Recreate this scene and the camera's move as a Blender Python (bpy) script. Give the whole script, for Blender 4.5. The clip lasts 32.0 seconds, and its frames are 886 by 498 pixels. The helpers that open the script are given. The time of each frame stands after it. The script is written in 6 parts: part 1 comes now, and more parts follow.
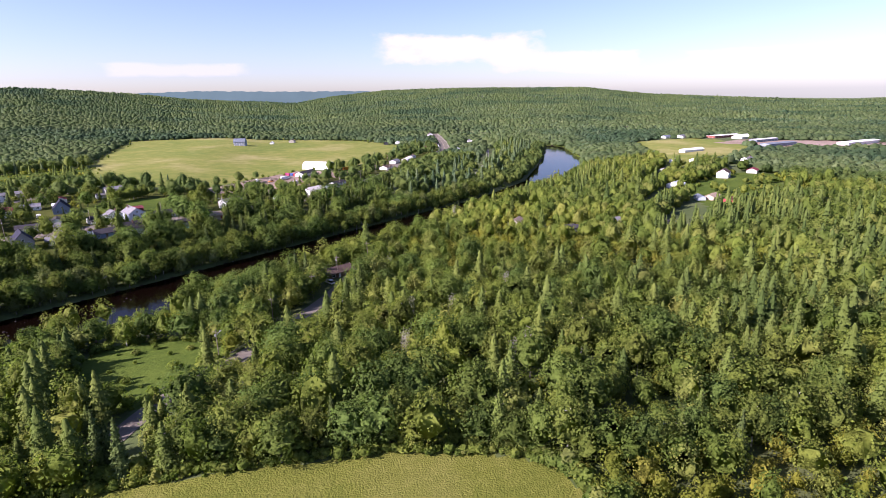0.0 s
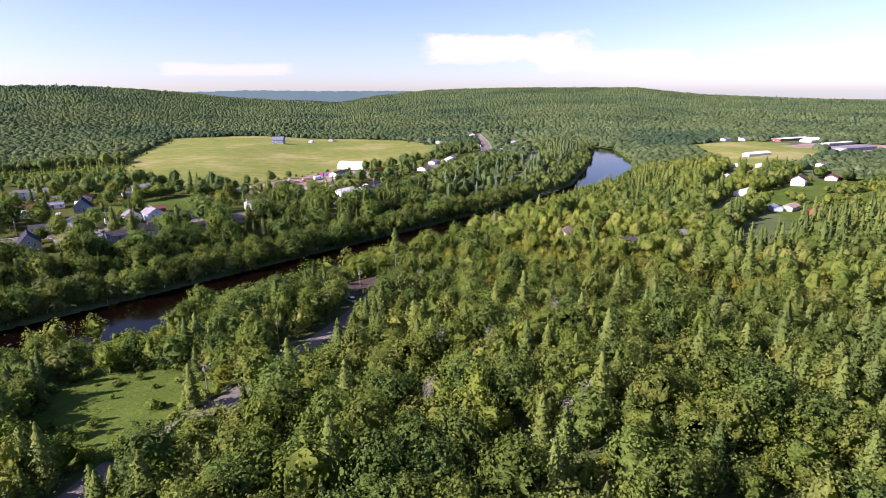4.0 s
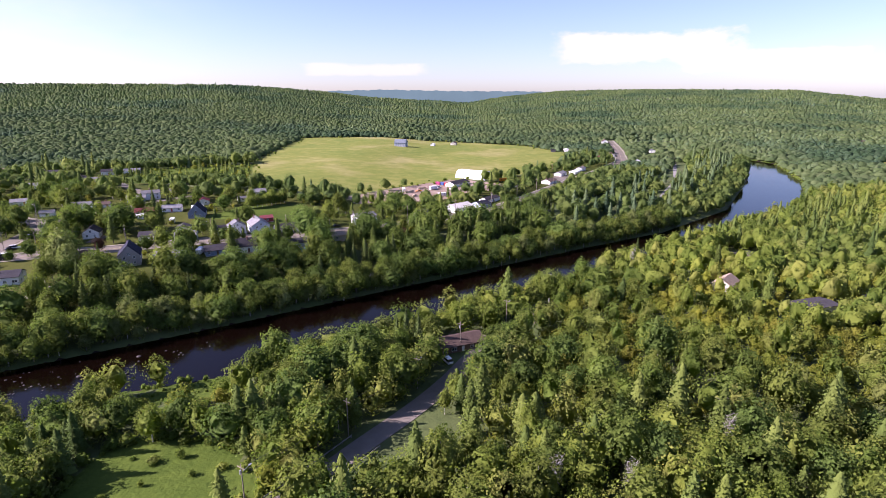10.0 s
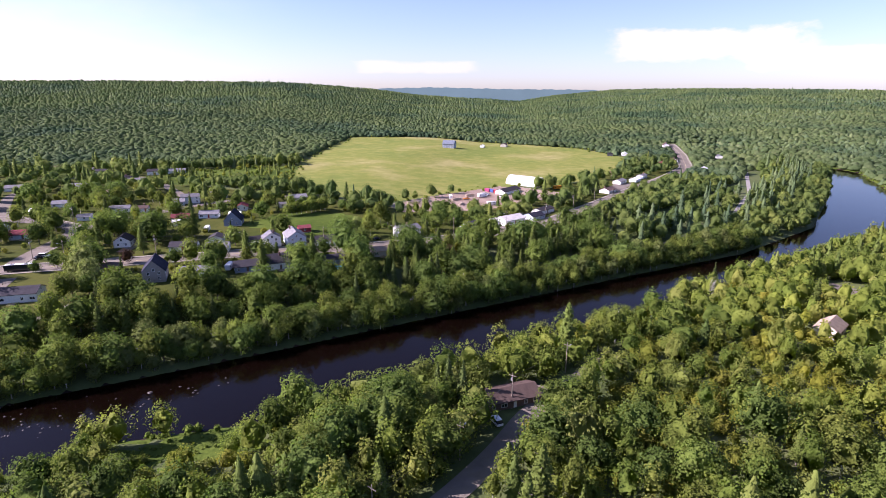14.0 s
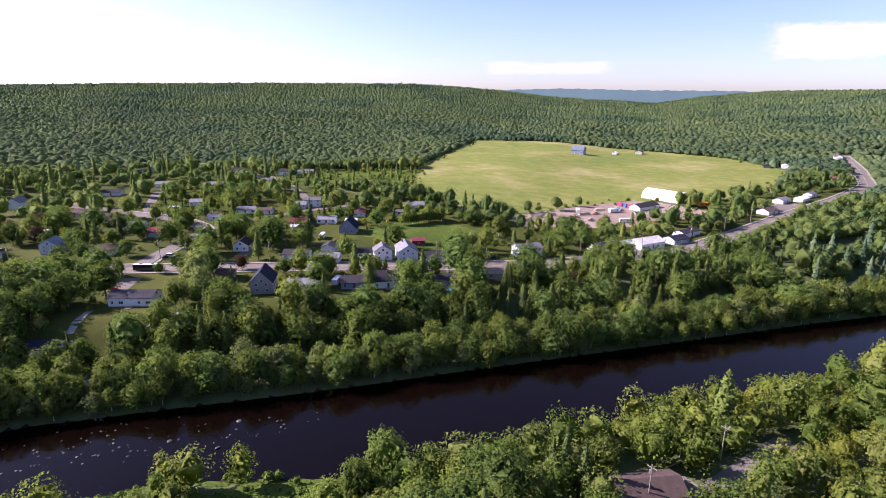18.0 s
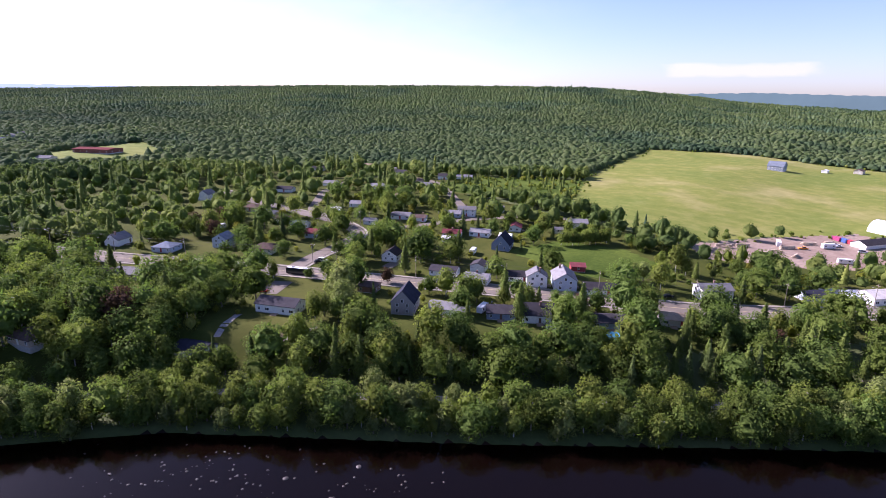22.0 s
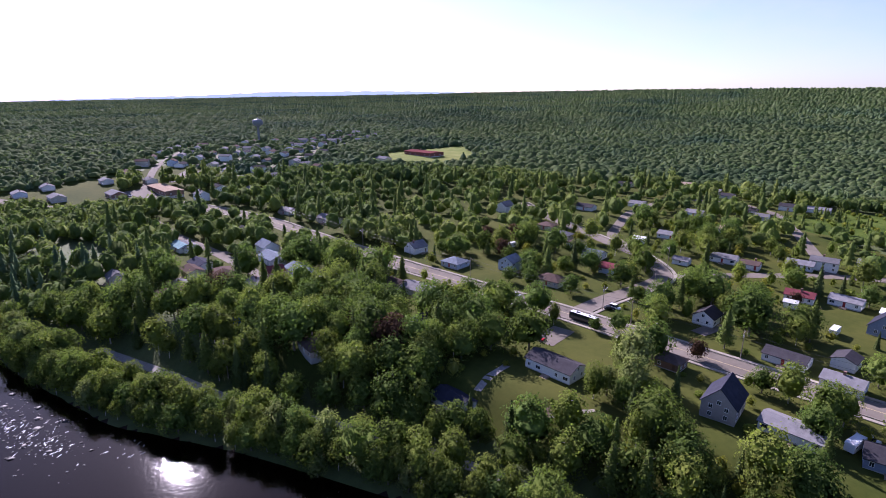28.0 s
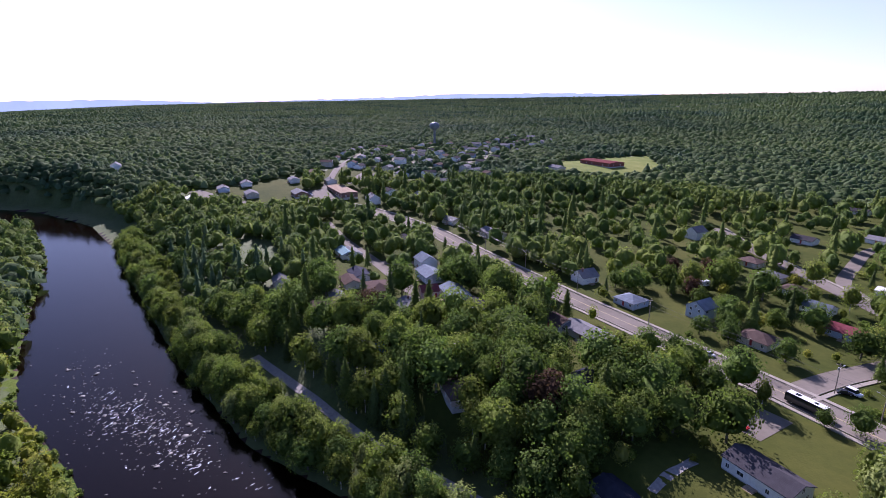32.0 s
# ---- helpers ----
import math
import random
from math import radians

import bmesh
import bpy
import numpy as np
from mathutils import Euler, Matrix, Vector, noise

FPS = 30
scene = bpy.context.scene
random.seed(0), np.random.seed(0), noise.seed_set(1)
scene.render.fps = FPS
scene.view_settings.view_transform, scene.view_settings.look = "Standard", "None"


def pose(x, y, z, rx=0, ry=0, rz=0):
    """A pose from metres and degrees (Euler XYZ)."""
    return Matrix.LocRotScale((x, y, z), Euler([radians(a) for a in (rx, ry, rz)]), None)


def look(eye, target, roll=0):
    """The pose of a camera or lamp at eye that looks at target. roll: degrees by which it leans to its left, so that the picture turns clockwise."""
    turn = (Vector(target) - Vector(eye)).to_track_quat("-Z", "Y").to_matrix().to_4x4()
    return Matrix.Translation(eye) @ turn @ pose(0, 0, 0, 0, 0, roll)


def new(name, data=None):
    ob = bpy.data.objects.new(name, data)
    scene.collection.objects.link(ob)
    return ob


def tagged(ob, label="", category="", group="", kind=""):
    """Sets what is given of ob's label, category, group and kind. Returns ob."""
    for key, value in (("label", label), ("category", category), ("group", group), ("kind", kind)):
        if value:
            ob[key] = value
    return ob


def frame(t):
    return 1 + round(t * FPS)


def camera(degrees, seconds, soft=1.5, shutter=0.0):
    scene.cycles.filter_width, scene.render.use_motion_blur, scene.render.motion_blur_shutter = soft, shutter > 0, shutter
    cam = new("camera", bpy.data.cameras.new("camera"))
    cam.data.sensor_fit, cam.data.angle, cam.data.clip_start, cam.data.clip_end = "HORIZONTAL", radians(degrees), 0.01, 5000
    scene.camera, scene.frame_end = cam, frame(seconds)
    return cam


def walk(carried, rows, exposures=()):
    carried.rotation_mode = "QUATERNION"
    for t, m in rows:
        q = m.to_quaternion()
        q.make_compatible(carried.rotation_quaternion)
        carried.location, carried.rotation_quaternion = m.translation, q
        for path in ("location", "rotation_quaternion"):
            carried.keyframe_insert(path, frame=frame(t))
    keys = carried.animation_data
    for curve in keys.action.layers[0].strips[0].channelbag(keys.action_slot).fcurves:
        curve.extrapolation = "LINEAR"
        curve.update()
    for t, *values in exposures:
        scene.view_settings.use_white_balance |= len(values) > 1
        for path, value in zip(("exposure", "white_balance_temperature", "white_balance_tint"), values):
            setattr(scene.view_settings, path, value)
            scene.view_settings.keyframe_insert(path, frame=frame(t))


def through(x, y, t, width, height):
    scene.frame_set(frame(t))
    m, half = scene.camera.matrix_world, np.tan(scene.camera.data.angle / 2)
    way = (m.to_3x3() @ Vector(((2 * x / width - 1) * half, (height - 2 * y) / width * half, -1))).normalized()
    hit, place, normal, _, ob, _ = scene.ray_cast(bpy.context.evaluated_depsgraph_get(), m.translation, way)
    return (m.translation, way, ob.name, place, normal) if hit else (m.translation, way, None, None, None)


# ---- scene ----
# ---- camera and its flight ----
cam = camera(77.845, 32.0, soft=0.8)


def aim(x, y, z, yaw, pitch, roll):
    """The camera's pose from its place and its heading to the left of +y, its tilt up and its lean, in degrees."""
    a, b = radians(yaw), radians(pitch)
    way = Vector((-math.sin(a) * math.cos(b), math.cos(a) * math.cos(b), math.sin(b)))
    eye = Vector((x, y, z))
    return look(eye, eye + way * 50.0, roll)


# seconds, x, y, z, heading, tilt, lean
PATH = [
    (0, -16.12, -74.05, 87.95, -14.68, -15.69, -1.01),
    (0.5, -14.67, -70.19, 87.25, -14.64, -15.68, -0.98),
    (1, -13.26, -66.27, 86.50, -14.64, -15.65, -0.92),
    (1.5, -11.93, -62.26, 85.74, -14.65, -15.63, -0.81),
    (2, -10.79, -58.06, 85.16, -14.07, -15.63, -0.79),
    (2.5, -9.74, -53.70, 84.82, -12.82, -15.59, -0.78),
    (3, -8.60, -49.30, 84.65, -11.01, -15.54, -0.79),
    (3.5, -7.45, -44.98, 84.53, -10.52, -15.58, -0.76),
    (5.5, -3.72, -27.95, 85.45, -9.80, -15.55, -0.82),
    (6, -2.79, -23.80, 85.88, -9.77, -15.58, -0.84),
    (6.5, -2.03, -19.72, 86.36, -8.79, -15.56, -0.81),
    (7, -1.37, -15.68, 86.84, -6.62, -15.52, -0.81),
    (7.5, -0.81, -11.74, 87.25, -5.04, -15.50, -0.81),
    (8, -0.39, -7.84, 87.54, -3.42, -15.47, -0.64),
    (8.5, -0.12, -3.92, 87.88, -1.70, -15.45, -0.55),
    (9, 0.00, 0.00, 88.30, 0.00, -15.46, -0.46),
    (9.5, -0.05, 3.86, 88.76, 1.37, -15.47, -0.27),
    (10, -0.19, 7.53, 89.20, 2.43, -15.50, -0.16),
    (10.5, -0.49, 11.25, 89.61, 3.18, -15.55, -0.05),
    (11, -0.81, 14.91, 90.04, 4.46, -15.57, 0.06),
    (11.5, -1.09, 18.62, 90.45, 5.58, -15.64, 0.09),
    (12, -1.28, 22.58, 90.82, 6.18, -15.62, 0.13),
    (12.5, -1.69, 26.55, 91.12, 6.30, -15.62, 0.10),
    (13, -2.27, 30.52, 91.44, 6.25, -15.67, 0.08),
    (13.5, -2.91, 34.44, 91.85, 6.76, -15.72, 0.11),
    (15.5, -5.25, 49.13, 93.48, 10.37, -15.77, 0.19),
    (16, -5.89, 52.82, 93.76, 12.50, -15.81, 0.22),
    (16.5, -6.48, 56.41, 94.11, 14.49, -15.78, 0.28),
    (17, -7.31, 59.98, 94.31, 16.17, -15.76, 0.29),
    (17.5, -8.36, 63.64, 94.30, 18.10, -15.72, 0.17),
    (18, -9.44, 67.22, 94.44, 20.24, -15.68, 0.22),
    (18.5, -10.53, 70.68, 94.74, 22.54, -15.67, 0.25),
    (19, -11.69, 74.09, 95.12, 24.71, -15.67, 0.31),
    (19.5, -13.03, 77.45, 95.52, 26.69, -15.69, 0.44),
    (20, -14.71, 80.79, 95.84, 29.07, -15.69, 0.53),
    (20.5, -16.78, 84.18, 95.98, 31.03, -15.65, 0.59),
    (21, -19.02, 87.52, 96.04, 32.87, -15.64, 0.62),
    (21.5, -21.32, 90.80, 96.07, 34.78, -15.58, 0.72),
    (22, -23.72, 93.85, 96.10, 36.81, -15.57, 0.79),
    (22.5, -26.21, 96.77, 96.17, 39.28, -15.51, 0.87),
    (23, -28.80, 99.51, 96.32, 42.92, -15.50, 0.94),
    (23.5, -31.29, 102.25, 96.54, 46.37, -15.51, 0.98),
    (24, -33.81, 104.91, 96.90, 49.28, -15.54, 0.85),
    (24.5, -36.43, 107.52, 97.23, 51.87, -15.53, 0.83),
    (25, -39.17, 110.01, 97.53, 54.22, -15.55, 0.79),
    (25.5, -42.01, 112.43, 97.89, 56.67, -15.55, 0.71),
    (27.5, -55.60, 121.04, 99.52, 65.48, -15.52, 0.47),
    (28, -59.28, 122.76, 99.79, 68.01, -15.51, 0.50),
    (28.5, -62.91, 124.30, 100.12, 70.60, -15.49, 0.51),
    (29, -66.37, 125.67, 100.52, 72.77, -15.46, 0.49),
    (29.5, -69.86, 126.95, 100.93, 75.04, -15.45, 0.53),
    (30, -73.50, 128.14, 101.32, 77.48, -15.46, 0.57),
    (30.5, -77.22, 129.18, 101.65, 79.77, -15.45, 0.57),
    (31, -80.98, 130.02, 102.07, 81.93, -15.47, 0.60),
    (31.5, -84.79, 130.64, 102.50, 83.79, -15.48, 0.57),
    (32, -88.60, 131.25, 103.04, 85.85, -15.52, 0.58),
]
walk(cam, [(t, aim(x, y, z, yaw, pitch, roll)) for t, x, y, z, yaw, pitch, roll in PATH],
     exposures=[(0.0, 1.35, 6000, 40), (9.0, 1.44, 6000, 42), (19.0, 1.45, 5850, 42), (25.0, 1.32, 5720, 42), (32.0, 1.05, 5580, 42)])

# ---- sky and sun ----
SUN_ELEV, SUN_AZ = 32.0, 97.0   # degrees up, degrees to the left of +y
sun_way = Vector((-math.sin(radians(SUN_AZ)) * math.cos(radians(SUN_ELEV)),
                  math.cos(radians(SUN_AZ)) * math.cos(radians(SUN_ELEV)), math.sin(radians(SUN_ELEV))))
world = bpy.data.worlds.new("sky")
scene.world = world
world.use_nodes = True
wn = world.node_tree
sky = wn.nodes.new("ShaderNodeTexSky")
sky.sky_type = "NISHITA"
sky.sun_disc = False
sky.sun_elevation = radians(SUN_ELEV)
sky.sun_rotation = radians(-SUN_AZ)
sky.altitude = 50.0
sky.air_density, sky.dust_density, sky.ozone_density = 0.9, 0.7, 2.6
wn.links.new(sky.outputs[0], wn.nodes["Background"].inputs[0])
wn.nodes["Background"].inputs[1].default_value = 0.073
lamp = bpy.data.lights.new("sun", "SUN")
lamp.energy, lamp.angle, lamp.color = 5.1, radians(0.53), (1.0, 0.94, 0.84)
sun = new("sun", lamp)
sun.matrix_world = look(sun_way * 900.0, Vector((0, 0, 0)))

# ---- materials ----


def material(name, rough=0.8, metal=0.0, spec=0.3):
    m = bpy.data.materials.new(name)
    m.use_nodes = True
    b = m.node_tree.nodes["Principled BSDF"]
    b.inputs["Roughness"].default_value = rough
    b.inputs["Metallic"].default_value = metal
    b.inputs["Specular IOR Level"].default_value = spec
    return m, m.node_tree, b


def noise_ramp(nt, scale, stops, detail=4.0, rough=0.6, coord=None):
    """A noise in metres through a colour ramp; gives the ramp's colour socket."""
    tc = nt.nodes.new("ShaderNodeTexCoord")
    n = nt.nodes.new("ShaderNodeTexNoise")
    n.inputs["Scale"].default_value = scale
    n.inputs["Detail"].default_value = detail
    n.inputs["Roughness"].default_value = rough
    nt.links.new(tc.outputs["Object"], n.inputs["Vector"])
    r = nt.nodes.new("ShaderNodeValToRGB")
    els = r.color_ramp.elements
    while len(els) < len(stops):
        els.new(0.5)
    for e, (p, c) in zip(els, stops):
        e.position, e.color = p, (*c, 1.0)
    nt.links.new(n.outputs["Fac"], r.inputs[0])
    return r.outputs[0], n


def blend(nt, a, b, fac, mode="MIX"):
    m = nt.nodes.new("ShaderNodeMix")
    m.data_type, m.blend_type = "RGBA", mode
    if isinstance(fac, float):
        m.inputs[0].default_value = fac
    else:
        nt.links.new(fac, m.inputs[0])
    for sock, v in ((m.inputs[6], a), (m.inputs[7], b)):
        if isinstance(v, tuple):
            sock.default_value = (*v, 1.0)
        else:
            nt.links.new(v, sock)
    return m.outputs[2]


def add_bump(nt, b, scale, strength, dist):
    tc = nt.nodes.new("ShaderNodeTexCoord")
    n = nt.nodes.new("ShaderNodeTexNoise")
    n.inputs["Scale"].default_value, n.inputs["Detail"].default_value = scale, 5.0
    nt.links.new(tc.outputs["Object"], n.inputs["Vector"])
    u = nt.nodes.new("ShaderNodeBump")
    u.inputs["Strength"].default_value, u.inputs["Distance"].default_value = strength, dist
    nt.links.new(n.outputs["Fac"], u.inputs["Height"])
    nt.links.new(u.outputs[0], b.inputs["Normal"])


def mottled(name, stops, scale, big=None, big_scale=0.01, rough=0.9, bump=None, spec=0.2, metal=0.0):
    """A surface with grain at one scale and patches at a larger one."""
    m, nt, b = material(name, rough, metal, spec)
    col, _ = noise_ramp(nt, scale, stops)
    if big:
        c2, _ = noise_ramp(nt, big_scale, big, 5.0)
        col = blend(nt, col, c2, 0.5)
    nt.links.new(col, b.inputs["Base Color"])
    if bump:
        add_bump(nt, b, *bump)
    return m


def painted(name, colour, rough=0.7, vary=0.12, metal=0.0, grain=1.5):
    """A man-made surface with a little weathering and a difference from piece to piece."""
    m, nt, b = material(name, rough, metal, 0.2)
    lo, hi = tuple(c * (1 - vary) for c in colour), tuple(min(1.0, c * (1 + vary)) for c in colour)
    col, _ = noise_ramp(nt, grain, [(0.3, lo), (0.7, hi)])
    info = nt.nodes.new("ShaderNodeObjectInfo")
    hsv = nt.nodes.new("ShaderNodeHueSaturation")
    mp = nt.nodes.new("ShaderNodeMapRange")
    mp.inputs["To Min"].default_value, mp.inputs["To Max"].default_value = 1 - vary, 1 + vary
    nt.links.new(info.outputs["Random"], mp.inputs["Value"])
    nt.links.new(mp.outputs[0], hsv.inputs["Value"])
    nt.links.new(col, hsv.inputs["Color"])
    nt.links.new(hsv.outputs[0], b.inputs["Base Color"])
    return m


def foliage(name, stops, per="island", through=0.25, patch=0.012, deep=1.0, relief=(2.6, 0.8, 0.30)):
    """Leaves: a colour that differs from clump to clump and from tree to tree, with some light shining through."""
    m, nt, b = material(name, 0.85, 0.0, 0.06)
    add_bump(nt, b, *relief)
    r = nt.nodes.new("ShaderNodeValToRGB")
    els = r.color_ramp.elements
    while len(els) < len(stops):
        els.new(0.5)
    for e, (p, c) in zip(els, stops):
        e.position, e.color = p, (*c, 1.0)
    geo = nt.nodes.new("ShaderNodeNewGeometry")
    info = nt.nodes.new("ShaderNodeObjectInfo")
    if per == "object":
        nt.links.new(info.outputs["Random"], r.inputs[0])
    else:
        own = nt.nodes.new("ShaderNodeAttribute")
        own.attribute_name = "tree_hue"
        nt.links.new(own.outputs["Fac"], r.inputs[0])
    hsv = nt.nodes.new("ShaderNodeHueSaturation")
    mp = nt.nodes.new("ShaderNodeMapRange")
    mp.inputs["To Min"].default_value, mp.inputs["To Max"].default_value = 0.86, 1.14
    nt.links.new(geo.outputs["Random Per Island"], mp.inputs["Value"])
    nt.links.new(mp.outputs[0], hsv.inputs["Value"])
    nt.links.new(r.outputs[0], hsv.inputs["Color"])
    # whole stands differ over tens of metres
    big, _ = noise_ramp(nt, patch, [(0.36, (1 - 0.26 * deep, 1 - 0.18 * deep, 1 - 0.1 * deep)), (0.5, (0.98, 1.0, 0.98)), (0.64, (1.14, 1.11, 1.0))], 4.0)
    col = blend(nt, hsv.outputs[0], big, 1.0, "MULTIPLY")
    nt.links.new(col, b.inputs["Base Color"])
    tr = nt.nodes.new("ShaderNodeBsdfTranslucent")
    nt.links.new(blend(nt, col, (1.0, 1.12, 0.7), 1.0, "MULTIPLY"), tr.inputs["Color"])
    mix = nt.nodes.new("ShaderNodeMixShader")
    mix.inputs[0].default_value = through
    nt.links.new(b.outputs[0], mix.inputs[1])
    nt.links.new(tr.outputs[0], mix.inputs[2])
    nt.links.new(mix.outputs[0], nt.nodes["Material Output"].inputs["Surface"])
    return m


FOREST_FLOOR = mottled("forest_floor", [(0.3, (0.045, 0.062, 0.018)), (0.7, (0.085, 0.11, 0.03))], 0.35,
                       [(0.4, (0.05, 0.075, 0.02)), (0.65, (0.10, 0.11, 0.045))], 0.02, bump=(0.6, 0.6, 0.5))
# the far hills' floor, its colour lightened and blued to stand for haze
HAZED_FLOOR = mottled("hazed_floor", [(0.3, (0.08, 0.115, 0.045)), (0.7, (0.13, 0.165, 0.065))], 0.06,
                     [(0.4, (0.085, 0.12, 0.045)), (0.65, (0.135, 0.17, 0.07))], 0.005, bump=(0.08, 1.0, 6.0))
MEADOW = mottled("meadow_grass", [(0.32, (0.105, 0.132, 0.028)), (0.5, (0.15, 0.168, 0.038)), (0.68, (0.225, 0.22, 0.07))], 0.09,
                 [(0.38, (0.10, 0.140, 0.026)), (0.52, (0.16, 0.175, 0.038)), (0.66, (0.32, 0.27, 0.12))], 0.010, bump=(0.5, 0.5, 0.3), spec=0.04)
HAY = mottled("uncut_hay", [(0.32, (0.085, 0.098, 0.016)), (0.5, (0.112, 0.122, 0.021)), (0.68, (0.150, 0.150, 0.034))], 0.8,
              [(0.38, (0.082, 0.100, 0.016)), (0.52, (0.115, 0.125, 0.022)), (0.66, (0.160, 0.155, 0.04))], 0.05, bump=(2.2, 0.9, 0.5), spec=0.03)
LAWN = mottled("lawn", [(0.3, (0.038, 0.052, 0.011)), (0.7, (0.066, 0.077, 0.016))], 0.4,
               [(0.35, (0.032, 0.047, 0.009)), (0.65, (0.090, 0.088, 0.022))], 0.03, bump=(1.5, 0.4, 0.15), spec=0.03)
WEEDS = mottled("weedy_grass", [(0.3, (0.034, 0.060, 0.010)), (0.7, (0.080, 0.116, 0.018))], 0.5,
                [(0.35, (0.034, 0.06, 0.010)), (0.65, (0.10, 0.132, 0.024))], 0.04, bump=(0.8, 0.8, 0.4), spec=0.03)
DIRT = mottled("bare_dirt", [(0.3, (0.16, 0.105, 0.075)), (0.7, (0.30, 0.225, 0.17))], 0.3,
               [(0.35, (0.17, 0.12, 0.09)), (0.65, (0.32, 0.255, 0.20))], 0.03, bump=(0.6, 0.5, 0.3))
BED = mottled("river_bed", [(0.3, (0.010, 0.006, 0.004)), (0.6, (0.022, 0.010, 0.006)), (0.78, (0.08, 0.03, 0.016))], 0.08,
              [(0.45, (0.01, 0.005, 0.003)), (0.75, (0.07, 0.025, 0.012))], 0.03, bump=(0.5, 0.5, 0.3))
ASPHALT = mottled("worn_asphalt", [(0.3, (0.13, 0.112, 0.09)), (0.7, (0.175, 0.152, 0.125))], 0.5,
                  [(0.4, (0.13, 0.112, 0.09)), (0.65, (0.20, 0.175, 0.145))], 0.05, bump=(4.0, 0.2, 0.02), spec=0.08)

# ---- the lie of the land ----
# the river's two edges, upstream to downstream (town side, then the wooded side)
TOWN_EDGE = [(330, 1100), (360, 930), (393, 786), (298, 603), (212, 455), (134, 376), (64, 328), (3, 283), (-48, 246), (-95, 211), (-137, 182), (-172, 158),
             (-210, 118), (-237, 83), (-285, 47), (-317, 26), (-343, 10), (-385, -17), (-411, -34), (-468, -68), (-538, -121), (-590, -190), (-640, -330), (-660, -600)]
WOOD_EDGE = [(345, 1100), (378, 930), (420, 780), (360, 610), (299, 497), (238, 424), (156, 357), (122, 329), (53, 272), (0, 228), (-33, 196), (-70, 172),
             (-117, 153), (-150, 110), (-190, 66), (-224, 40), (-262, 0), (-300, -24), (-345, -48), (-440, -96), (-515, -150), (-560, -215), (-600, -340), (-625, -600)]
MID = [((a[0] + b[0]) / 2, (a[1] + b[1]) / 2) for a, b in zip(TOWN_EDGE, WOOD_EDGE)]


def along(line, x, y):
    """For places x, y: how far from the line, on which side (+: to the right, going along), and where along (segment and share)."""
    x, y = np.asarray(x, float), np.asarray(y, float)
    best = np.full(x.shape, 1e9)
    side, seg, share = np.zeros(x.shape), np.zeros(x.shape, int), np.zeros(x.shape)
    for k in range(len(line) - 1):
        (ax, ay), (bx, by) = line[k], line[k + 1]
        dx, dy = bx - ax, by - ay
        t = np.clip(((x - ax) * dx + (y - ay) * dy) / (dx * dx + dy * dy), 0, 1)
        d = np.hypot(x - ax - t * dx, y - ay - t * dy)
        m = d < best
        best = np.where(m, d, best)
        side = np.where(m, np.sign((x - ax) * dy - (y - ay) * dx), side)
        seg = np.where(m, k, seg)
        share = np.where(m, t, share)
    return best, side, seg, share


def inside(poly, x, y):
    x, y = np.asarray(x, float), np.asarray(y, float)
    c = np.zeros(x.shape, bool)
    n = len(poly)
    for k in range(n):
        (ax, ay), (bx, by) = poly[k], poly[(k + 1) % n]
        if ay != by:
            c ^= ((ay > y) != (by > y)) & (x < (bx - ax) * (y - ay) / (by - ay) + ax)
    return c


RIVER = TOWN_EDGE + WOOD_EDGE[::-1]


def bank(x, y):
    """Metres from the water's edge (negative: in the water) and the side: +1 the town's."""
    a, b = along(TOWN_EDGE, x, y)[0], along(WOOD_EDGE, x, y)[0]
    side = along(MID, x, y)[1]
    return np.where(inside(RIVER, x, y), -1, 1) * np.minimum(a, b), side


# skyline: heading to the left of +y in degrees, how far off the ridge lies, and its height
RIDGE = [(-180, 4000, 60), (-90, 4000, 40), (-60, 3600, 36), (-52, 3400, 24), (-37, 3200, 70), (-31, 3000, 110), (-18, 3000, 119), (-10, 3300, 116), (-4.4, 3400, 84),
         (-1, 3200, 52), (4.7, 3000, 62), (10.2, 2900, 82), (14, 2900, 107), (17.5, 2600, 117), (23, 2400, 128), (30, 2400, 129), (38, 2500, 129), (48, 2700, 127), (62, 3000, 114),
         (74, 3400, 95), (86, 3900, 75), (102, 4400, 41), (114, 4600, 8), (124, 4600, -36), (150, 4500, 40), (180, 4000, 60)]


def smooth(a, b, v):
    t = np.clip((np.asarray(v, float) - a) / (b - a), 0, 1)
    return t * t * (3 - 2 * t)


def wavy(x, y):
    return (np.sin(x * 0.011 + 1.3 * np.sin(y * 0.007)) + np.sin(y * 0.013 + 2.0 + 1.1 * np.sin(x * 0.009)) + 0.5 * np.sin(x * 0.031 + y * 0.027))


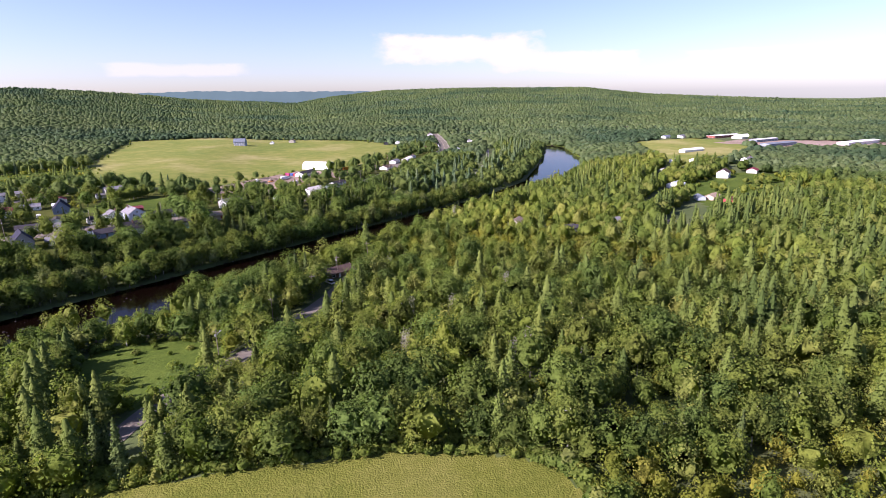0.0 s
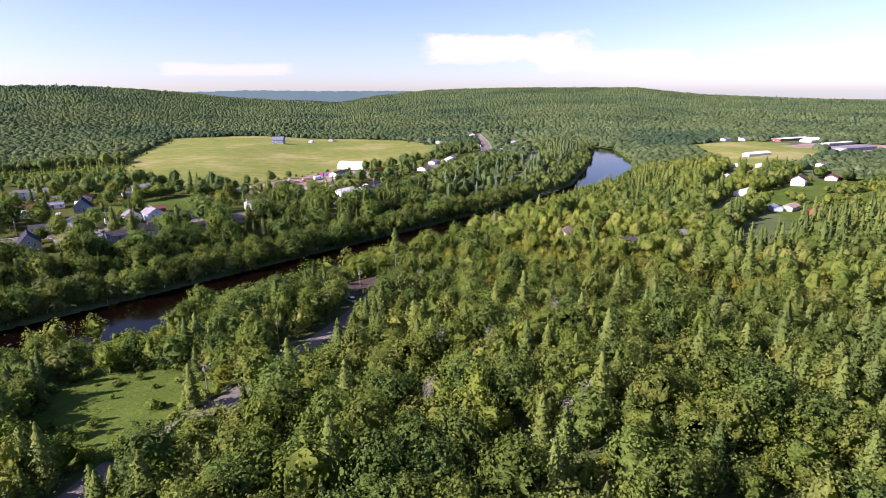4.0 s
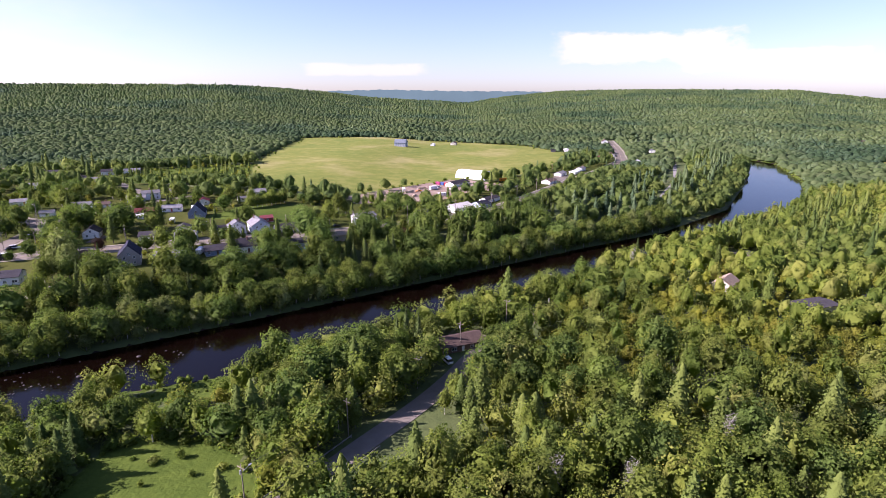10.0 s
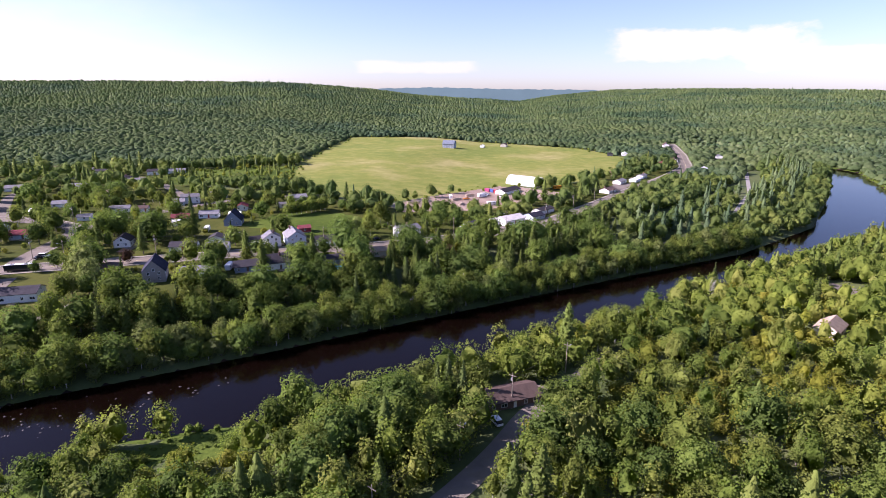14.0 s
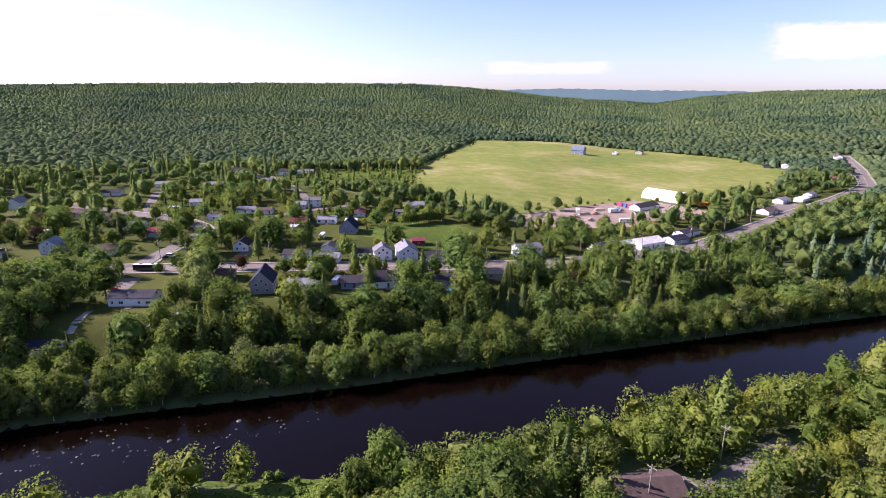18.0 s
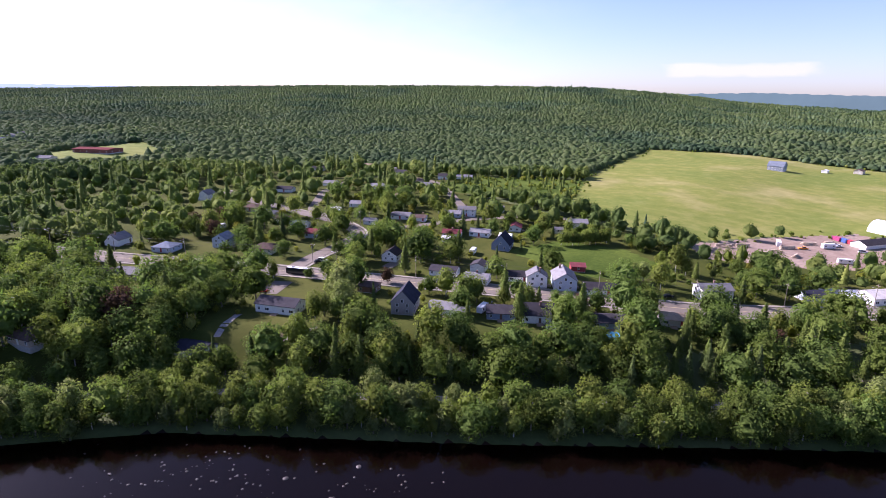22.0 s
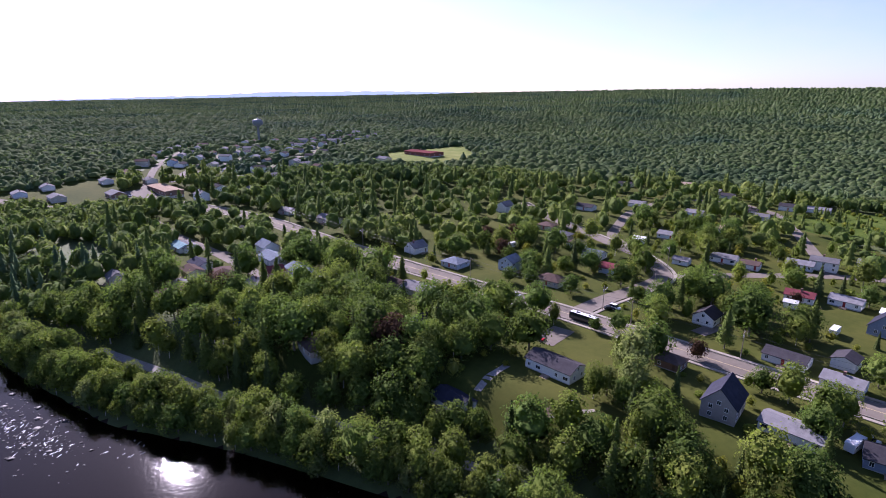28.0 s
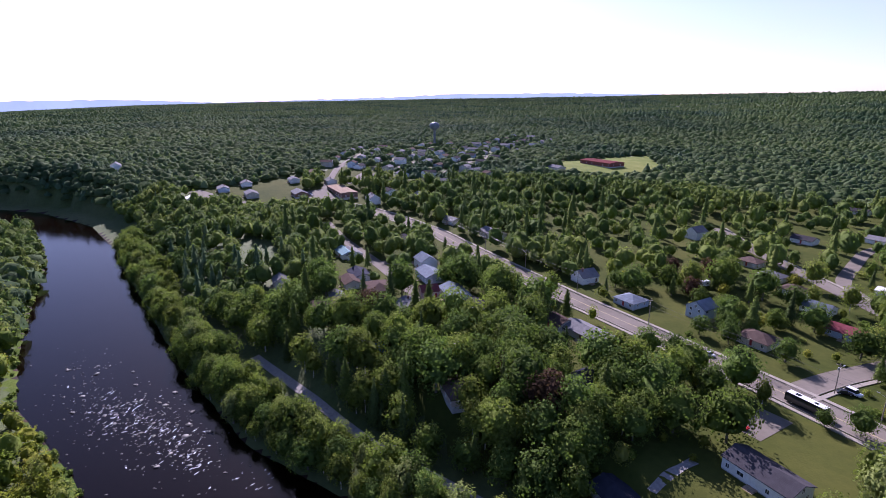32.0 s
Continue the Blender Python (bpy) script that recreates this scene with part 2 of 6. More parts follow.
def height(x, y):
    d, side = bank(x, y)
    shelf = 11.0 - 4.5 * smooth(-150, -20, x)
    town = 1.2 * smooth(0, 4, d) + 2.3 * smooth(4, 20, d) + shelf * smooth(22, 48, d) + 2.0 * smooth(80, 260, d) * smooth(-60, -160, x)
    wood = 1.2 * smooth(0, 4, d) + 3.3 * smooth(3, 40, d) + 5.5 * smooth(40, 160, d)
    low = np.where(side > 0, town, wood) + 0.35 * wavy(x, y) * smooth(30, 120, d)
    low = np.where(d < 0, -1.1 * smooth(0, -8, d) - 0.1, low)
    cx, cy = x + 40.0, y - 100.0
    r, az = np.hypot(cx, cy), np.degrees(np.arctan2(-cx, cy))
    a, dist, top = (np.array(c, float) for c in zip(*RIDGE))
    far, up = np.interp(az, a, dist), np.interp(az, a, top)
    t = np.clip((r - 750.0) / (far - 750.0), 0, 1)
    step = 18.0 * smooth(45, 70, az) * smooth(150, 110, az)
    rise = (up - 12.0 - step) * (0.35 * t + 0.65 * t ** 2.2) + step * smooth(430, 700, r)
    rolling = 4.0 * wavy(x * 0.35, y * 0.35) * smooth(900, 1600, r) * (1 - t)
    past = np.clip((r - far) / 1200.0, 0, 1)
    # the hay field swells a little towards the barn
    swell = 4.5 * np.exp(-(((x + 90) / 190.0) ** 2 + ((y - 830) / 260.0) ** 2)) - 2.0 * np.exp(-(((x + 60) / 120.0) ** 2 + ((y - 480) / 120.0) ** 2))
    return low + np.where(d > 20, rise + rolling + swell, 0) - 25.0 * past


GN = 240
axis_u = np.linspace(-1, 1, 2 * GN + 1)
axis_m = 720.0 * axis_u + 4600.0 * np.sign(axis_u) * np.abs(axis_u) ** 6
GX, GY = axis_m - 60.0, axis_m + 260.0
mx, my = np.meshgrid(GX, GY)
GZ = height(mx, my)


def ground(x, y):
    """The height of the ground's own sheet at a place."""
    x, y = np.asarray(x, float), np.asarray(y, float)
    i = np.clip(np.searchsorted(GX, x) - 1, 0, len(GX) - 2)
    j = np.clip(np.searchsorted(GY, y) - 1, 0, len(GY) - 2)
    u = (x - GX[i]) / (GX[i + 1] - GX[i])
    v = (y - GY[j]) / (GY[j + 1] - GY[j])
    return (GZ[j, i] * (1 - u) + GZ[j, i + 1] * u) * (1 - v) + (GZ[j + 1, i] * (1 - u) + GZ[j + 1, i + 1] * u) * v


def gz(x, y):
    return float(ground(x, y))


LAWNS = [[(117, 546), (26, 377), (-39, 306), (-86, 266), (-117, 231), (-156, 205), (-195, 176), (-221, 146), (-266, 120), (-300, 92), (-390, 62), (-455, 52), (-559, 78), (-611, 143), (-560, 230), (-500, 400), (-520, 500), (-450, 565), (-330, 560), (-260, 470), (-195, 448), (-78, 429), (-26, 470), (78, 611), (156, 754), (208, 728)],
         [(-575, -62), (-600, -10), (-680, 80), (-600, 140), (-545, 120), (-528, 60), (-512, 28), (-527, -20)]]
MEADOWS = [[(-190, 470), (-213, 536), (-255, 676), (-287, 974), (-192, 994), (-42, 971), (92, 905), (148, 797), (102, 645), (35, 560), (-20, 545), (-68, 495), (-100, 440), (-140, 447)],
           [(-143, 30), (-65, 40), (-48, 39), (-22, 36), (0, 33), (24, 25), (34, 17), (39, -52), (-13, -156), (-143, -130)],
           [(517, 728), (405, 500), (380, 440), (455, 450), (600, 560), (650, 689), (630, 728)],
           [(-622, 285), (-700, 305), (-775, 440), (-640, 405), (-598, 335)]]
WEEDY = [[(-92, 108), (-90, 126), (-62, 128), (-42, 110), (-52, 94), (-62, 76), (-84, 76)],
         [(-172, 348), (-156, 386), (-120, 395), (-100, 385), (-96, 352), (-120, 334), (-140, 339)],
         [(-195, 484), (-330, 470), (-330, 560), (-234, 611)],
         [(-108, 148), (-92, 159), (-86, 166), (-73, 169), (-64, 158), (-76, 150), (-92, 147)],
         [(255, 235), (290, 320), (345, 350), (400, 372), (430, 350), (340, 255), (290, 225)]]
DIRTS = [[(-97, 440), (-66, 493), (-18, 549), (5, 545), (38, 522), (24, 490), (-5, 470), (-18, 448), (-66, 424), (-83, 415)],
         [(611, 650), (689, 676), (806, 559), (780, 468), (650, 494)]]
OPEN = [[(-205, 188), (-199, 200), (-233, 252), (-213, 254), (-176, 226), (-162, 216), (-174, 198), (-189, 182)],
        [(-172, 348), (-156, 386), (-120, 395), (-100, 385), (-96, 352), (-120, 334), (-140, 339)],
        [(-212, 344), (-190, 368), (-172, 342), (-186, 316), (-202, 318)],
        [(-155, 232), (-137, 250), (-119, 259), (-92, 274), (-88, 268), (-113, 248), (-139, 229)],
        [(-299, 211), (-328, 246), (-306, 254), (-272, 234)],
        [(-289, 92), (-283, 117), (-263, 118), (-272, 97)]]


def mesh_of(name, verts, faces, mats, smooth_faces=False, index=None, normals=None):
    """A mesh from arrays of corners and of equal-sided faces; normals: the way each corner faces, for leafy crowns."""
    verts, faces = np.asarray(verts, np.float32).reshape(-1, 3), np.asarray(faces, np.int32)
    me = bpy.data.meshes.new(name)
    n, k = faces.shape
    me.vertices.add(len(verts))
    me.vertices.foreach_set("co", verts.ravel())
    me.loops.add(n * k)
    me.loops.foreach_set("vertex_index", faces.ravel())
    me.polygons.add(n)
    me.polygons.foreach_set("loop_start", np.arange(0, n * k, k, dtype=np.int32))
    for m in mats if isinstance(mats, (list, tuple)) else [mats]:
        me.materials.append(m)
    if index is not None:
        me.polygons.foreach_set("material_index", np.asarray(index, np.int32))
    me.polygons.foreach_set("use_smooth", np.full(n, smooth_faces, bool))
    me.update(calc_edges=True)
    me.validate()
    if normals is not None:
        at = me.attributes.new("custom_normal", "FLOAT_VECTOR", "POINT")
        at.data.foreach_set("vector", np.asarray(normals, np.float32).ravel())
    return me


def grid_faces(rows, cols):
    a = np.arange(rows * cols).reshape(rows, cols)
    return np.stack([a[:-1, :-1], a[:-1, 1:], a[1:, 1:], a[1:, :-1]], -1).reshape(-1, 4)


fx, fy = ((mx[:-1, :-1] + mx[1:, 1:]) / 2).ravel(), ((my[:-1, :-1] + my[1:, 1:]) / 2).ravel()
fd, fs = bank(fx, fy)
cover = np.zeros(len(fx), int)                                   # woodland floor
# past 1000 m: the floor with haze in its colour
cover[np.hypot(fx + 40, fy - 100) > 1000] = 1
for poly in LAWNS:
    cover[inside(poly, fx, fy) & (fd > 22)] = 3
for poly in MEADOWS:
    cover[inside(poly, fx, fy)] = 2
for poly in WEEDY:
    cover[inside(poly, fx, fy)] = 4
for poly in DIRTS:
    cover[inside(poly, fx, fy)] = 5
cover[(fd < 3) & (fd >= -0.5) & (fs < 0)] = 4
cover[fd < -0.5] = 6
cover[inside(MEADOWS[1], fx, fy)] = 7
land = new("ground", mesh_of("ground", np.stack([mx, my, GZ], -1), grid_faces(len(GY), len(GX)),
                             [FOREST_FLOOR, HAZED_FLOOR, MEADOW, LAWN, WEEDS, DIRT, BED, HAY], True, cover))
tagged(land, "rolling ground of woodland floor, hay meadow, lawns and dirt", "ground", kind="structure")

# ---- the river ----
WATER, nt, b = material("dark_water", 0.05, 0.0, 0.27)
b.inputs["Base Color"].default_value = (0.0032, 0.0016, 0.0011, 1)
b.inputs["IOR"].default_value = 1.33
glass = nt.nodes.new("ShaderNodeBsdfTransparent")
glass.inputs[0].default_value = (0.55, 0.34, 0.24, 1)
mix = nt.nodes.new("ShaderNodeMixShader")
mix.inputs[0].default_value = 0.14
nt.links.new(b.outputs[0], mix.inputs[1])
nt.links.new(glass.outputs[0], mix.inputs[2])
nt.links.new(mix.outputs[0], nt.nodes["Material Output"].inputs["Surface"])
tc = nt.nodes.new("ShaderNodeTexCoord")
n1 = nt.nodes.new("ShaderNodeTexNoise")
n1.inputs["Scale"].default_value, n1.inputs["Detail"].default_value = 0.9, 4.0
nt.links.new(tc.outputs["Object"], n1.inputs["Vector"])
u1 = nt.nodes.new("ShaderNodeBump")
u1.inputs["Strength"].default_value, u1.inputs["Distance"].default_value = 0.35, 0.06
nt.links.new(n1.outputs["Fac"], u1.inputs["Height"])
nt.links.new(u1.outputs[0], b.inputs["Normal"])
wv, wf = [], []
for k, ((ax, ay), (bx, by)) in enumerate(zip(TOWN_EDGE, WOOD_EDGE)):
    ex, ey = bx - ax, by - ay
    ln = math.hypot(ex, ey)
    ex, ey = ex / ln, ey / ln
    for s in range(9):
        t = -6.0 + (ln + 12.0) * s / 8
        wv.append((ax + ex * t, ay + ey * t, 0.0))
water = new("water", mesh_of("water", wv, grid_faces(len(TOWN_EDGE), 9), WATER))
tagged(water, "dark brown slow river between wooded banks", "river", kind="structure")

# ---- trees ----
rng = np.random.default_rng(7)
LEAF_MIX = foliage("mixed_leaves", [(0.0, (0.112, 0.160, 0.029)), (0.4, (0.160, 0.204, 0.036)), (0.75, (0.200, 0.234, 0.044)), (1.0, (0.238, 0.252, 0.064))], through=0.5)
LEAF_YOUNG = foliage("young_leaves", [(0.0, (0.160, 0.188, 0.027)), (0.5, (0.212, 0.222, 0.031)), (1.0, (0.250, 0.238, 0.040))], through=0.5)
# distance haze is put into this leaf colour: bluer than the nearer leaves
LEAF_HAZED = foliage("hazed_leaves", [(0.0, (0.094, 0.140, 0.056)), (0.5, (0.120, 0.168, 0.066)), (1.0, (0.150, 0.192, 0.084))], through=0.58, patch=0.0045, deep=1.7, relief=(0.5, 0.6, 1.2))
LEAF_DARK = foliage("needles", [(0.0, (0.084, 0.120, 0.028)), (0.5, (0.114, 0.150, 0.034)), (1.0, (0.148, 0.180, 0.042))], through=0.3)
LEAF_GARDEN = foliage("garden_leaves", [(0.0, (0.088, 0.130, 0.036)), (0.5, (0.122, 0.166, 0.042)), (1.0, (0.165, 0.200, 0.050))], through=0.48)
# the same needles with distance haze put into the colour as more blue
NEEDLE_HAZED = foliage("hazed_needles", [(0.0, (0.080, 0.122, 0.056)), (0.5, (0.104, 0.150, 0.064)), (1.0, (0.135, 0.176, 0.078))], through=0.3, patch=0.0045, deep=1.7, relief=(0.5, 0.6, 1.2))
BARK = mottled("bark", [(0.3, (0.10, 0.085, 0.07)), (0.7, (0.22, 0.19, 0.16))], 3.0)
PALE_BARK = mottled("pale_bark", [(0.35, (0.25, 0.23, 0.2)), (0.6, (0.6, 0.57, 0.52))], 2.0)


def unit(v):
    return v / (np.linalg.norm(v, axis=1, keepdims=True) + 1e-9)


def cards(centres, facing, size, r, loose=0.5):
    """Small folded leaf clumps: a four-cornered scrap round each centre, lying loosely across the way it faces."""
    n = len(centres)
    lie = unit(facing + loose * r.normal(size=(n, 3)))
    t = unit(np.cross(lie, r.normal(size=(n, 3))))
    u = np.cross(lie, t)
    s = size * r.uniform(0.55, 1.45, (n, 1))
    asp = r.uniform(0.55, 1.0, (n, 1))
    bend = lie * s * r.uniform(-0.45, 0.1, (n, 1))
    v = np.stack([centres + t * s + bend, centres + u * s * asp, centres - t * s + bend, centres - u * s * asp], 1)
    return v.reshape(-1, 3), np.arange(4 * n).reshape(n, 4), np.repeat(facing, 4, axis=0)


def join(parts):
    """Corners, faces and facings of several pieces as one."""
    at = np.cumsum([0] + [len(p[0]) for p in parts[:-1]])
    out = [np.concatenate([p[0] for p in parts]), np.concatenate([p[1] + k for p, k in zip(parts, at)])]
    return (*out, np.concatenate([p[2] for p in parts])) if len(parts[0]) > 2 else tuple(out)


def sphere_grid(m):
    """A cube blown up to a ball, m corners along each edge, its corners welded."""
    side = np.linspace(-1, 1, m)
    bv, bf = [], []
    for ax in range(3):
        for sg in (-1, 1):
            g1, g2 = np.meshgrid(side, side)
            pts = np.zeros((m * m, 3))
            pts[:, ax], pts[:, (ax + 1) % 3], pts[:, (ax + 2) % 3] = sg, g1.ravel() * sg, g2.ravel()
            bf.append(grid_faces(m, m) + len(bv) * m * m)
            bv.append(unit(pts))
    v, at = np.unique(np.round(np.concatenate(bv), 5), axis=0, return_inverse=True)
    return v, at.ravel()[np.concatenate(bf)]


BALL, BALL_F = sphere_grid(3)
BALL2, BALL2_F = sphere_grid(5)
BALL3, BALL3_F = sphere_grid(7)
SHELLS = {3: (BALL3, BALL3_F), 2: (BALL2, BALL2_F), 1: (BALL, BALL_F)}


def crown_broad(r, h, w, n, size, base=0.1, lobes=14, level=2, point=0.2, droop=0.0):
    """A rounded crown of swelling boughs and small tufts on them. h height, w width, base: where it begins, as a share of the height, point: how far it narrows upwards."""
    lo = h * base
    small = {3: 80, 2: 44, 1: 16}[level]

    def spread(m, jitter):
        k = np.arange(m) + 0.5
        up = 1 - 2 * k / m
        q = np.stack([np.sqrt(1 - up * up) * np.cos(k * 2.39996), np.sqrt(1 - up * up) * np.sin(k * 2.39996), up], 1)
        return unit(q + jitter * r.normal(size=q.shape))

    ways, tufts = spread(lobes, 0.3), spread(small, 0.2)
    swell, puff = r.uniform(0.08, 0.48, lobes), r.uniform(0.04, 0.22, small)
    rim, rim2 = 1 - 5.0 / max(lobes, 6), 1 - 5.0 / small
    centre = np.array([0, 0, (h + lo) / 2])

    def skin(d):
        """How far the crown reaches along each way, and the tuft that it belongs to."""
        dots = np.clip((d @ ways.T - rim) / (1 - rim), 0, 1)
        near = np.clip((d @ tufts.T - rim2) / (1 - rim2), 0, 1)
        bump = (1 - (1 - near) ** 2) * puff
        q = 0.58 + ((1 - (1 - dots) ** 2) * swell).max(1) + bump.max(1)
        wide = w / 2 * (1 - point * np.clip(d[:, 2] + 0.2, 0, 1.2))
        return np.stack([d[:, 0] * wide * q, d[:, 1] * wide * q, lo + (h - lo) / 2 * (1 + d[:, 2] * np.clip(q, 0.55, 1.05))], 1), near.argmax(1)

    heart = centre + (skin(tufts)[0] - centre) * 0.74

    def facing(p, own, d):
        return unit(unit(p - heart[own]) + 0.7 * d + np.array([0, 0, 0.2]))

    ball, faces = SHELLS[max(1, level - 1)]
    d0 = unit(ball @ np.linalg.qr(r.normal(size=(3, 3)))[0])
    p0, own = skin(d0)
    p0 = centre + (p0 - centre) * r.uniform(*((0.56, 0.76) if level > 1 else (0.68, 0.88)), (len(d0), 1))
    shell = (p0, faces if np.linalg.det(np.stack([d0[faces[0][0]], d0[faces[0][1]], d0[faces[0][2]]])) > 0 else faces[:, ::-1], facing(p0, own, d0))
    d = unit(r.normal(size=(n, 3)) + np.array([0, 0, 0.3]))
    d = unit(d + 0.35 * tufts[(d @ tufts.T).argmax(1)] * r.uniform(0, 1, (n, 1)))
    p, own = skin(d)
    reach = 0.80 + 0.24 * r.uniform(0, 1, (n, 1)) + 0.12 * (r.uniform(0, 1, (n, 1)) < 0.14)
    p = centre + (p - centre) * reach
    fc = facing(p, own, d)
    p[:, 2] -= droop * np.hypot(p[:, 0], p[:, 1]) * r.uniform(0, 1, n)
    return join([shell, cards(p, unit(fc + 0.3 * r.normal(size=(n, 3))), size, r, 0.38)])


def crown_cone(r, h, w, n, size, base=0.08, ragged=0.35, power=0.9, level=2):
    """A conifer: tiers of jagged boughs round the stem, drooping, or swept up where the power is low."""
    tiers = max(4, int(h / {3: 1.1, 2: 1.5, 1: 2.4}[level]))
    arms = {3: 14, 2: 10, 1: 8}[level]
    tilt = 0.06 if power < 0.7 else -0.30
    step = h * (1 - base) / tiers
    turn = r.uniform(0, 6.283, tiers)
    reach = 1.08 - 0.8 * ragged * r.uniform(0, 1, (tiers, arms)) - 0.24 * (np.arange(arms) % 2)[None, :]
    vs, fs, ns = [], [], []
    for k in range(tiers):
        t = (k + 0.75) / tiers
        rad = w * 0.52 * t ** power
        a = turn[k] + np.arange(arms) * 6.2832 / arms + 0.18 * r.normal(size=arms)
        z = h * (1 - (1 - base) * t) + 0.2 * step * r.normal(size=arms)
        out, inn = rad * reach[k] * 0.72, np.full(arms, rad * 0.16)
        for q, zz in ((out, z + tilt * out), (inn, np.full(arms, h * (1 - (1 - base) * t) + step * 1.15))):
            vs.append(np.stack([q * np.cos(a), q * np.sin(a), zz], 1))
            ns.append(unit(np.stack([np.cos(a) * 0.75, np.sin(a) * 0.75, np.full(arms, 0.75)], 1)))
        k0 = 2 * arms * k
        j = np.arange(arms)
        fs.append(np.stack([k0 + j, k0 + (j + 1) % arms, k0 + arms + (j + 1) % arms, k0 + arms + j], 1))
    body = (np.concatenate(vs), np.concatenate(fs), np.concatenate(ns))
    k = np.clip(np.floor(r.uniform(0, 1, n) ** 0.62 * tiers), 0, tiers - 1).astype(int)
    arm = r.integers(0, arms, n)
    t = (k + 0.75) / tiers
    out = r.uniform(0.25, 1.08, n) ** 0.6
    d = w * 0.52 * t ** power * reach[k, arm] * out
    a = turn[k] + arm * 6.2832 / arms + r.normal(size=n) * 0.24
    z = h * (1 - (1 - base) * t) + tilt * d + (1 - out) * step * 0.9 + 0.30 * step * r.normal(size=n)
    tip = r.uniform(0, 1, n) < 0.04
    z[tip], d[tip] = h * r.uniform(0.93, 1.02, int(tip.sum())), d[tip] * 0.08
    fc = unit(np.stack([0.7 * np.cos(a), 0.7 * np.sin(a), np.full(n, 0.75)], 1) + 0.4 * r.normal(size=(n, 3)))
    return join([body, cards(np.stack([d * np.cos(a), d * np.sin(a), z], 1), fc, size, r, 0.4)])


def crown_far(r, h, w, rings, sides, lump):
    """A crown far off: a lumpy dome, or a cone, from a top and rings of corners (height and width as shares)."""
    vs, ns = [(0.0, 0.0, h)], [(0.0, 0.0, 1.0)]
    fs = []
    for k, (up, wide) in enumerate(rings):
        a = np.arange(sides) * 6.2832 / sides + k * 3.1416 / sides + 0.25 * r.normal(size=sides)
        q = w / 2 * wide * (1 + lump * r.uniform(-1, 1, sides))
        z = h * up + h * 0.09 * lump * 3 * r.uniform(-1, 1, sides)
        vs += list(np.stack([q * np.cos(a), q * np.sin(a), z], 1))
        ns += list(unit(np.stack([np.cos(a), np.sin(a), np.full(sides, 0.45 + 1.5 * max(0.0, up - 0.3))], 1) + 0.3 * r.normal(size=(sides, 3))))
        at = 1 + sides * (k - 1)
        for j in range(sides):
            i = (j + 1) % sides
            if k == 0:
                fs.append((0, 1 + j, 1 + i))
            else:
                fs += [(at + j, at + sides + j, at + i), (at + i, at + sides + j, at + sides + i)]
    return np.array(vs), np.array(fs), np.array(ns)


def stem(h, r0, r1, sides=6, lean=0.0, limbs=0, r=None, spread=0.0, start=0.35):
    """A tapered trunk with limbs."""
    vs, fs = [], []

    def tube(a, b, ra, rb):
        a, b = np.array(a, float), np.array(b, float)
        d = (b - a) / np.linalg.norm(b - a)
        x = np.cross(d, (0.3, 0.9, 0.1))
        x /= np.linalg.norm(x)
        y = np.cross(d, x)
        k0 = len(vs)
        for c, q in ((a, ra), (b, rb)):
            for s in range(sides):
                an = 6.28318 * s / sides
                vs.append(c + q * (math.cos(an) * x + math.sin(an) * y))
        for s in range(sides):
            fs.append((k0 + s, k0 + (s + 1) % sides, k0 + sides + (s + 1) % sides, k0 + sides + s))

    tube((0, 0, -0.4), (lean * 0.5, 0, h * 0.5), r0, (r0 + r1) / 2)
    tube((lean * 0.5, 0, h * 0.5), (lean, 0.2, h), (r0 + r1) / 2, r1)
    for k in range(limbs):
        z = h * (start + (0.9 - start) * k / max(1, limbs - 1))
        a = k * 2.4 + (r.uniform(0, 0.8) if r is not None else 0)
        ln = spread * (1.0 - 0.5 * k / max(1, limbs))
        tube((lean * z / h, 0, z), (ln * math.cos(a), ln * math.sin(a), z + 0.55 * ln), r0 * 0.38, 0.03)
    return np.array(vs), np.array(fs)


# ---- trees that stand by themselves ----
LEAVES = {k: foliage("leaves_" + k, [(0.0, tuple(v * 0.78 for v in c)), (1.0, tuple(v * 1.25 for v in c))], "object", t) for k, c, t in (
    ("maple", (0.108, 0.156, 0.034), 0.46), ("elm", (0.130, 0.172, 0.034), 0.48), ("poplar", (0.172, 0.208, 0.040), 0.48), ("willow", (0.192, 0.220, 0.066), 0.42), ("birch", (0.172, 0.200, 0.038), 0.46),
    ("spruce", (0.086, 0.114, 0.032), 0.2), ("pine", (0.132, 0.168, 0.036), 0.3), ("copper", (0.078, 0.043, 0.025), 0.3), ("cedar", (0.165, 0.162, 0.032), 0.25), ("shrub", (0.144, 0.184, 0.029), 0.35))}
TREE_H = 12.0


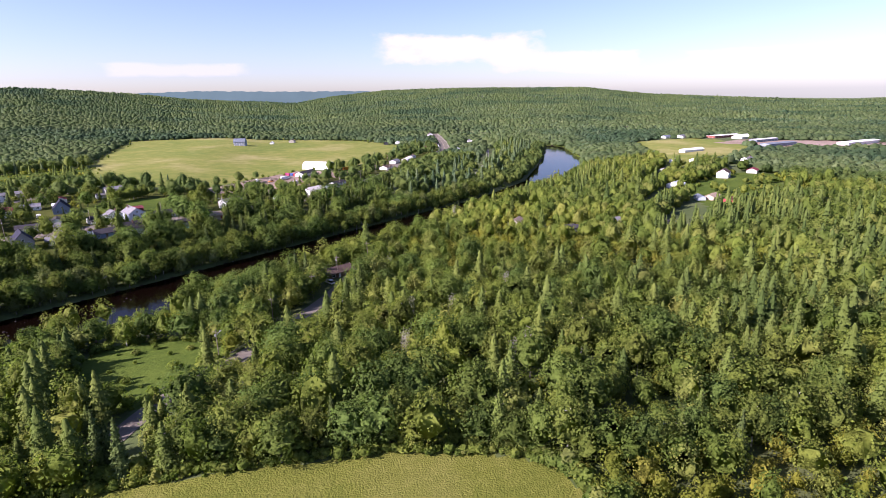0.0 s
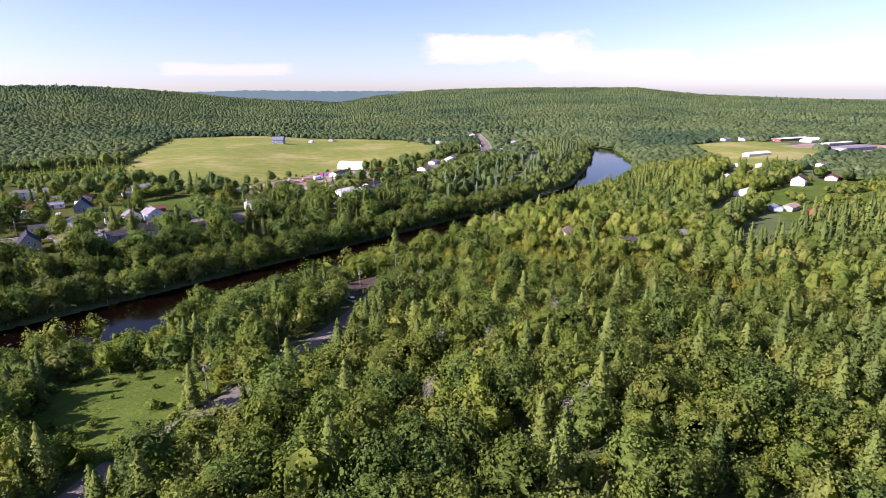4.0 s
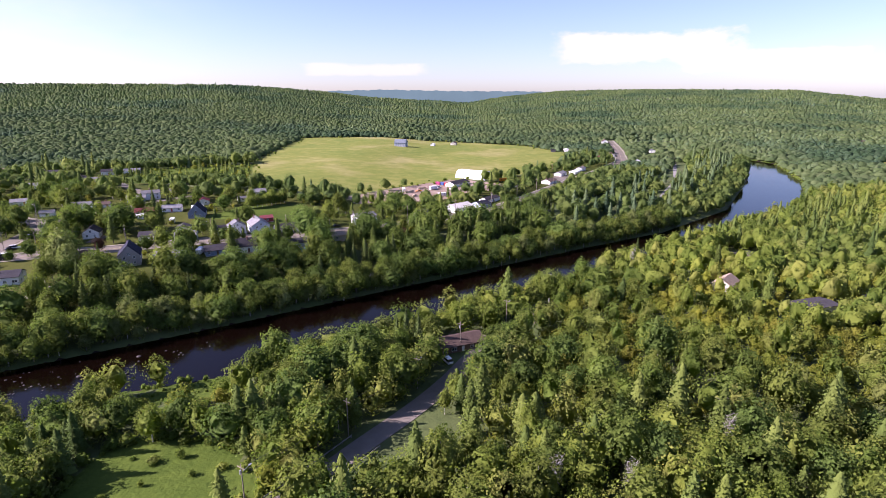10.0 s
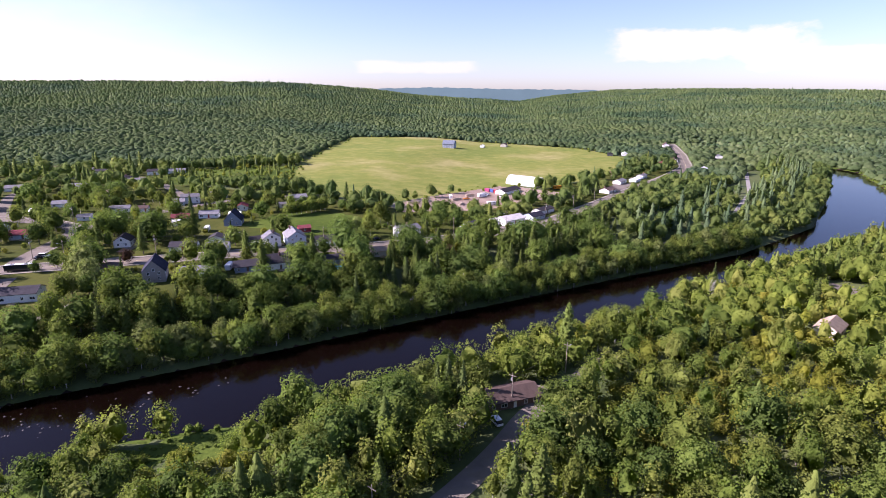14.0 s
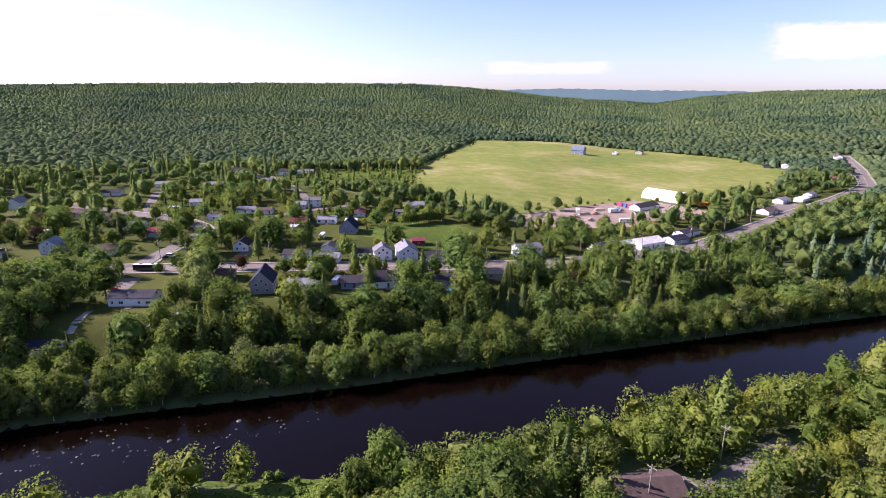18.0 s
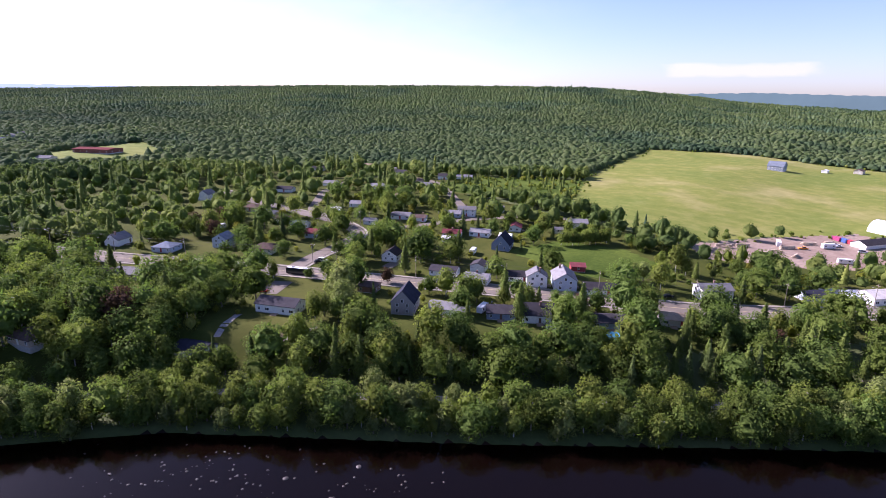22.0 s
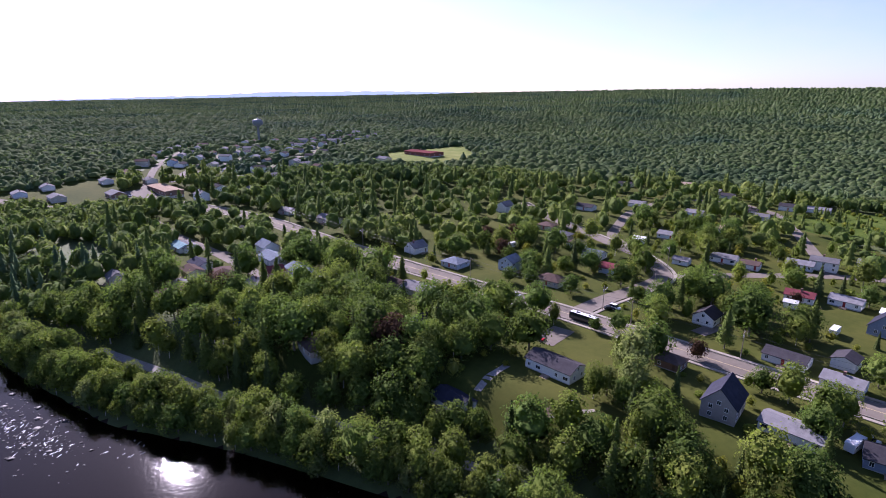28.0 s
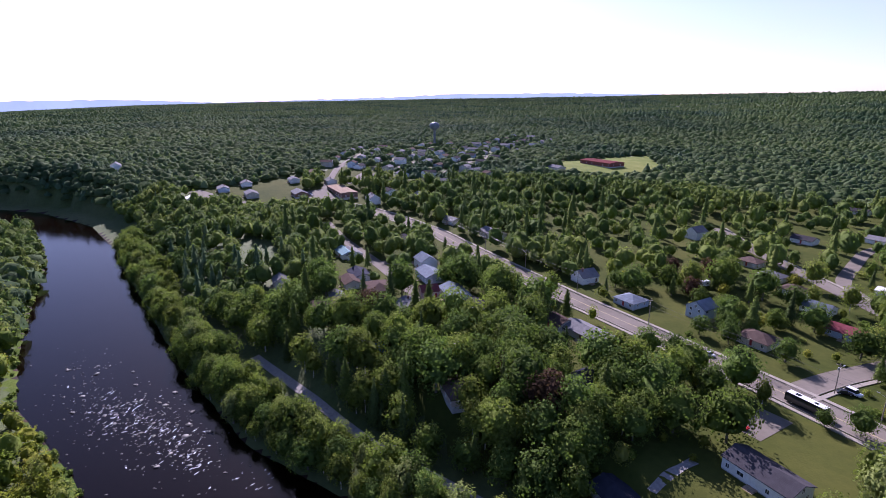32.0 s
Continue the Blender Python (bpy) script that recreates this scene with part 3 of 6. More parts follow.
def tree_kit(kind, r):
    h = TREE_H
    if kind in ("maple", "copper", "elm"):
        c = crown_broad(r, h, h * r.uniform(0.82, 1.02), 1100, 0.26, 0.04, 22, 3, 0.22)
        t = stem(h * 0.7, 0.30, 0.08, 7, 0.2, 6, r, h * 0.22, 0.3)
    elif kind == "poplar":
        c = crown_broad(r, h, h * r.uniform(0.66, 0.82), 1050, 0.23, 0.04, 18, 3, 0.2)
        t = stem(h * 0.85, 0.22, 0.05, 7, 0.15, 5, r, h * 0.14, 0.35)
    elif kind == "birch":
        c = crown_broad(r, h, h * r.uniform(0.58, 0.72), 900, 0.225, 0.12, 16, 3, 0.2)
        t = stem(h * 0.85, 0.16, 0.04, 7, 0.3, 5, r, h * 0.12, 0.4)
    elif kind == "willow":
        c = crown_broad(r, h, h * r.uniform(0.68, 0.82), 1100, 0.25, 0.03, 20, 3, 0.28, droop=0.16)
        t = stem(h * 0.6, 0.36, 0.1, 7, 0.3, 6, r, h * 0.25, 0.2)
    elif kind == "pine":
        c = crown_cone(r, h, h * r.uniform(0.42, 0.52), 1150, 0.235, 0.14, 0.6, 0.55, 3)
        t = stem(h * 0.96, 0.2, 0.03, 7, 0.0, 10, r, h * 0.17, 0.2)
    elif kind == "cedar":
        c = crown_cone(r, h, h * 0.34, 650, 0.24, 0.05, 0.2, 0.5, 3)
        t = stem(h * 0.9, 0.16, 0.03, 7)
    elif kind == "shrub":
        c = crown_broad(r, h, h * r.uniform(1.1, 1.5), 300, 0.7, 0.0, 14, 2, 0.1)
        t = stem(h * 0.5, 0.3, 0.1, 6, 0.2, 4, r, h * 0.3, 0.1)
    else:
        c = crown_cone(r, h, h * r.uniform(0.36, 0.46), 1000, 0.22, 0.03, 0.25, 0.85, 3)
        t = stem(h * 0.95, 0.18, 0.02, 7)
    return (mesh_of("trunk", *t, PALE_BARK if kind in ("birch", "poplar") else BARK, True),
            mesh_of("crown", c[0], c[1], LEAVES[kind], True, None, c[2]))


TREE_KITS = {k: [tree_kit(k, rng) for _ in range(5)] for k in LEAVES}
TREE_WORD = {"maple": "round-crowned green maple tree", "elm": "spreading yellow-green elm tree", "poplar": "slender pale-green poplar tree", "willow": "wide silver-green willow tree", "birch": "slim pale-barked birch tree",
             "spruce": "dark green conical spruce tree", "pine": "tall ragged green pine tree", "copper": "dark copper-leaved maple tree", "cedar": "narrow yellow-green cedar tree", "shrub": "low dense green shrub"}
TREE_SPOTS = []
DEAD = mottled("dead_wood", [(0.3, (0.25, 0.22, 0.19)), (0.7, (0.45, 0.41, 0.36))], 2.0)


def dead_tree(x, y, h):
    """A bare tree: a tapered trunk with limbs and twigs."""
    root = new("dead_tree")
    root.location = (x, y, gz(x, y) - 0.1)
    part_t = new("trunk", mesh_of("trunk", *stem(h, 0.17, 0.04, 6, 0.4), DEAD, True))
    part_b = new("bare_crown", mesh_of("bare_crown", *join([(v + np.array([0.4 * z / h, 0, z]), f) for z, (v, f) in
                 ((q, stem(2.6, 0.045, 0.02, 4, 1.6, 5, rng, 1.5, 0.15)) for q in np.linspace(h * 0.35, h * 0.92, 7))]
                 + [(v @ np.diag((-1.0, -1.0, 1.0)) + np.array([0.4 * z / h, 0, z]), f) for z, (v, f) in
                 ((q, stem(2.2, 0.045, 0.02, 4, 1.4, 5, rng, 1.3, 0.15)) for q in np.linspace(h * 0.4, h * 0.88, 6))]), DEAD, True))
    part_t.parent = part_b.parent = root
    TREE_SPOTS.append((x, y, 2.5))
    return tagged(root, "bare grey dead tree standing in the wood", "tree", "dead trees in the wood")



def tree(kind, x, y, h, where):
    root = new({"copper": "maple"}.get(kind, kind) + ("_tree" if kind != "shrub" else ""))
    s = h / TREE_H
    root.location = (x, y, gz(x, y) - 0.1)
    root.rotation_euler = (0, 0, rng.uniform(0, 6.283))
    root.scale = (s * rng.uniform(0.9, 1.12), s * rng.uniform(0.9, 1.12), s)
    t, c = TREE_KITS[kind][rng.integers(5)]
    part_t = new("trunk", t)
    part_c = new("crown", c)
    part_t.parent = part_c.parent = root
    TREE_SPOTS.append((x, y, 0.3 * h if kind != "shrub" else 0.5 * h))
    size = "tall " if h > 15 else "small " if h < 7 and kind != "shrub" else ""
    word = TREE_WORD[kind]
    word = word[5:] if size and word.startswith("tall ") else word
    return tagged(root, size + word + " " + where, "tree" if kind != "shrub" else "shrub", "trees " + where)

# ---- helpers for things with parts ----


def box(bm, x0, x1, y0, y1, z0, z1):
    v = [bm.verts.new(p) for p in ((x0, y0, z0), (x1, y0, z0), (x1, y1, z0), (x0, y1, z0), (x0, y0, z1), (x1, y0, z1), (x1, y1, z1), (x0, y1, z1))]
    for f in ((3, 2, 1, 0), (4, 5, 6, 7), (0, 1, 5, 4), (1, 2, 6, 5), (2, 3, 7, 6), (3, 0, 4, 7)):
        bm.faces.new([v[k] for k in f])
    return v


def prism(bm, outline, y0, y1):
    """An outline in x and z, drawn out from y0 to y1."""
    a = [bm.verts.new((x, y0, z)) for x, z in outline]
    b = [bm.verts.new((x, y1, z)) for x, z in outline]
    n = len(outline)
    bm.faces.new(a)
    bm.faces.new(b[::-1])
    for k in range(n):
        bm.faces.new((a[k], b[k], b[(k + 1) % n], a[(k + 1) % n]))


def tube(bm, a, b, r0, r1, sides=8):
    a, b = Vector(a), Vector(b)
    d = (b - a).normalized()
    x = d.cross(Vector((0.31, 0.93, 0.17))).normalized()
    y = d.cross(x)
    ra = [bm.verts.new(a + r0 * (math.cos(6.28318 * s / sides) * x + math.sin(6.28318 * s / sides) * y)) for s in range(sides)]
    rb = [bm.verts.new(b + r1 * (math.cos(6.28318 * s / sides) * x + math.sin(6.28318 * s / sides) * y)) for s in range(sides)]
    for s in range(sides):
        bm.faces.new((ra[s], ra[(s + 1) % sides], rb[(s + 1) % sides], rb[s]))
    bm.faces.new(ra[::-1])
    bm.faces.new(rb)


def finish(bm, name, mats, smooth_faces=False):
    bmesh.ops.recalc_face_normals(bm, faces=bm.faces)
    me = bpy.data.meshes.new(name)
    bm.to_mesh(me)
    bm.free()
    for m in mats if isinstance(mats, (list, tuple)) else [mats]:
        me.materials.append(m)
    if smooth_faces:
        me.polygons.foreach_set("use_smooth", np.ones(len(me.polygons), bool))
    return me


def part(name, bm, mat, parent, label="", at=None):
    """Links a bmesh, or a finished mesh, as one mesh object under a thing or a part."""
    me = bm if isinstance(bm, bpy.types.Mesh) else finish(bm, name, mat)
    ob = new(name, me)
    ob.parent = parent
    if at is not None:
        ob.matrix_basis = at
    return tagged(ob, label)


WALLS = {k: painted("wall_" + k, c, 0.75, 0.10) for k, c in {
    "white": (0.72, 0.71, 0.68), "beige": (0.50, 0.45, 0.37), "paleblue": (0.42, 0.48, 0.54), "brown": (0.20, 0.12, 0.09), "stone": (0.30, 0.27, 0.25),
    "slateblue": (0.20, 0.24, 0.31), "crimson": (0.30, 0.05, 0.055), "pink": (0.60, 0.40, 0.38), "tan": (0.45, 0.36, 0.28), "brick": (0.20, 0.07, 0.055),
    "bluegrey": (0.22, 0.25, 0.29), "charcoal": (0.07, 0.07, 0.075), "grey": (0.34, 0.34, 0.34), "umber": (0.14, 0.09, 0.07)}.items()}
WALL_WORD = {"paleblue": "pale blue", "slateblue": "slate blue", "bluegrey": "blue-grey", "umber": "dark brown", "stone": "grey stone-coloured"}


def shingle(name, colour):
    """Asphalt shingles: courses a hand high, mottled, with streaks of wear."""
    m, nt, b = material(name, 1.0, 0.0, 0.02)
    lo, hi = tuple(c * 0.75 for c in colour), tuple(min(1, c * 1.3) for c in colour)
    c1, _ = noise_ramp(nt, 6.0, [(0.3, lo), (0.7, hi)])
    c2, _ = noise_ramp(nt, 0.5, [(0.35, lo), (0.65, hi)])
    info = nt.nodes.new("ShaderNodeObjectInfo")
    mp = nt.nodes.new("ShaderNodeMapRange")
    mp.inputs["To Min"].default_value, mp.inputs["To Max"].default_value = 0.8, 1.25
    nt.links.new(info.outputs["Random"], mp.inputs["Value"])
    hsv = nt.nodes.new("ShaderNodeHueSaturation")
    nt.links.new(mp.outputs[0], hsv.inputs["Value"])
    nt.links.new(blend(nt, c1, c2, 0.5), hsv.inputs["Color"])
    nt.links.new(hsv.outputs[0], b.inputs["Base Color"])
    tc = nt.nodes.new("ShaderNodeTexCoord")
    w = nt.nodes.new("ShaderNodeTexWave")
    w.wave_type, w.bands_direction, w.wave_profile = "BANDS", "Z", "SAW"
    w.inputs["Scale"].default_value = 2.2
    nt.links.new(tc.outputs["Object"], w.inputs["Vector"])
    u = nt.nodes.new("ShaderNodeBump")
    u.inputs["Strength"].default_value, u.inputs["Distance"].default_value = 0.4, 0.03
    nt.links.new(w.outputs["Fac"], u.inputs["Height"])
    nt.links.new(u.outputs[0], b.inputs["Normal"])
    return m


ROOFS = {k: shingle("roof_" + k, c) for k, c in {
    "charcoal": (0.045, 0.042, 0.046), "navy": (0.036, 0.037, 0.050), "grey": (0.155, 0.152, 0.155), "slate": (0.125, 0.145, 0.17), "umber": (0.095, 0.068, 0.058),
    "crimson": (0.15, 0.045, 0.05), "tan": (0.27, 0.205, 0.15), "teal": (0.22, 0.34, 0.36), "white": (0.70, 0.70, 0.68), "beige": (0.46, 0.43, 0.39),
    "maroon": (0.10, 0.03, 0.03), "pink": (0.55, 0.36, 0.29)}.items()}
CONCRETE = mottled("concrete", [(0.3, (0.36, 0.35, 0.33)), (0.7, (0.48, 0.46, 0.43))], 1.2)
TRIM = painted("white_trim", (0.75, 0.75, 0.73), 0.6, 0.05)
DOORS = [painted("door_" + k, c, 0.5, 0.08) for k, c in (("red", (0.30, 0.04, 0.04)), ("white", (0.7, 0.7, 0.68)), ("brown", (0.12, 0.07, 0.045)))]
PANE, nt, b = material("window_pane", 0.06, 0.0, 0.5)
b.inputs["Base Color"].default_value = (0.02, 0.025, 0.03, 1)
DECK = mottled("weathered_deck", [(0.3, (0.22, 0.16, 0.11)), (0.7, (0.36, 0.28, 0.20))], 2.0)
METAL = mottled("galvanised", [(0.3, (0.45, 0.46, 0.47)), (0.7, (0.6, 0.6, 0.6))], 2.0, rough=0.45, metal=0.8)


def window_mesh(w, h):
    bm = bmesh.new()
    for x0, x1, z0, z1 in ((-w / 2, w / 2, -h / 2, -h / 2 + 0.1), (-w / 2, w / 2, h / 2 - 0.1, h / 2), (-w / 2, -w / 2 + 0.1, -h / 2 + 0.1, h / 2 - 0.1),
                           (w / 2 - 0.1, w / 2, -h / 2 + 0.1, h / 2 - 0.1), (-0.035, 0.035, -h / 2 + 0.1, h / 2 - 0.1)):
        box(bm, x0, x1, -0.03, 0.07, z0, z1)
    return finish(bm, "window", TRIM)


def pane_mesh(w, h):
    bm = bmesh.new()
    box(bm, -w / 2 + 0.1, w / 2 - 0.1, -0.02, 0.03, -h / 2 + 0.1, h / 2 - 0.1)
    return finish(bm, "pane", PANE)


WIN = {k: (window_mesh(*s), pane_mesh(*s)) for k, s in {"wide": (1.9, 1.25), "tall": (1.1, 1.35), "low": (1.3, 0.6)}.items()}
bm = bmesh.new()
box(bm, -0.48, 0.48, -0.03, 0.06, 0, 2.05)
box(bm, -0.3, 0.3, 0.06, 0.075, 1.25, 1.85)
DOOR_MESHES = []
base = finish(bm, "door", TRIM)
for dm in DOORS:
    me = base.copy()
    me.materials[0] = dm
    DOOR_MESHES.append(me)
bm = bmesh.new()
box(bm, -1.35, 1.35, -0.03, 0.05, 0, 2.2)
for k in range(4):
    box(bm, -1.3, 1.3, 0.05, 0.07, 0.06 + k * 0.55, 0.5 + k * 0.55)
GARAGE_DOOR = finish(bm, "garage_door", TRIM)
bm = bmesh.new()
box(bm, -0.35, 0.35, -0.35, 0.35, -0.9, 0.9)
box(bm, -0.42, 0.42, -0.42, 0.42, 0.9, 1.02)
CHIMNEY = finish(bm, "chimney", mottled("chimney_brick", [(0.3, (0.16, 0.09, 0.075)), (0.7, (0.26, 0.16, 0.13))], 5.0))

HOUSE_SPOTS = []
WORD = {"bung": ("bungalow", "bungalow"), "ranch": ("ranch_house", "house"), "farm": ("house", "house"), "hip": ("bungalow", "bungalow"), "chalet": ("chalet", "house"),
        "garage": ("garage", "garage"), "shed": ("shed", "shed"), "barn": ("barn", "barn"), "block": ("long_building", "building"), "tent": ("storage_dome", "building")}
pick = random.Random(11)


def add_windows(root, x, y, z, turn, kind):
    w = part("window", WIN[kind][0], None, root, at=pose(x, y, z, 0, 0, turn))
    if root.location.x > -340 and root.location.y < 420 and root.location.x < 150:
        part("pane", WIN[kind][1], None, w)


def house(x, y, heading, L, W, storeys, wall, roof, style, detail=True):
    """A building with its foot on the ground at x, y, its ridge along the heading (degrees from +x)."""
    name, cat = WORD[style]
    steep = {"chalet": 1.05, "farm": 0.62, "barn": 0.75, "block": 0.10, "ranch": 0.32, "shed": 0.42}.get(style, 0.40)
    eave = {1: 2.45, 1.5: 3.2, 2: 4.7}[storeys] + (1.2 if style == "block" else 0) + (0.8 if style == "barn" else 0)
    root = new(name)
    root.location = (x, y, gz(x, y) + (0.35 if style not in ("shed", "garage", "block", "tent", "barn") else 0.1))
    root.rotation_euler = (0, 0, radians(heading))
    shape = {"hip": "hipped", "chalet": "steep gabled", "block": "nearly flat", "tent": "arched"}.get(style, "gabled")
    size = {1: "single-storey", 1.5: "storey-and-a-half", 2: "two-storey"}[storeys]
    tagged(root, "%s %s %s with %s %s roof" % (size, WALL_WORD.get(wall, wall), name.replace("_", " "), shape, roof), cat)
    HOUSE_SPOTS.append((x, y, 0.5 * max(L, W) + 2.0 if max(L, W) < 25 else 0.36 * max(L, W) + 6))
    away = math.hypot(x + 30, y - 40)
    if away > 220:                                               # open ground before the far houses
        for far in (() if 90 < x < 230 and y < 300 else (0.5 * W + 7,)) if x < 230 else range(10, 115 if 280 < x < 520 else 60, 12):
            HOUSE_SPOTS.append((x - (x + 30) / away * far, y - (y - 40) / away * far, 0.36 * max(L, W) + (4 if x > 230 else 4.5 if x < -340 else 3)))
    hw, hl, ov = W / 2, L / 2, 0.45
    rise = hw * steep
    bm = bmesh.new()
    box(bm, -hl + 0.06, hl - 0.06, -hw + 0.06, hw - 0.06, -2.2, 0.02)
    part("foundation", bm, CONCRETE, root)
    bm = bmesh.new()
    if style == "hip":
        box(bm, -hl, hl, -hw, hw, 0.02, eave)
    elif style == "barn":
        prism(bm, [(-hw, 0.02), (hw, 0.02), (hw, eave), (hw * 0.62, eave + rise * 0.62), (0, eave + rise), (-hw * 0.62, eave + rise * 0.62), (-hw, eave)], -hl, hl)
        bmesh.ops.rotate(bm, verts=bm.verts, cent=(0, 0, 0), matrix=Matrix.Rotation(radians(90), 3, "Z"))
    else:
        prism(bm, [(-hw, 0.02), (hw, 0.02), (hw, eave), (0, eave + rise), (-hw, eave)], -hl, hl)
        bmesh.ops.rotate(bm, verts=bm.verts, cent=(0, 0, 0), matrix=Matrix.Rotation(radians(90), 3, "Z"))
    part("wall", bm, WALLS[wall], root)
    # the roof
    bm = bmesh.new()
    if style == "hip":
        top = eave + rise
        run = max(0.3, hl - hw)
        lo = [(-hl - ov, -hw - ov, eave - 0.1), (hl + ov, -hw - ov, eave - 0.1), (hl + ov, hw + ov, eave - 0.1), (-hl - ov, hw + ov, eave - 0.1)]
        v = [bm.verts.new(p) for p in lo] + [bm.verts.new((a, b, c + 0.2)) for a, b, c in lo] + [bm.verts.new((-run, 0, top + 0.2)), bm.verts.new((run, 0, top + 0.2))]
        for f in ((3, 2, 1, 0), (0, 1, 5, 4), (1, 2, 6, 5), (2, 3, 7, 6), (3, 0, 4, 7), (4, 5, 9, 8), (6, 7, 8, 9), (5, 6, 9), (7, 4, 8)):
            bm.faces.new([v[k] for k in f])
    else:
        pts = [(hw + ov, eave - ov * steep), (0, eave + rise)]
        if style == "barn":
            pts = [(hw + ov, eave - ov * 0.9), (hw * 0.62, eave + rise * 0.62), (0, eave + rise)]
        upper = [(p, q + 0.24) for p, q in pts]
        lower = [(p, q + 0.03) for p, q in pts]
        line = upper + [(-p, q) for p, q in upper[-2::-1]] + [(-p, q) for p, q in lower] + lower[-2::-1]
        prism(bm, line, -hl - 0.35, hl + 0.35)
        bmesh.ops.rotate(bm, verts=bm.verts, cent=(0, 0, 0), matrix=Matrix.Rotation(radians(90), 3, "Z"))
    part("roof", bm, ROOFS[roof], root)
    if style in ("shed", "garage"):
        part("garage_door" if W > 5 else "door", GARAGE_DOOR if W > 5 else DOOR_MESHES[1], None, root, at=pose(hl + 0.02, 0, 0.05, 0, 0, -90))
        if detail:
            add_windows(root, 0, -hw - 0.02, 1.6, 180, "tall")
        return root
    # windows on every side
    rows = [1.4] if eave < 4.4 else [1.4, 3.75]
    step = 3.1 if L < 20 else 6.0
    n = max(2, int((L - 1.5) / step))
    for z in rows:
        for s in (-1, 1):
            for k in range(n):
                px = -hl + 1.6 + (L - 3.2) * k / max(1, n - 1)
                if z == rows[0] and s == -1 and k == n // 2:
                    part("door", DOOR_MESHES[pick.randrange(3)], None, root, at=pose(px, -hw - 0.01, 0.1, 0, 0, 180))
                    continue
                if detail or s < 0 or k % 2 == 0:
                    add_windows(root, px, s * (hw + 0.02), z, 0 if s > 0 else 180, "wide" if (k + int(L)) % 3 == 0 else "tall")
        for s in (-1, 1):
            for py in ((-hw * 0.45, hw * 0.45) if detail else (0.0,)):
                add_windows(root, s * (hl + 0.02), py, z, -90 if s > 0 else 90, "tall")
    if storeys >= 1.5 and style != "hip":
        for s in (-1, 1):
            add_windows(root, s * (hl + 0.02), 0, eave + min(0.6, rise * 0.3), -90 if s > 0 else 90, "tall")
    if style in ("bung", "farm", "ranch") and detail and pick.random() < 0.3:
        part("chimney", CHIMNEY, None, root, at=pose(pick.uniform(-0.3, 0.3) * L, pick.uniform(-0.15, 0.15) * W, eave + rise + 0.2))
    if style in ("bung", "farm", "ranch") and detail:
        bm = bmesh.new()
        for k in range(3):
            box(bm, -1.3, 1.3, -hw - 1.5 - 0.3 * k, -hw - 0.01 - (0.0 if k == 0 else 1.49 + 0.3 * (k - 1)), -0.6, 0.08 - 0.18 * k)
        part("steps", bm, DECK, root)
    return root

# ---- houses ----
house(-194.7, 216.9, 22, 17, 9, 1.5, "white", "charcoal", "bung")
house(-196.4, 182.0, 18, 12, 8, 1, "white", "navy", "bung")
house(-239.8, 188.3, 117, 10, 8.5, 2, "white", "navy", "farm")
house(-278.3, 201.8, 27, 21, 10, 1, "beige", "grey", "ranch")
house(-311.2, 231.5, 27, 11, 10, 1, "paleblue", "slate", "hip")
house(-296.1, 255.7, 117, 9, 8.5, 2, "paleblue", "slate", "farm")
house(-270.2, 264.1, 27, 12, 10, 1, "beige", "umber", "hip")
house(-271.8, 301.7, 27, 13, 9, 1, "paleblue", "crimson", "bung")
house(-207.4, 295.5, 112, 9, 8, 1.5, "white", "charcoal", "farm")
house(-184.1, 255.0, 22, 8, 7, 1, "brown", "umber", "hip")
house(-157.1, 247.9, 118, 12, 9, 2, "stone", "navy", "chalet")
house(-141.8, 256.1, 19, 15, 8, 1, "white", "grey", "ranch")
house(-124.7, 266.9, 32, 11, 9, 1, "slateblue", "charcoal", "bung")
house(-112.1, 274.4, 32, 13, 10, 1.5, "white", "charcoal", "farm")
house(-172.1, 293.7, 19, 13, 8, 1, "white", "charcoal", "bung")
house(-163.1, 309.9, 109, 8, 7, 1.5, "white", "charcoal", "garage")
house(-154.0, 294.7, 19, 11, 8, 1, "white", "grey", "bung")
house(-141.6, 309.8, 32, 9, 8, 1, "white", "charcoal", "bung")
house(-131.5, 309.1, 122, 7.5, 9, 2, "white", "grey", "farm")
house(-121.4, 316.1, 122, 14, 10, 2, "paleblue", "grey", "farm")
house(-126.3, 342.8, 32, 7, 6, 1, "crimson", "crimson", "shed")
house(-105.3, 321.2, 32, 16, 9, 1, "white", "charcoal", "bung")
house(-89.1, 288.8, 32, 15, 9, 1, "slateblue", "charcoal", "ranch")
house(-174.8, 351.3, 109, 12, 10, 1.5, "slateblue", "navy", "chalet")
house(-182.5, 367.7, 19, 7, 6, 1, "white", "white", "shed")
house(-210.6, 352.6, 28, 11, 8, 1, "white", "crimson", "bung")
house(-206.3, 341.3, 28, 5, 4, 1, "white", "white", "shed")
house(-198.8, 365.4, 19, 12, 8, 1, "white", "grey", "bung")
house(-162.6, 423.6, 32, 13, 9, 1.5, "beige", "grey", "bung")
house(-165.7, 402.6, 32, 6, 5, 1, "white", "grey", "shed")
house(-361.2, 318.8, 27, 11, 9, 1, "beige", "umber", "hip")
house(-337.6, 315.1, 27, 11, 9, 1, "beige", "grey", "hip")
house(-317.6, 312.5, 27, 11, 9, 1, "white", "umber", "hip")
house(-296.8, 308.2, 27, 11, 9, 1, "white", "slate", "bung")
house(-486.4, 485.5, 27, 15, 8, 1, "white", "charcoal", "bung")
house(-399.5, 426.5, 27, 12, 9, 1, "white", "grey", "bung")
house(-403.4, 380.3, 27, 13, 9, 1, "white", "charcoal", "bung")
house(-467.3, 543.5, 27, 12, 9, 1, "beige", "tan", "bung")
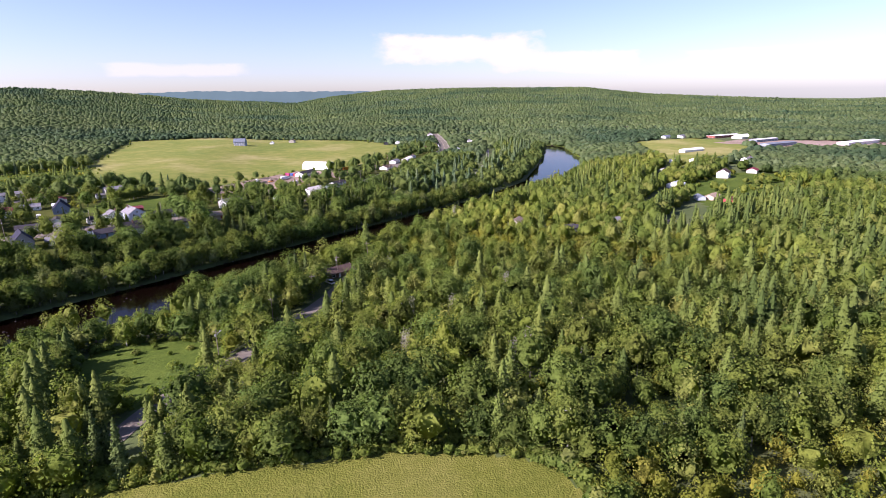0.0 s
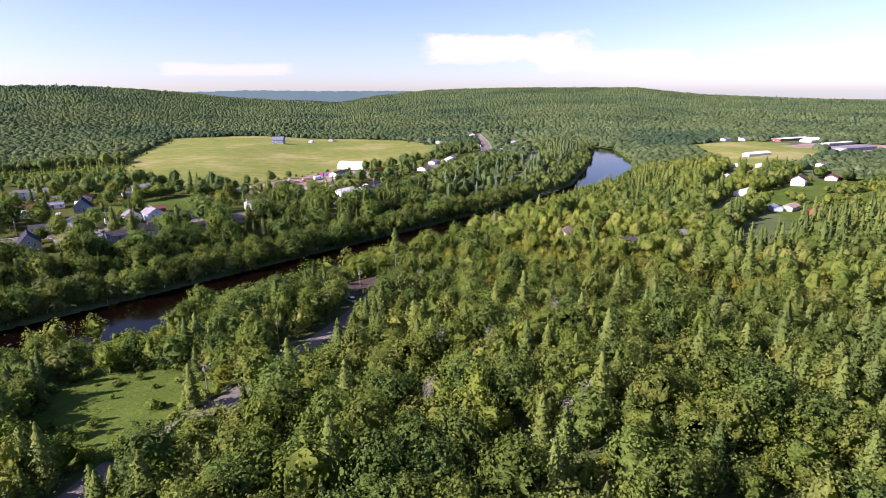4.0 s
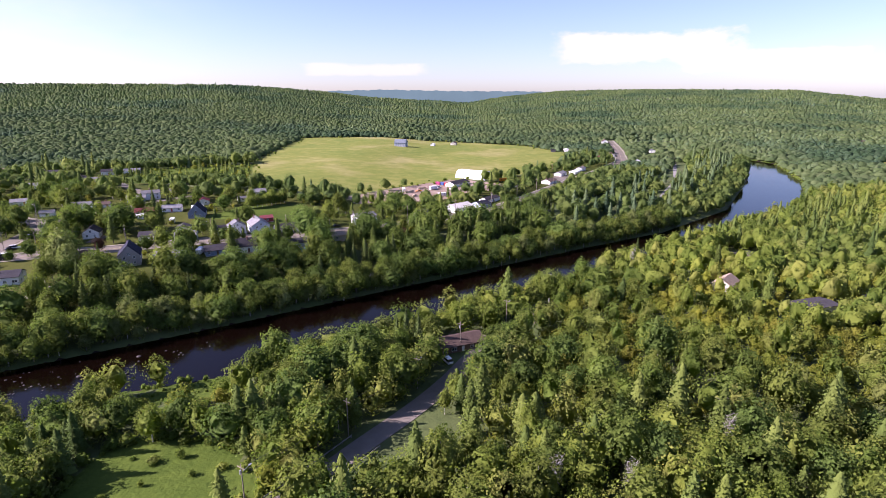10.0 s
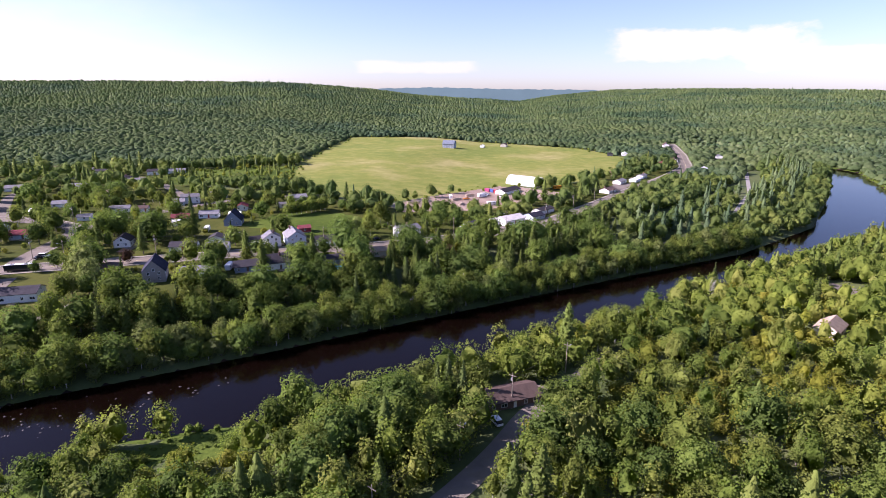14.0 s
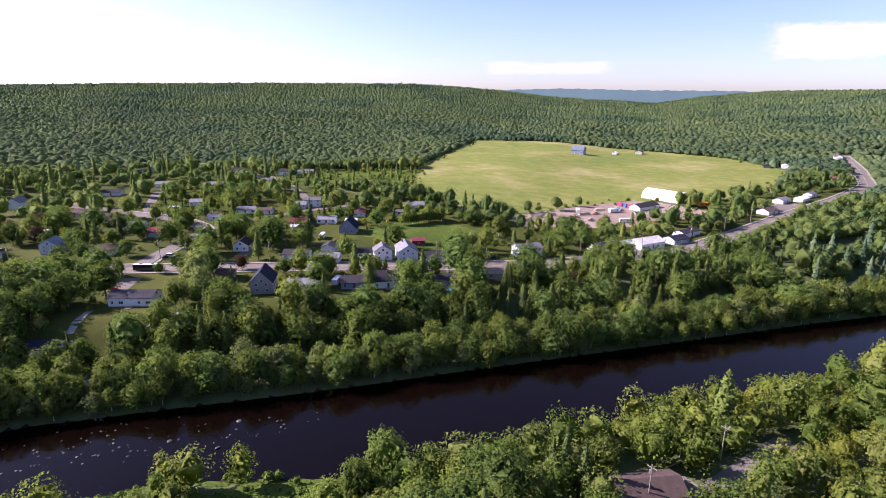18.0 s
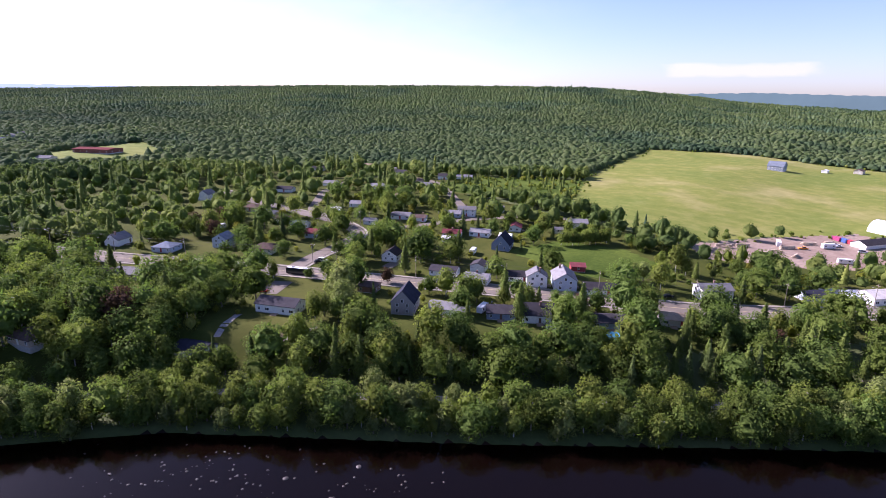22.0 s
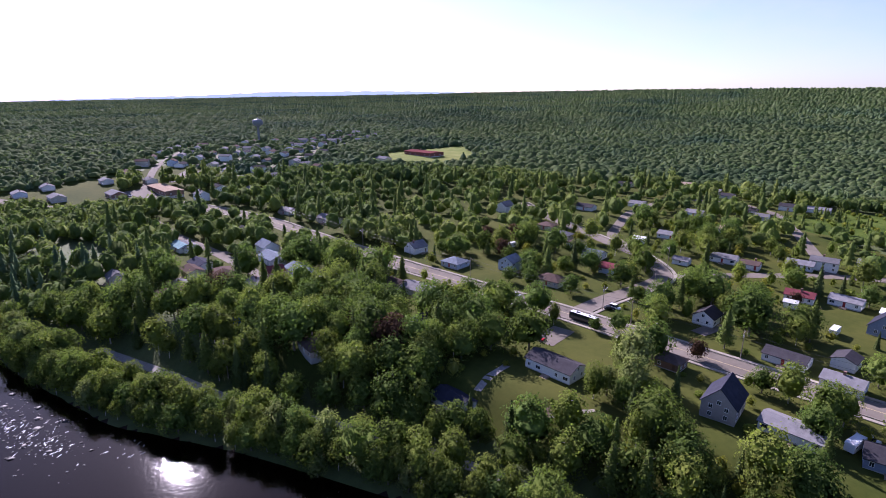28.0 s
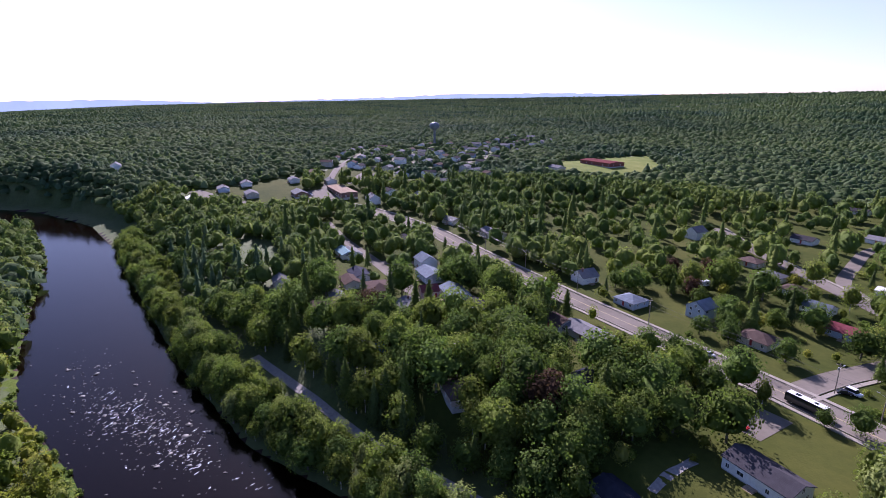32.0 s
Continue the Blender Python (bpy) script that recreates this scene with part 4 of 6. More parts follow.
house(-425.5, 535.7, 27, 12, 8, 1, "beige", "grey", "bung")
house(-402.7, 526.3, 27, 11, 8, 1, "white", "charcoal", "bung")
house(-348.9, 487.4, 27, 12, 8, 1, "white", "charcoal", "bung")
house(-329.9, 475.4, 27, 11, 8, 1, "white", "grey", "bung")
house(-346.7, 527.3, 27, 13, 9, 1.5, "white", "charcoal", "bung")
house(-332.9, 540.8, 27, 16, 8, 1, "white", "grey", "bung")
house(-355.8, 441.3, 27, 12, 9, 1, "white", "grey", "bung")
house(-313.7, 375.4, 27, 10, 8, 1, "white", "grey", "bung")
house(-309.9, 421.1, 27, 12, 9, 1, "beige", "tan", "hip")
house(-311.8, 352.6, 27, 7, 6, 1, "white", "white", "shed")
house(-269.5, 343.6, 27, 8, 6, 1, "white", "grey", "shed")
house(-263.8, 367.2, 27, 13, 8, 1, "white", "grey", "bung")
house(-250.3, 370.3, 27, 9, 7, 1, "white", "umber", "bung")
house(-241.1, 394.7, 27, 12, 8, 1, "paleblue", "grey", "bung")
house(-235.1, 403.7, 27, 12, 8, 2, "white", "grey", "bung")
house(-227.0, 428.5, 27, 12, 8, 1, "beige", "grey", "bung")
house(-189.5, 390.7, 114, 10, 8, 1, "white", "crimson", "bung")
house(-353.5, 108.5, 20, 14, 9, 1, "white", "navy", "bung")
house(-333.9, 118.9, 14, 15, 11, 1, "brown", "umber", "hip")
house(-342.9, 104.9, 20, 12, 8, 1, "beige", "umber", "bung")
house(-323.5, 100.4, 14, 7, 6, 1, "white", "grey", "shed")
house(-311.2, 95.6, 14, 9, 8, 1, "paleblue", "umber", "hip")
house(-313.1, 102.9, 14, 14, 9, 1, "beige", "umber", "hip")
house(-307.0, 132.6, 14, 11, 10, 1.5, "beige", "grey", "bung")
house(-326.4, 142.1, 104, 8, 7, 1.5, "pink", "crimson", "farm")
house(-351.2, 143.9, 20, 15, 10, 1.5, "paleblue", "slate", "bung")
house(-369.7, 142.4, 20, 11, 9, 2, "white", "slate", "farm")
house(-322.9, 154.0, 14, 17, 10, 1.5, "paleblue", "slate", "bung")
house(-307.3, 162.4, 14, 13, 8, 1, "white", "charcoal", "bung")
house(-393.7, 97.4, 23, 15, 8, 1, "white", "teal", "bung")
house(-240.2, 147.9, 14, 12, 9, 1, "tan", "umber", "hip")
house(-342.2, 72.0, 20, 8, 7, 1.5, "beige", "grey", "farm")
house(-332.2, 78.7, 110, 8, 7, 1, "beige", "grey", "garage")
house(-392.1, 101.0, 23, 13, 9, 1, "white", "grey", "bung")
house(-421.7, 132.7, 23, 10, 8, 1, "white", "charcoal", "bung")
house(-430.4, 188.2, 23, 17, 10, 1.5, "beige", "grey", "bung")
house(-342.2, 220.5, 113, 10, 9, 1.5, "white", "grey", "farm")
house(-417.6, 317.5, 114, 10, 9, 2, "white", "grey", "farm")
house(-290.3, 192.1, 27, 12, 9, 1, "beige", "umber", "bung")
house(-594.6, -11.7, 23, 14, 9, 1, "white", "grey", "bung")
house(-558.4, 2.4, 23, 16, 10, 1, "beige", "grey", "bung")
house(-560.9, 42.0, 23, 18, 11, 1, "brown", "grey", "bung")
house(-574.2, -25.6, 23, 13, 9, 1, "paleblue", "grey", "bung")
house(-540.6, -40.0, 23, 12, 9, 1, "white", "white", "bung")
house(-567.8, 77.2, 23, 44, 14, 1, "brown", "tan", "block")
house(-535.2, 105.8, 23, 11, 9, 2, "white", "grey", "farm")
house(-563.0, 119.0, 23, 12, 9, 1.5, "white", "charcoal", "bung")
house(-627.4, 129.7, 23, 13, 9, 1, "paleblue", "grey", "bung")
house(-550.8, 145.6, 23, 11, 9, 1, "beige", "grey", "bung")
house(-643.7, -147.5, 23, 14, 9, 2, "white", "grey", "farm")
house(-469.7, 165.2, 32, 13, 9, 1, "beige", "grey", "bung")
house(-607.2, 28.8, 23, 12, 9, 1, "white", "grey", "bung")
house(-636.2, 42.7, 23, 12, 9, 1, "beige", "umber", "bung")
house(-602.5, 63.2, 23, 12, 9, 1, "white", "grey", "bung")
house(-669.2, 343.9, 27, 42, 22, 1, "brick", "maroon", "block")
house(-643.7, 287.5, 27, 16, 10, 1, "beige", "grey", "bung")
house(-65.6, 350.7, 40, 14, 9, 2, "white", "grey", "bung")
house(-30.3, 380.6, 40, 10, 9, 1, "paleblue", "navy", "bung")
house(-5.2, 398.8, 46, 18, 11, 1.5, "white", "beige", "bung")
house(-16.7, 393.9, 40, 9, 8, 1, "white", "white", "garage")
house(11.4, 415.0, 46, 12, 9, 1, "paleblue", "navy", "bung")
house(18.4, 436.4, 53, 17, 8, 1, "white", "charcoal", "ranch")
house(7.3, 372.1, 40, 10, 9, 1, "white", "white", "garage")
house(-8.1, 517.8, 55, 24, 10, 1, "white", "charcoal", "shed")
house(-71.6, 308.4, 27, 9, 8, 1, "beige", "tan", "bung")
house(-98.3, 841.4, 171, 17, 13, 2, "bluegrey", "slate", "barn")
house(-20.7, 909.2, 80, 13, 9, 1.5, "beige", "umber", "bung")
house(-52.9, 882.2, 80, 7, 6, 1, "white", "white", "shed")
house(146.6, 826.9, 81, 14, 8, 1, "white", "white", "shed")
house(126.0, 820.3, 81, 9, 7, 1, "charcoal", "charcoal", "shed")
house(227.8, 937.3, 80, 15, 9, 2, "white", "umber", "farm")
house(174.0, 731.5, 81, 13, 8, 1, "crimson", "crimson", "bung")
house(194.9, 766.1, 81, 14, 9, 1, "white", "umber", "bung")
house(204.9, 683.4, 61, 14, 9, 1, "white", "white", "bung")
house(267.7, 820.0, 81, 12, 8, 1, "white", "grey", "bung")
house(97.4, 580.9, 59, 15, 8, 1, "white", "grey", "bung")
house(114.3, 593.7, 59, 14, 7, 1, "white", "white", "bung")
house(126.2, 620.0, 59, 12, 7, 1, "white", "grey", "bung")
house(78.5, 528.6, 55, 14, 9, 1, "white", "umber", "bung")
house(99.6, 638.4, 59, 10, 8, 1, "brown", "umber", "bung")
house(117.4, 247.4, 50, 12, 8, 1.5, "beige", "tan", "farm")
house(170.9, 222.7, 10, 14, 10, 1, "grey", "grey", "shed")
house(135.8, 214.8, 20, 18, 9, 1, "grey", "charcoal", "block")
house(185.8, 201.7, 20, 22, 8, 1, "grey", "charcoal", "block")
house(366.2, 351.6, 40, 13, 10, 2, "white", "umber", "farm")
house(414.7, 368.1, 40, 14, 9, 1, "white", "crimson", "bung")
house(356.1, 421.5, 30, 14, 9, 1, "grey", "charcoal", "bung")
house(299.8, 331.4, 30, 16, 10, 1, "white", "white", "bung")
house(272.4, 267.9, 70, 8, 6, 1, "paleblue", "slate", "shed")
house(282.6, 267.0, 30, 14, 7, 1, "tan", "tan", "shed")
house(287.9, 251.9, 20, 14, 7, 1, "crimson", "crimson", "shed")
house(495.8, 557.8, 15, 40, 9, 1, "white", "white", "shed")
house(597.6, 750.7, 20, 17, 10, 1, "white", "slate", "bung")
house(623.6, 740.1, 20, 13, 8, 1, "white", "grey", "bung")
house(694.3, 725.0, 12, 70, 16, 1, "brick", "white", "block")
house(698.5, 691.0, 12, 26, 18, 1.5, "white", "white", "tent")
house(688.0, 635.0, 12, 52, 12, 1, "bluegrey", "white", "block")
house(652.6, 572.2, 12, 60, 16, 1, "bluegrey", "slate", "block")
house(409.1, 477.2, 20, 11, 8, 1, "white", "white", "bung")
house(424.6, 462.5, 20, 11, 8, 1, "white", "white", "bung")
house(478.3, 442.9, 20, 14, 8, 1, "white", "grey", "bung")
house(639.0, 935.3, 20, 14, 9, 1.5, "white", "umber", "bung")
house(761.1, 541.0, 12, 80, 16, 1, "white", "white", "block")
house(146.8, 36.7, 30, 13, 10, 1, "beige", "pink", "hip")
house(626.6, 749.9, 15, 14, 9, 1, "white", "slate", "bung")
house(-2.7, 185.8, 27, 17, 9, 1, "umber", "umber", "bung")
house(-18.3, 165.0, 27, 6, 3.6, 1, "paleblue", "grey", "shed")
# small houses along the far streets
for (ax, ay), (bx, by), count in (((-640, 172), (-968, 353), 18), ((-680, 135), (-1019, 337), 20), ((-640, 92), (-900, 190), 14), ((-655, 62), (-840, 90), 10), ((-600, 140), (-640, 230), 4)):
    turn = math.degrees(math.atan2(by - ay, bx - ax))
    for k in range(count):
        u = (k // 2 + 0.5) / (count / 2) + pick.uniform(-0.012, 0.012)
        o = (15 if k % 2 else -15) + pick.uniform(-2, 2)
        c, q = math.cos(radians(turn)), math.sin(radians(turn))
        house(ax + (bx - ax) * u - q * o, ay + (by - ay) * u + c * o, turn + pick.choice((0, 0, 90)), pick.uniform(10, 13.5), pick.uniform(7.5, 9), pick.choice((1, 1, 1.5, 2)),
              pick.choice(("white", "white", "beige", "paleblue", "grey")), pick.choice(("grey", "charcoal", "umber", "slate", "grey")), "bung", False)

# ---- roads ----
ROADS = []
PAVING = mottled("pale_pavement", [(0.3, (0.22, 0.20, 0.165)), (0.7, (0.30, 0.27, 0.22))], 0.8, spec=0.05)
GRAVEL = mottled("gravel", [(0.3, (0.19, 0.175, 0.16)), (0.7, (0.29, 0.27, 0.245))], 1.2, bump=(3.0, 0.3, 0.03))
LINE = mottled("faded_road_paint", [(0.35, (0.30, 0.26, 0.18)), (0.65, (0.52, 0.42, 0.18))], 0.7)


def fine_line(line, step=4.0):
    out = []
    for (ax, ay), (bx, by) in zip(line, line[1:]):
        n = max(1, int(math.hypot(bx - ax, by - ay) / step))
        out += [(ax + (bx - ax) * k / n, ay + (by - ay) * k / n) for k in range(n)]
    p = np.array(out + [line[-1]], float)
    for _ in range(6):
        p[1:-1] = 0.25 * p[:-2] + 0.5 * p[1:-1] + 0.25 * p[2:]
    return p


def ribbon(line, left, right, lift, edge=0.0):
    """A strip over the ground from left to right metres of a line (left is negative)."""
    p = fine_line(line)
    d = np.gradient(p, axis=0)
    d /= np.linalg.norm(d, axis=1, keepdims=True)
    nrm = np.stack([d[:, 1], -d[:, 0]], 1)
    offs = np.linspace(left, right, 5)
    x = p[:, :1] + nrm[:, :1] * offs
    y = p[:, 1:] + nrm[:, 1:] * offs
    z = ground(x, y)
    z = np.maximum(z, z[:, 2:3] - 0.15) + lift
    v = np.stack([x, y, z], -1)
    if edge:
        low = v[:, [0, -1]].copy()
        low[:, :, 2] -= edge
        v = np.concatenate([low[:, :1], v, low[:, 1:]], 1)
    return v.reshape(-1, 3), grid_faces(len(p), v.shape[1])


def road(name, line, half, mat=None, label="worn grey asphalt road", walk_side=()):
    ROADS.append((line, half))
    ob = new("road", mesh_of("road", *ribbon(line, -half, half, 0.13, 0.4), mat or ASPHALT))
    tagged(ob, label, "road", kind="structure")
    for s in walk_side:
        a, b = sorted((s * (half + 0.9), s * (half + 2.5)))
        tagged(new("pavement", mesh_of("pavement", *ribbon(line, a, b, 0.26, 0.5), PAVING)), "pale concrete pavement beside the road", "pavement", kind="structure")
        a, b = sorted((s * half, s * (half + 0.22)))
        tagged(new("kerb", mesh_of("kerb", *ribbon(line, a, b, 0.27, 0.5), PAVING)), "concrete kerb along the road", "kerb", kind="structure")


road("main", [(252, 1005), (225, 840), (196, 712), (146, 615), (92, 526), (53, 455), (22, 407), (-1, 383), (-64, 332), (-100, 312), (-138, 292), (-182, 272), (-238, 249), (-282, 227), (-322, 206), (-376, 182), (-447, 152), (-490, 125), (-522, 97), (-548, 60)], 5.4, walk_side=(-1, 1))
for a, b in ((-0.22, -0.08), (0.08, 0.22)):
    tagged(new("road_marking", mesh_of("road_marking", *ribbon(ROADS[0][0], a, b, 0.15), LINE)), "faded yellow centre line", "road marking", kind="structure")
road("side", [(-234, 250), (-243, 273), (-249, 300), (-256, 322), (-285, 334), (-342, 336), (-396, 338), (-441, 345)], 4.2, walk_side=(1,))
road("bend", [(-256, 322), (-241, 364), (-226, 398), (-201, 432), (-178, 440)], 3.6)
road("row", [(-285, 334), (-330, 345), (-380, 400), (-420, 480), (-380, 515), (-340, 505), (-300, 470), (-226, 398)], 3.4)
road("low", [(-300, 146), (-343, 131), (-380, 116), (-430, 92), (-480, 75)], 3.3)
road("link", [(-376, 182), (-380, 116)], 3.0)
road("shops", [(-548, 60), (-528, 30), (-540, -10), (-572, -50)], 6.0)
road("far", [(-548, 60), (-655, 62), (-840, 90)], 3.2)
road("far", [(-600, 78), (-640, 92), (-900, 190)], 3.2)
road("far", [(-600, 78), (-680, 135), (-1019, 337)], 3.4)
road("far", [(-600, 140), (-640, 172), (-968, 353)], 3.2)
road("wood", [(-70, 50), (-59, 79), (-43, 96), (-25, 127), (-14, 143), (-2, 165), (2, 178), (16, 196), (34, 222)], 3.2)
road("trail", [(-290, 72), (-232, 120), (-196, 160), (-160, 190), (-133, 206), (-111, 222), (-89, 238), (-40, 273), (30, 329), (90, 378), (150, 440), (200, 540), (250, 680), (290, 800)], 1.7, GRAVEL, "straight gravel trail along the river")
# drives and parking pads
for dx, dy, dw, dl, da in ((-219, 232, 9, 17, 118), (-130, 297, 8, 13, 122), (-202, 291, 6, 14, 100), (-262, 206, 10, 14, 25), (-55, 345, 12, 8, 40),
                           (-12, 386, 8, 14, 130), (-95, 309, 5, 12, 122), (-113, 308, 7, 10, 122), (5, 192, 8, 9, 40), (-548, -28, 24, 46, 70), (-560, 60, 22, 40, 30), (150, 300, 30, 18, 30), (96, 560, 20, 46, 60)):
    c, s = math.cos(radians(da)), math.sin(radians(da))
    u, w = np.meshgrid(np.linspace(-dl / 2, dl / 2, 7), np.linspace(-dw / 2, dw / 2, 5))
    px, py = dx + u * c - w * s, dy + u * s + w * c
    v = np.stack([px, py, ground(px, py) + 0.10], -1)
    tagged(new("driveway", mesh_of("driveway", v, grid_faces(5, 7), ASPHALT)), "paved drive beside a house", "driveway", kind="structure")
    HOUSE_SPOTS.append((dx, dy, 0.5 * max(dw, dl)))

# ---- poles and wires ----
POLE_WOOD = mottled("pole_wood", [(0.3, (0.16, 0.13, 0.10)), (0.7, (0.30, 0.26, 0.21))], 2.0)
WIRE, nt, b = material("wire", 0.5, 0.0, 0.3)
b.inputs["Base Color"].default_value = (0.03, 0.03, 0.03, 1)


def cyl(a, b, r0, r1, sides=8):
    bm = bmesh.new()
    tube(bm, a, b, r0, r1, sides)
    return bm


POLE_MESH = finish(cyl((0, 0, -0.5), (0, 0, 10.8), 0.17, 0.11), "pole", POLE_WOOD)
bm = bmesh.new()
box(bm, -1.2, 1.2, -0.07, 0.07, 9.8, 9.95)
ARM_MESH = finish(bm, "crossarm", POLE_WOOD)
TRANSFORMER = finish(cyl((0.34, 0.0, 8.2), (0.34, 0, 9.1), 0.24, 0.24, 10), "transformer", METAL)
bm = cyl((0, 0, 8.6), (0, -2.0, 9.3), 0.04, 0.04, 6)
box(bm, -0.15, 0.15, -2.6, -1.9, 9.24, 9.38)
LAMP_ARM = finish(bm, "lamp_arm", METAL)


def utility_pole(x, y, heading, k):
    root = new("utility_pole")
    root.location, root.rotation_euler = (x, y, gz(x, y)), (0, 0, radians(heading))
    part("pole", POLE_MESH, None, root)
    part("crossarm", ARM_MESH, None, root)
    if k % 3 == 0:
        part("transformer", TRANSFORMER, None, root, "grey metal transformer can")
    if k % 2 == 0:
        part("street_lamp", LAMP_ARM, None, root, "grey metal lamp arm")
    return tagged(root, "weathered wooden utility pole with crossarm beside the road", "utility pole", "poles along the road")


def pole_row(line, offset, spacing, start=0.0):
    p = fine_line(line, 2.0)
    d = np.gradient(p, axis=0)
    d /= np.linalg.norm(d, axis=1, keepdims=True)
    q = p + np.stack([d[:, 1], -d[:, 0]], 1) * offset
    run = np.r_[0, np.cumsum(np.linalg.norm(np.diff(p, axis=0), axis=1))]
    spots = []
    for k, s in enumerate(np.arange(start, run[-1], spacing)):
        i = int(np.searchsorted(run, s))
        spots.append((*q[i], math.degrees(math.atan2(d[i, 1], d[i, 0])) + 90))
        utility_pole(*spots[-1], k)
        HOUSE_SPOTS.append((q[i, 0], q[i, 1], 2.5))
    for (ax, ay, _), (bx, by, _) in zip(spots, spots[1:]):
        for up, sag in ((9.95, 0.9), (7.9, 0.7)):
            bm = bmesh.new()
            pts = [Vector((ax + (bx - ax) * t, ay + (by - ay) * t, (gz(ax, ay) * (1 - t) + gz(bx, by) * t) + up - 4 * sag * t * (1 - t))) for t in np.linspace(0, 1, 7)]
            for u, w in zip(pts, pts[1:]):
                tube(bm, u, w, 0.03, 0.03, 3)
            bmesh.ops.remove_doubles(bm, verts=bm.verts, dist=0.02)
            tagged(new("overhead_wire", finish(bm, "overhead_wire", WIRE)), "black overhead wire sagging between two poles", "wire", "wires along the road")


pole_row(ROADS[0][0][4:17], 7.4, 41.0, 8.0)
pole_row(ROADS[11][0][2:9], -6.0, 30.0, 4.0)
pole_row(ROADS[1][0][:5], 6.0, 38.0, 14.0)

# ---- vehicles ----
PAINTS = {k: painted("car_" + k, c, 0.25, 0.04) for k, c in {"white": (0.75, 0.75, 0.75), "red": (0.45, 0.03, 0.03), "blue": (0.05, 0.12, 0.35), "black": (0.02, 0.02, 0.022),
                                                              "silver": (0.45, 0.46, 0.48), "orange": (0.7, 0.25, 0.03)}.items()}
TYRE, nt, b = material("tyre", 0.85, 0.0, 0.2)
b.inputs["Base Color"].default_value = (0.02, 0.02, 0.02, 1)
WHEEL = finish(cyl((0, -0.11, 0), (0, 0.11, 0), 0.33, 0.33, 12), "wheel", TYRE)
HUB = finish(cyl((0, -0.12, 0), (0, 0.12, 0), 0.19, 0.19, 8), "rim", METAL)


def vehicle(x, y, heading, colour, kind="car"):
    """A parked car, van, lorry body, camper or bus on its wheels."""
    l, w, h = {"car": (4.5, 1.8, 1.45), "van": (5.0, 1.95, 1.95), "pickup": (5.6, 1.95, 1.8), "camper": (7.0, 2.4, 2.9), "bus": (12.0, 2.55, 3.1), "truck": (8.0, 2.5, 3.2)}[kind]
    name = {"van": "minivan", "pickup": "pickup_truck", "camper": "camper_trailer", "truck": "box_truck"}.get(kind, kind)
    root = new(name)
    root.location, root.rotation_euler = (x, y, gz(x, y) + 0.14), (0, 0, radians(heading))
    belt = {"car": 0.82, "van": 1.0, "pickup": 1.0}.get(kind, 0.9)
    bm = bmesh.new()
    if kind in ("camper", "bus", "truck"):
        prism(bm, [(-l / 2, 0.35), (l / 2 - 0.1, 0.35), (l / 2, 0.7), (l / 2 - 0.12, h - 0.25), (l / 2 - 0.4, h), (-l / 2 + 0.2, h), (-l / 2, h - 0.2)], -w / 2, w / 2)
    else:
        prism(bm, [(-l / 2, 0.3), (l / 2, 0.3), (l / 2, 0.62), (l / 2 - 0.2, belt - 0.05), (-l / 2 + 0.05, belt), (-l / 2, 0.6)], -w / 2, w / 2)
    bmesh.ops.bevel(bm, geom=bm.edges[:], offset=0.06, segments=1, affect="EDGES")
    part("body", bm, PAINTS[colour], root)
    bm = bmesh.new()
    if kind == "bus":
        box(bm, -l / 2 + 0.5, l / 2 - 0.2, -w / 2 - 0.015, w / 2 + 0.015, 0.6, 2.6)
        part("glazing", bm, PANE, root, "dark band of bus windows")
        bm = bmesh.new()
        box(bm, -3.5, -2.0, -0.6, 0.6, h, h + 0.2)
        box(bm, 2.0, 3.2, -0.5, 0.5, h, h + 0.16)
        part("roof_unit", bm, PAINTS["black"], root, "dark roof hatches")
        bm = bmesh.new()
        box(bm, -l / 2 + 0.25, l / 2 - 0.45, -w / 2 + 0.1, w / 2 - 0.1, h - 0.02, h + 0.08)
        part("roof", bm, PAINTS["white"], root, "white roof")
    elif kind in ("camper", "truck"):
        box(bm, l / 2 - 2.2, l / 2 - 1.2, -w / 2 - 0.015, w / 2 + 0.015, 1.5, 2.2)
        box(bm, -l / 2 + 0.9, -l / 2 + 1.8, -w / 2 - 0.015, w / 2 + 0.015, 1.5, 2.2)
        part("glazing", bm, PANE, root)
    else:
        back = {"car": -l / 2 + 0.5, "van": -l / 2 + 0.1, "pickup": -0.6}[kind]
        prism(bm, [(back, belt - 0.06), (l / 2 - 1.15, belt - 0.06), (l / 2 - 1.85, h - 0.09), (back + 0.45, h - 0.09)], -w / 2 + 0.12, w / 2 - 0.12)
        part("glazing", bm, PANE, root)
        bm = bmesh.new()
        box(bm, back + 0.42, l / 2 - 1.8, -w / 2 + 0.14, w / 2 - 0.14, h - 0.1, h)
        part("roof", bm, PAINTS[colour], root)
    for sx in (-1, 1):
        for sy in (-1, 1):
            wh = part("wheel", WHEEL, None, root, at=pose(sx * l * 0.31, sy * (w / 2 - 0.1), 0.33))
            part("rim", HUB, None, wh)
    word = {"white": "white", "red": "bright red", "blue": "dark blue", "black": "black", "silver": "silver-grey", "orange": "orange"}[colour]
    return tagged(root, "%s %s parked on the ground beside a building" % (word, name.replace("_", " ")) if kind != "bus" else "white-roofed dark city bus on the asphalt road", name.replace("_", " ").split()[0])


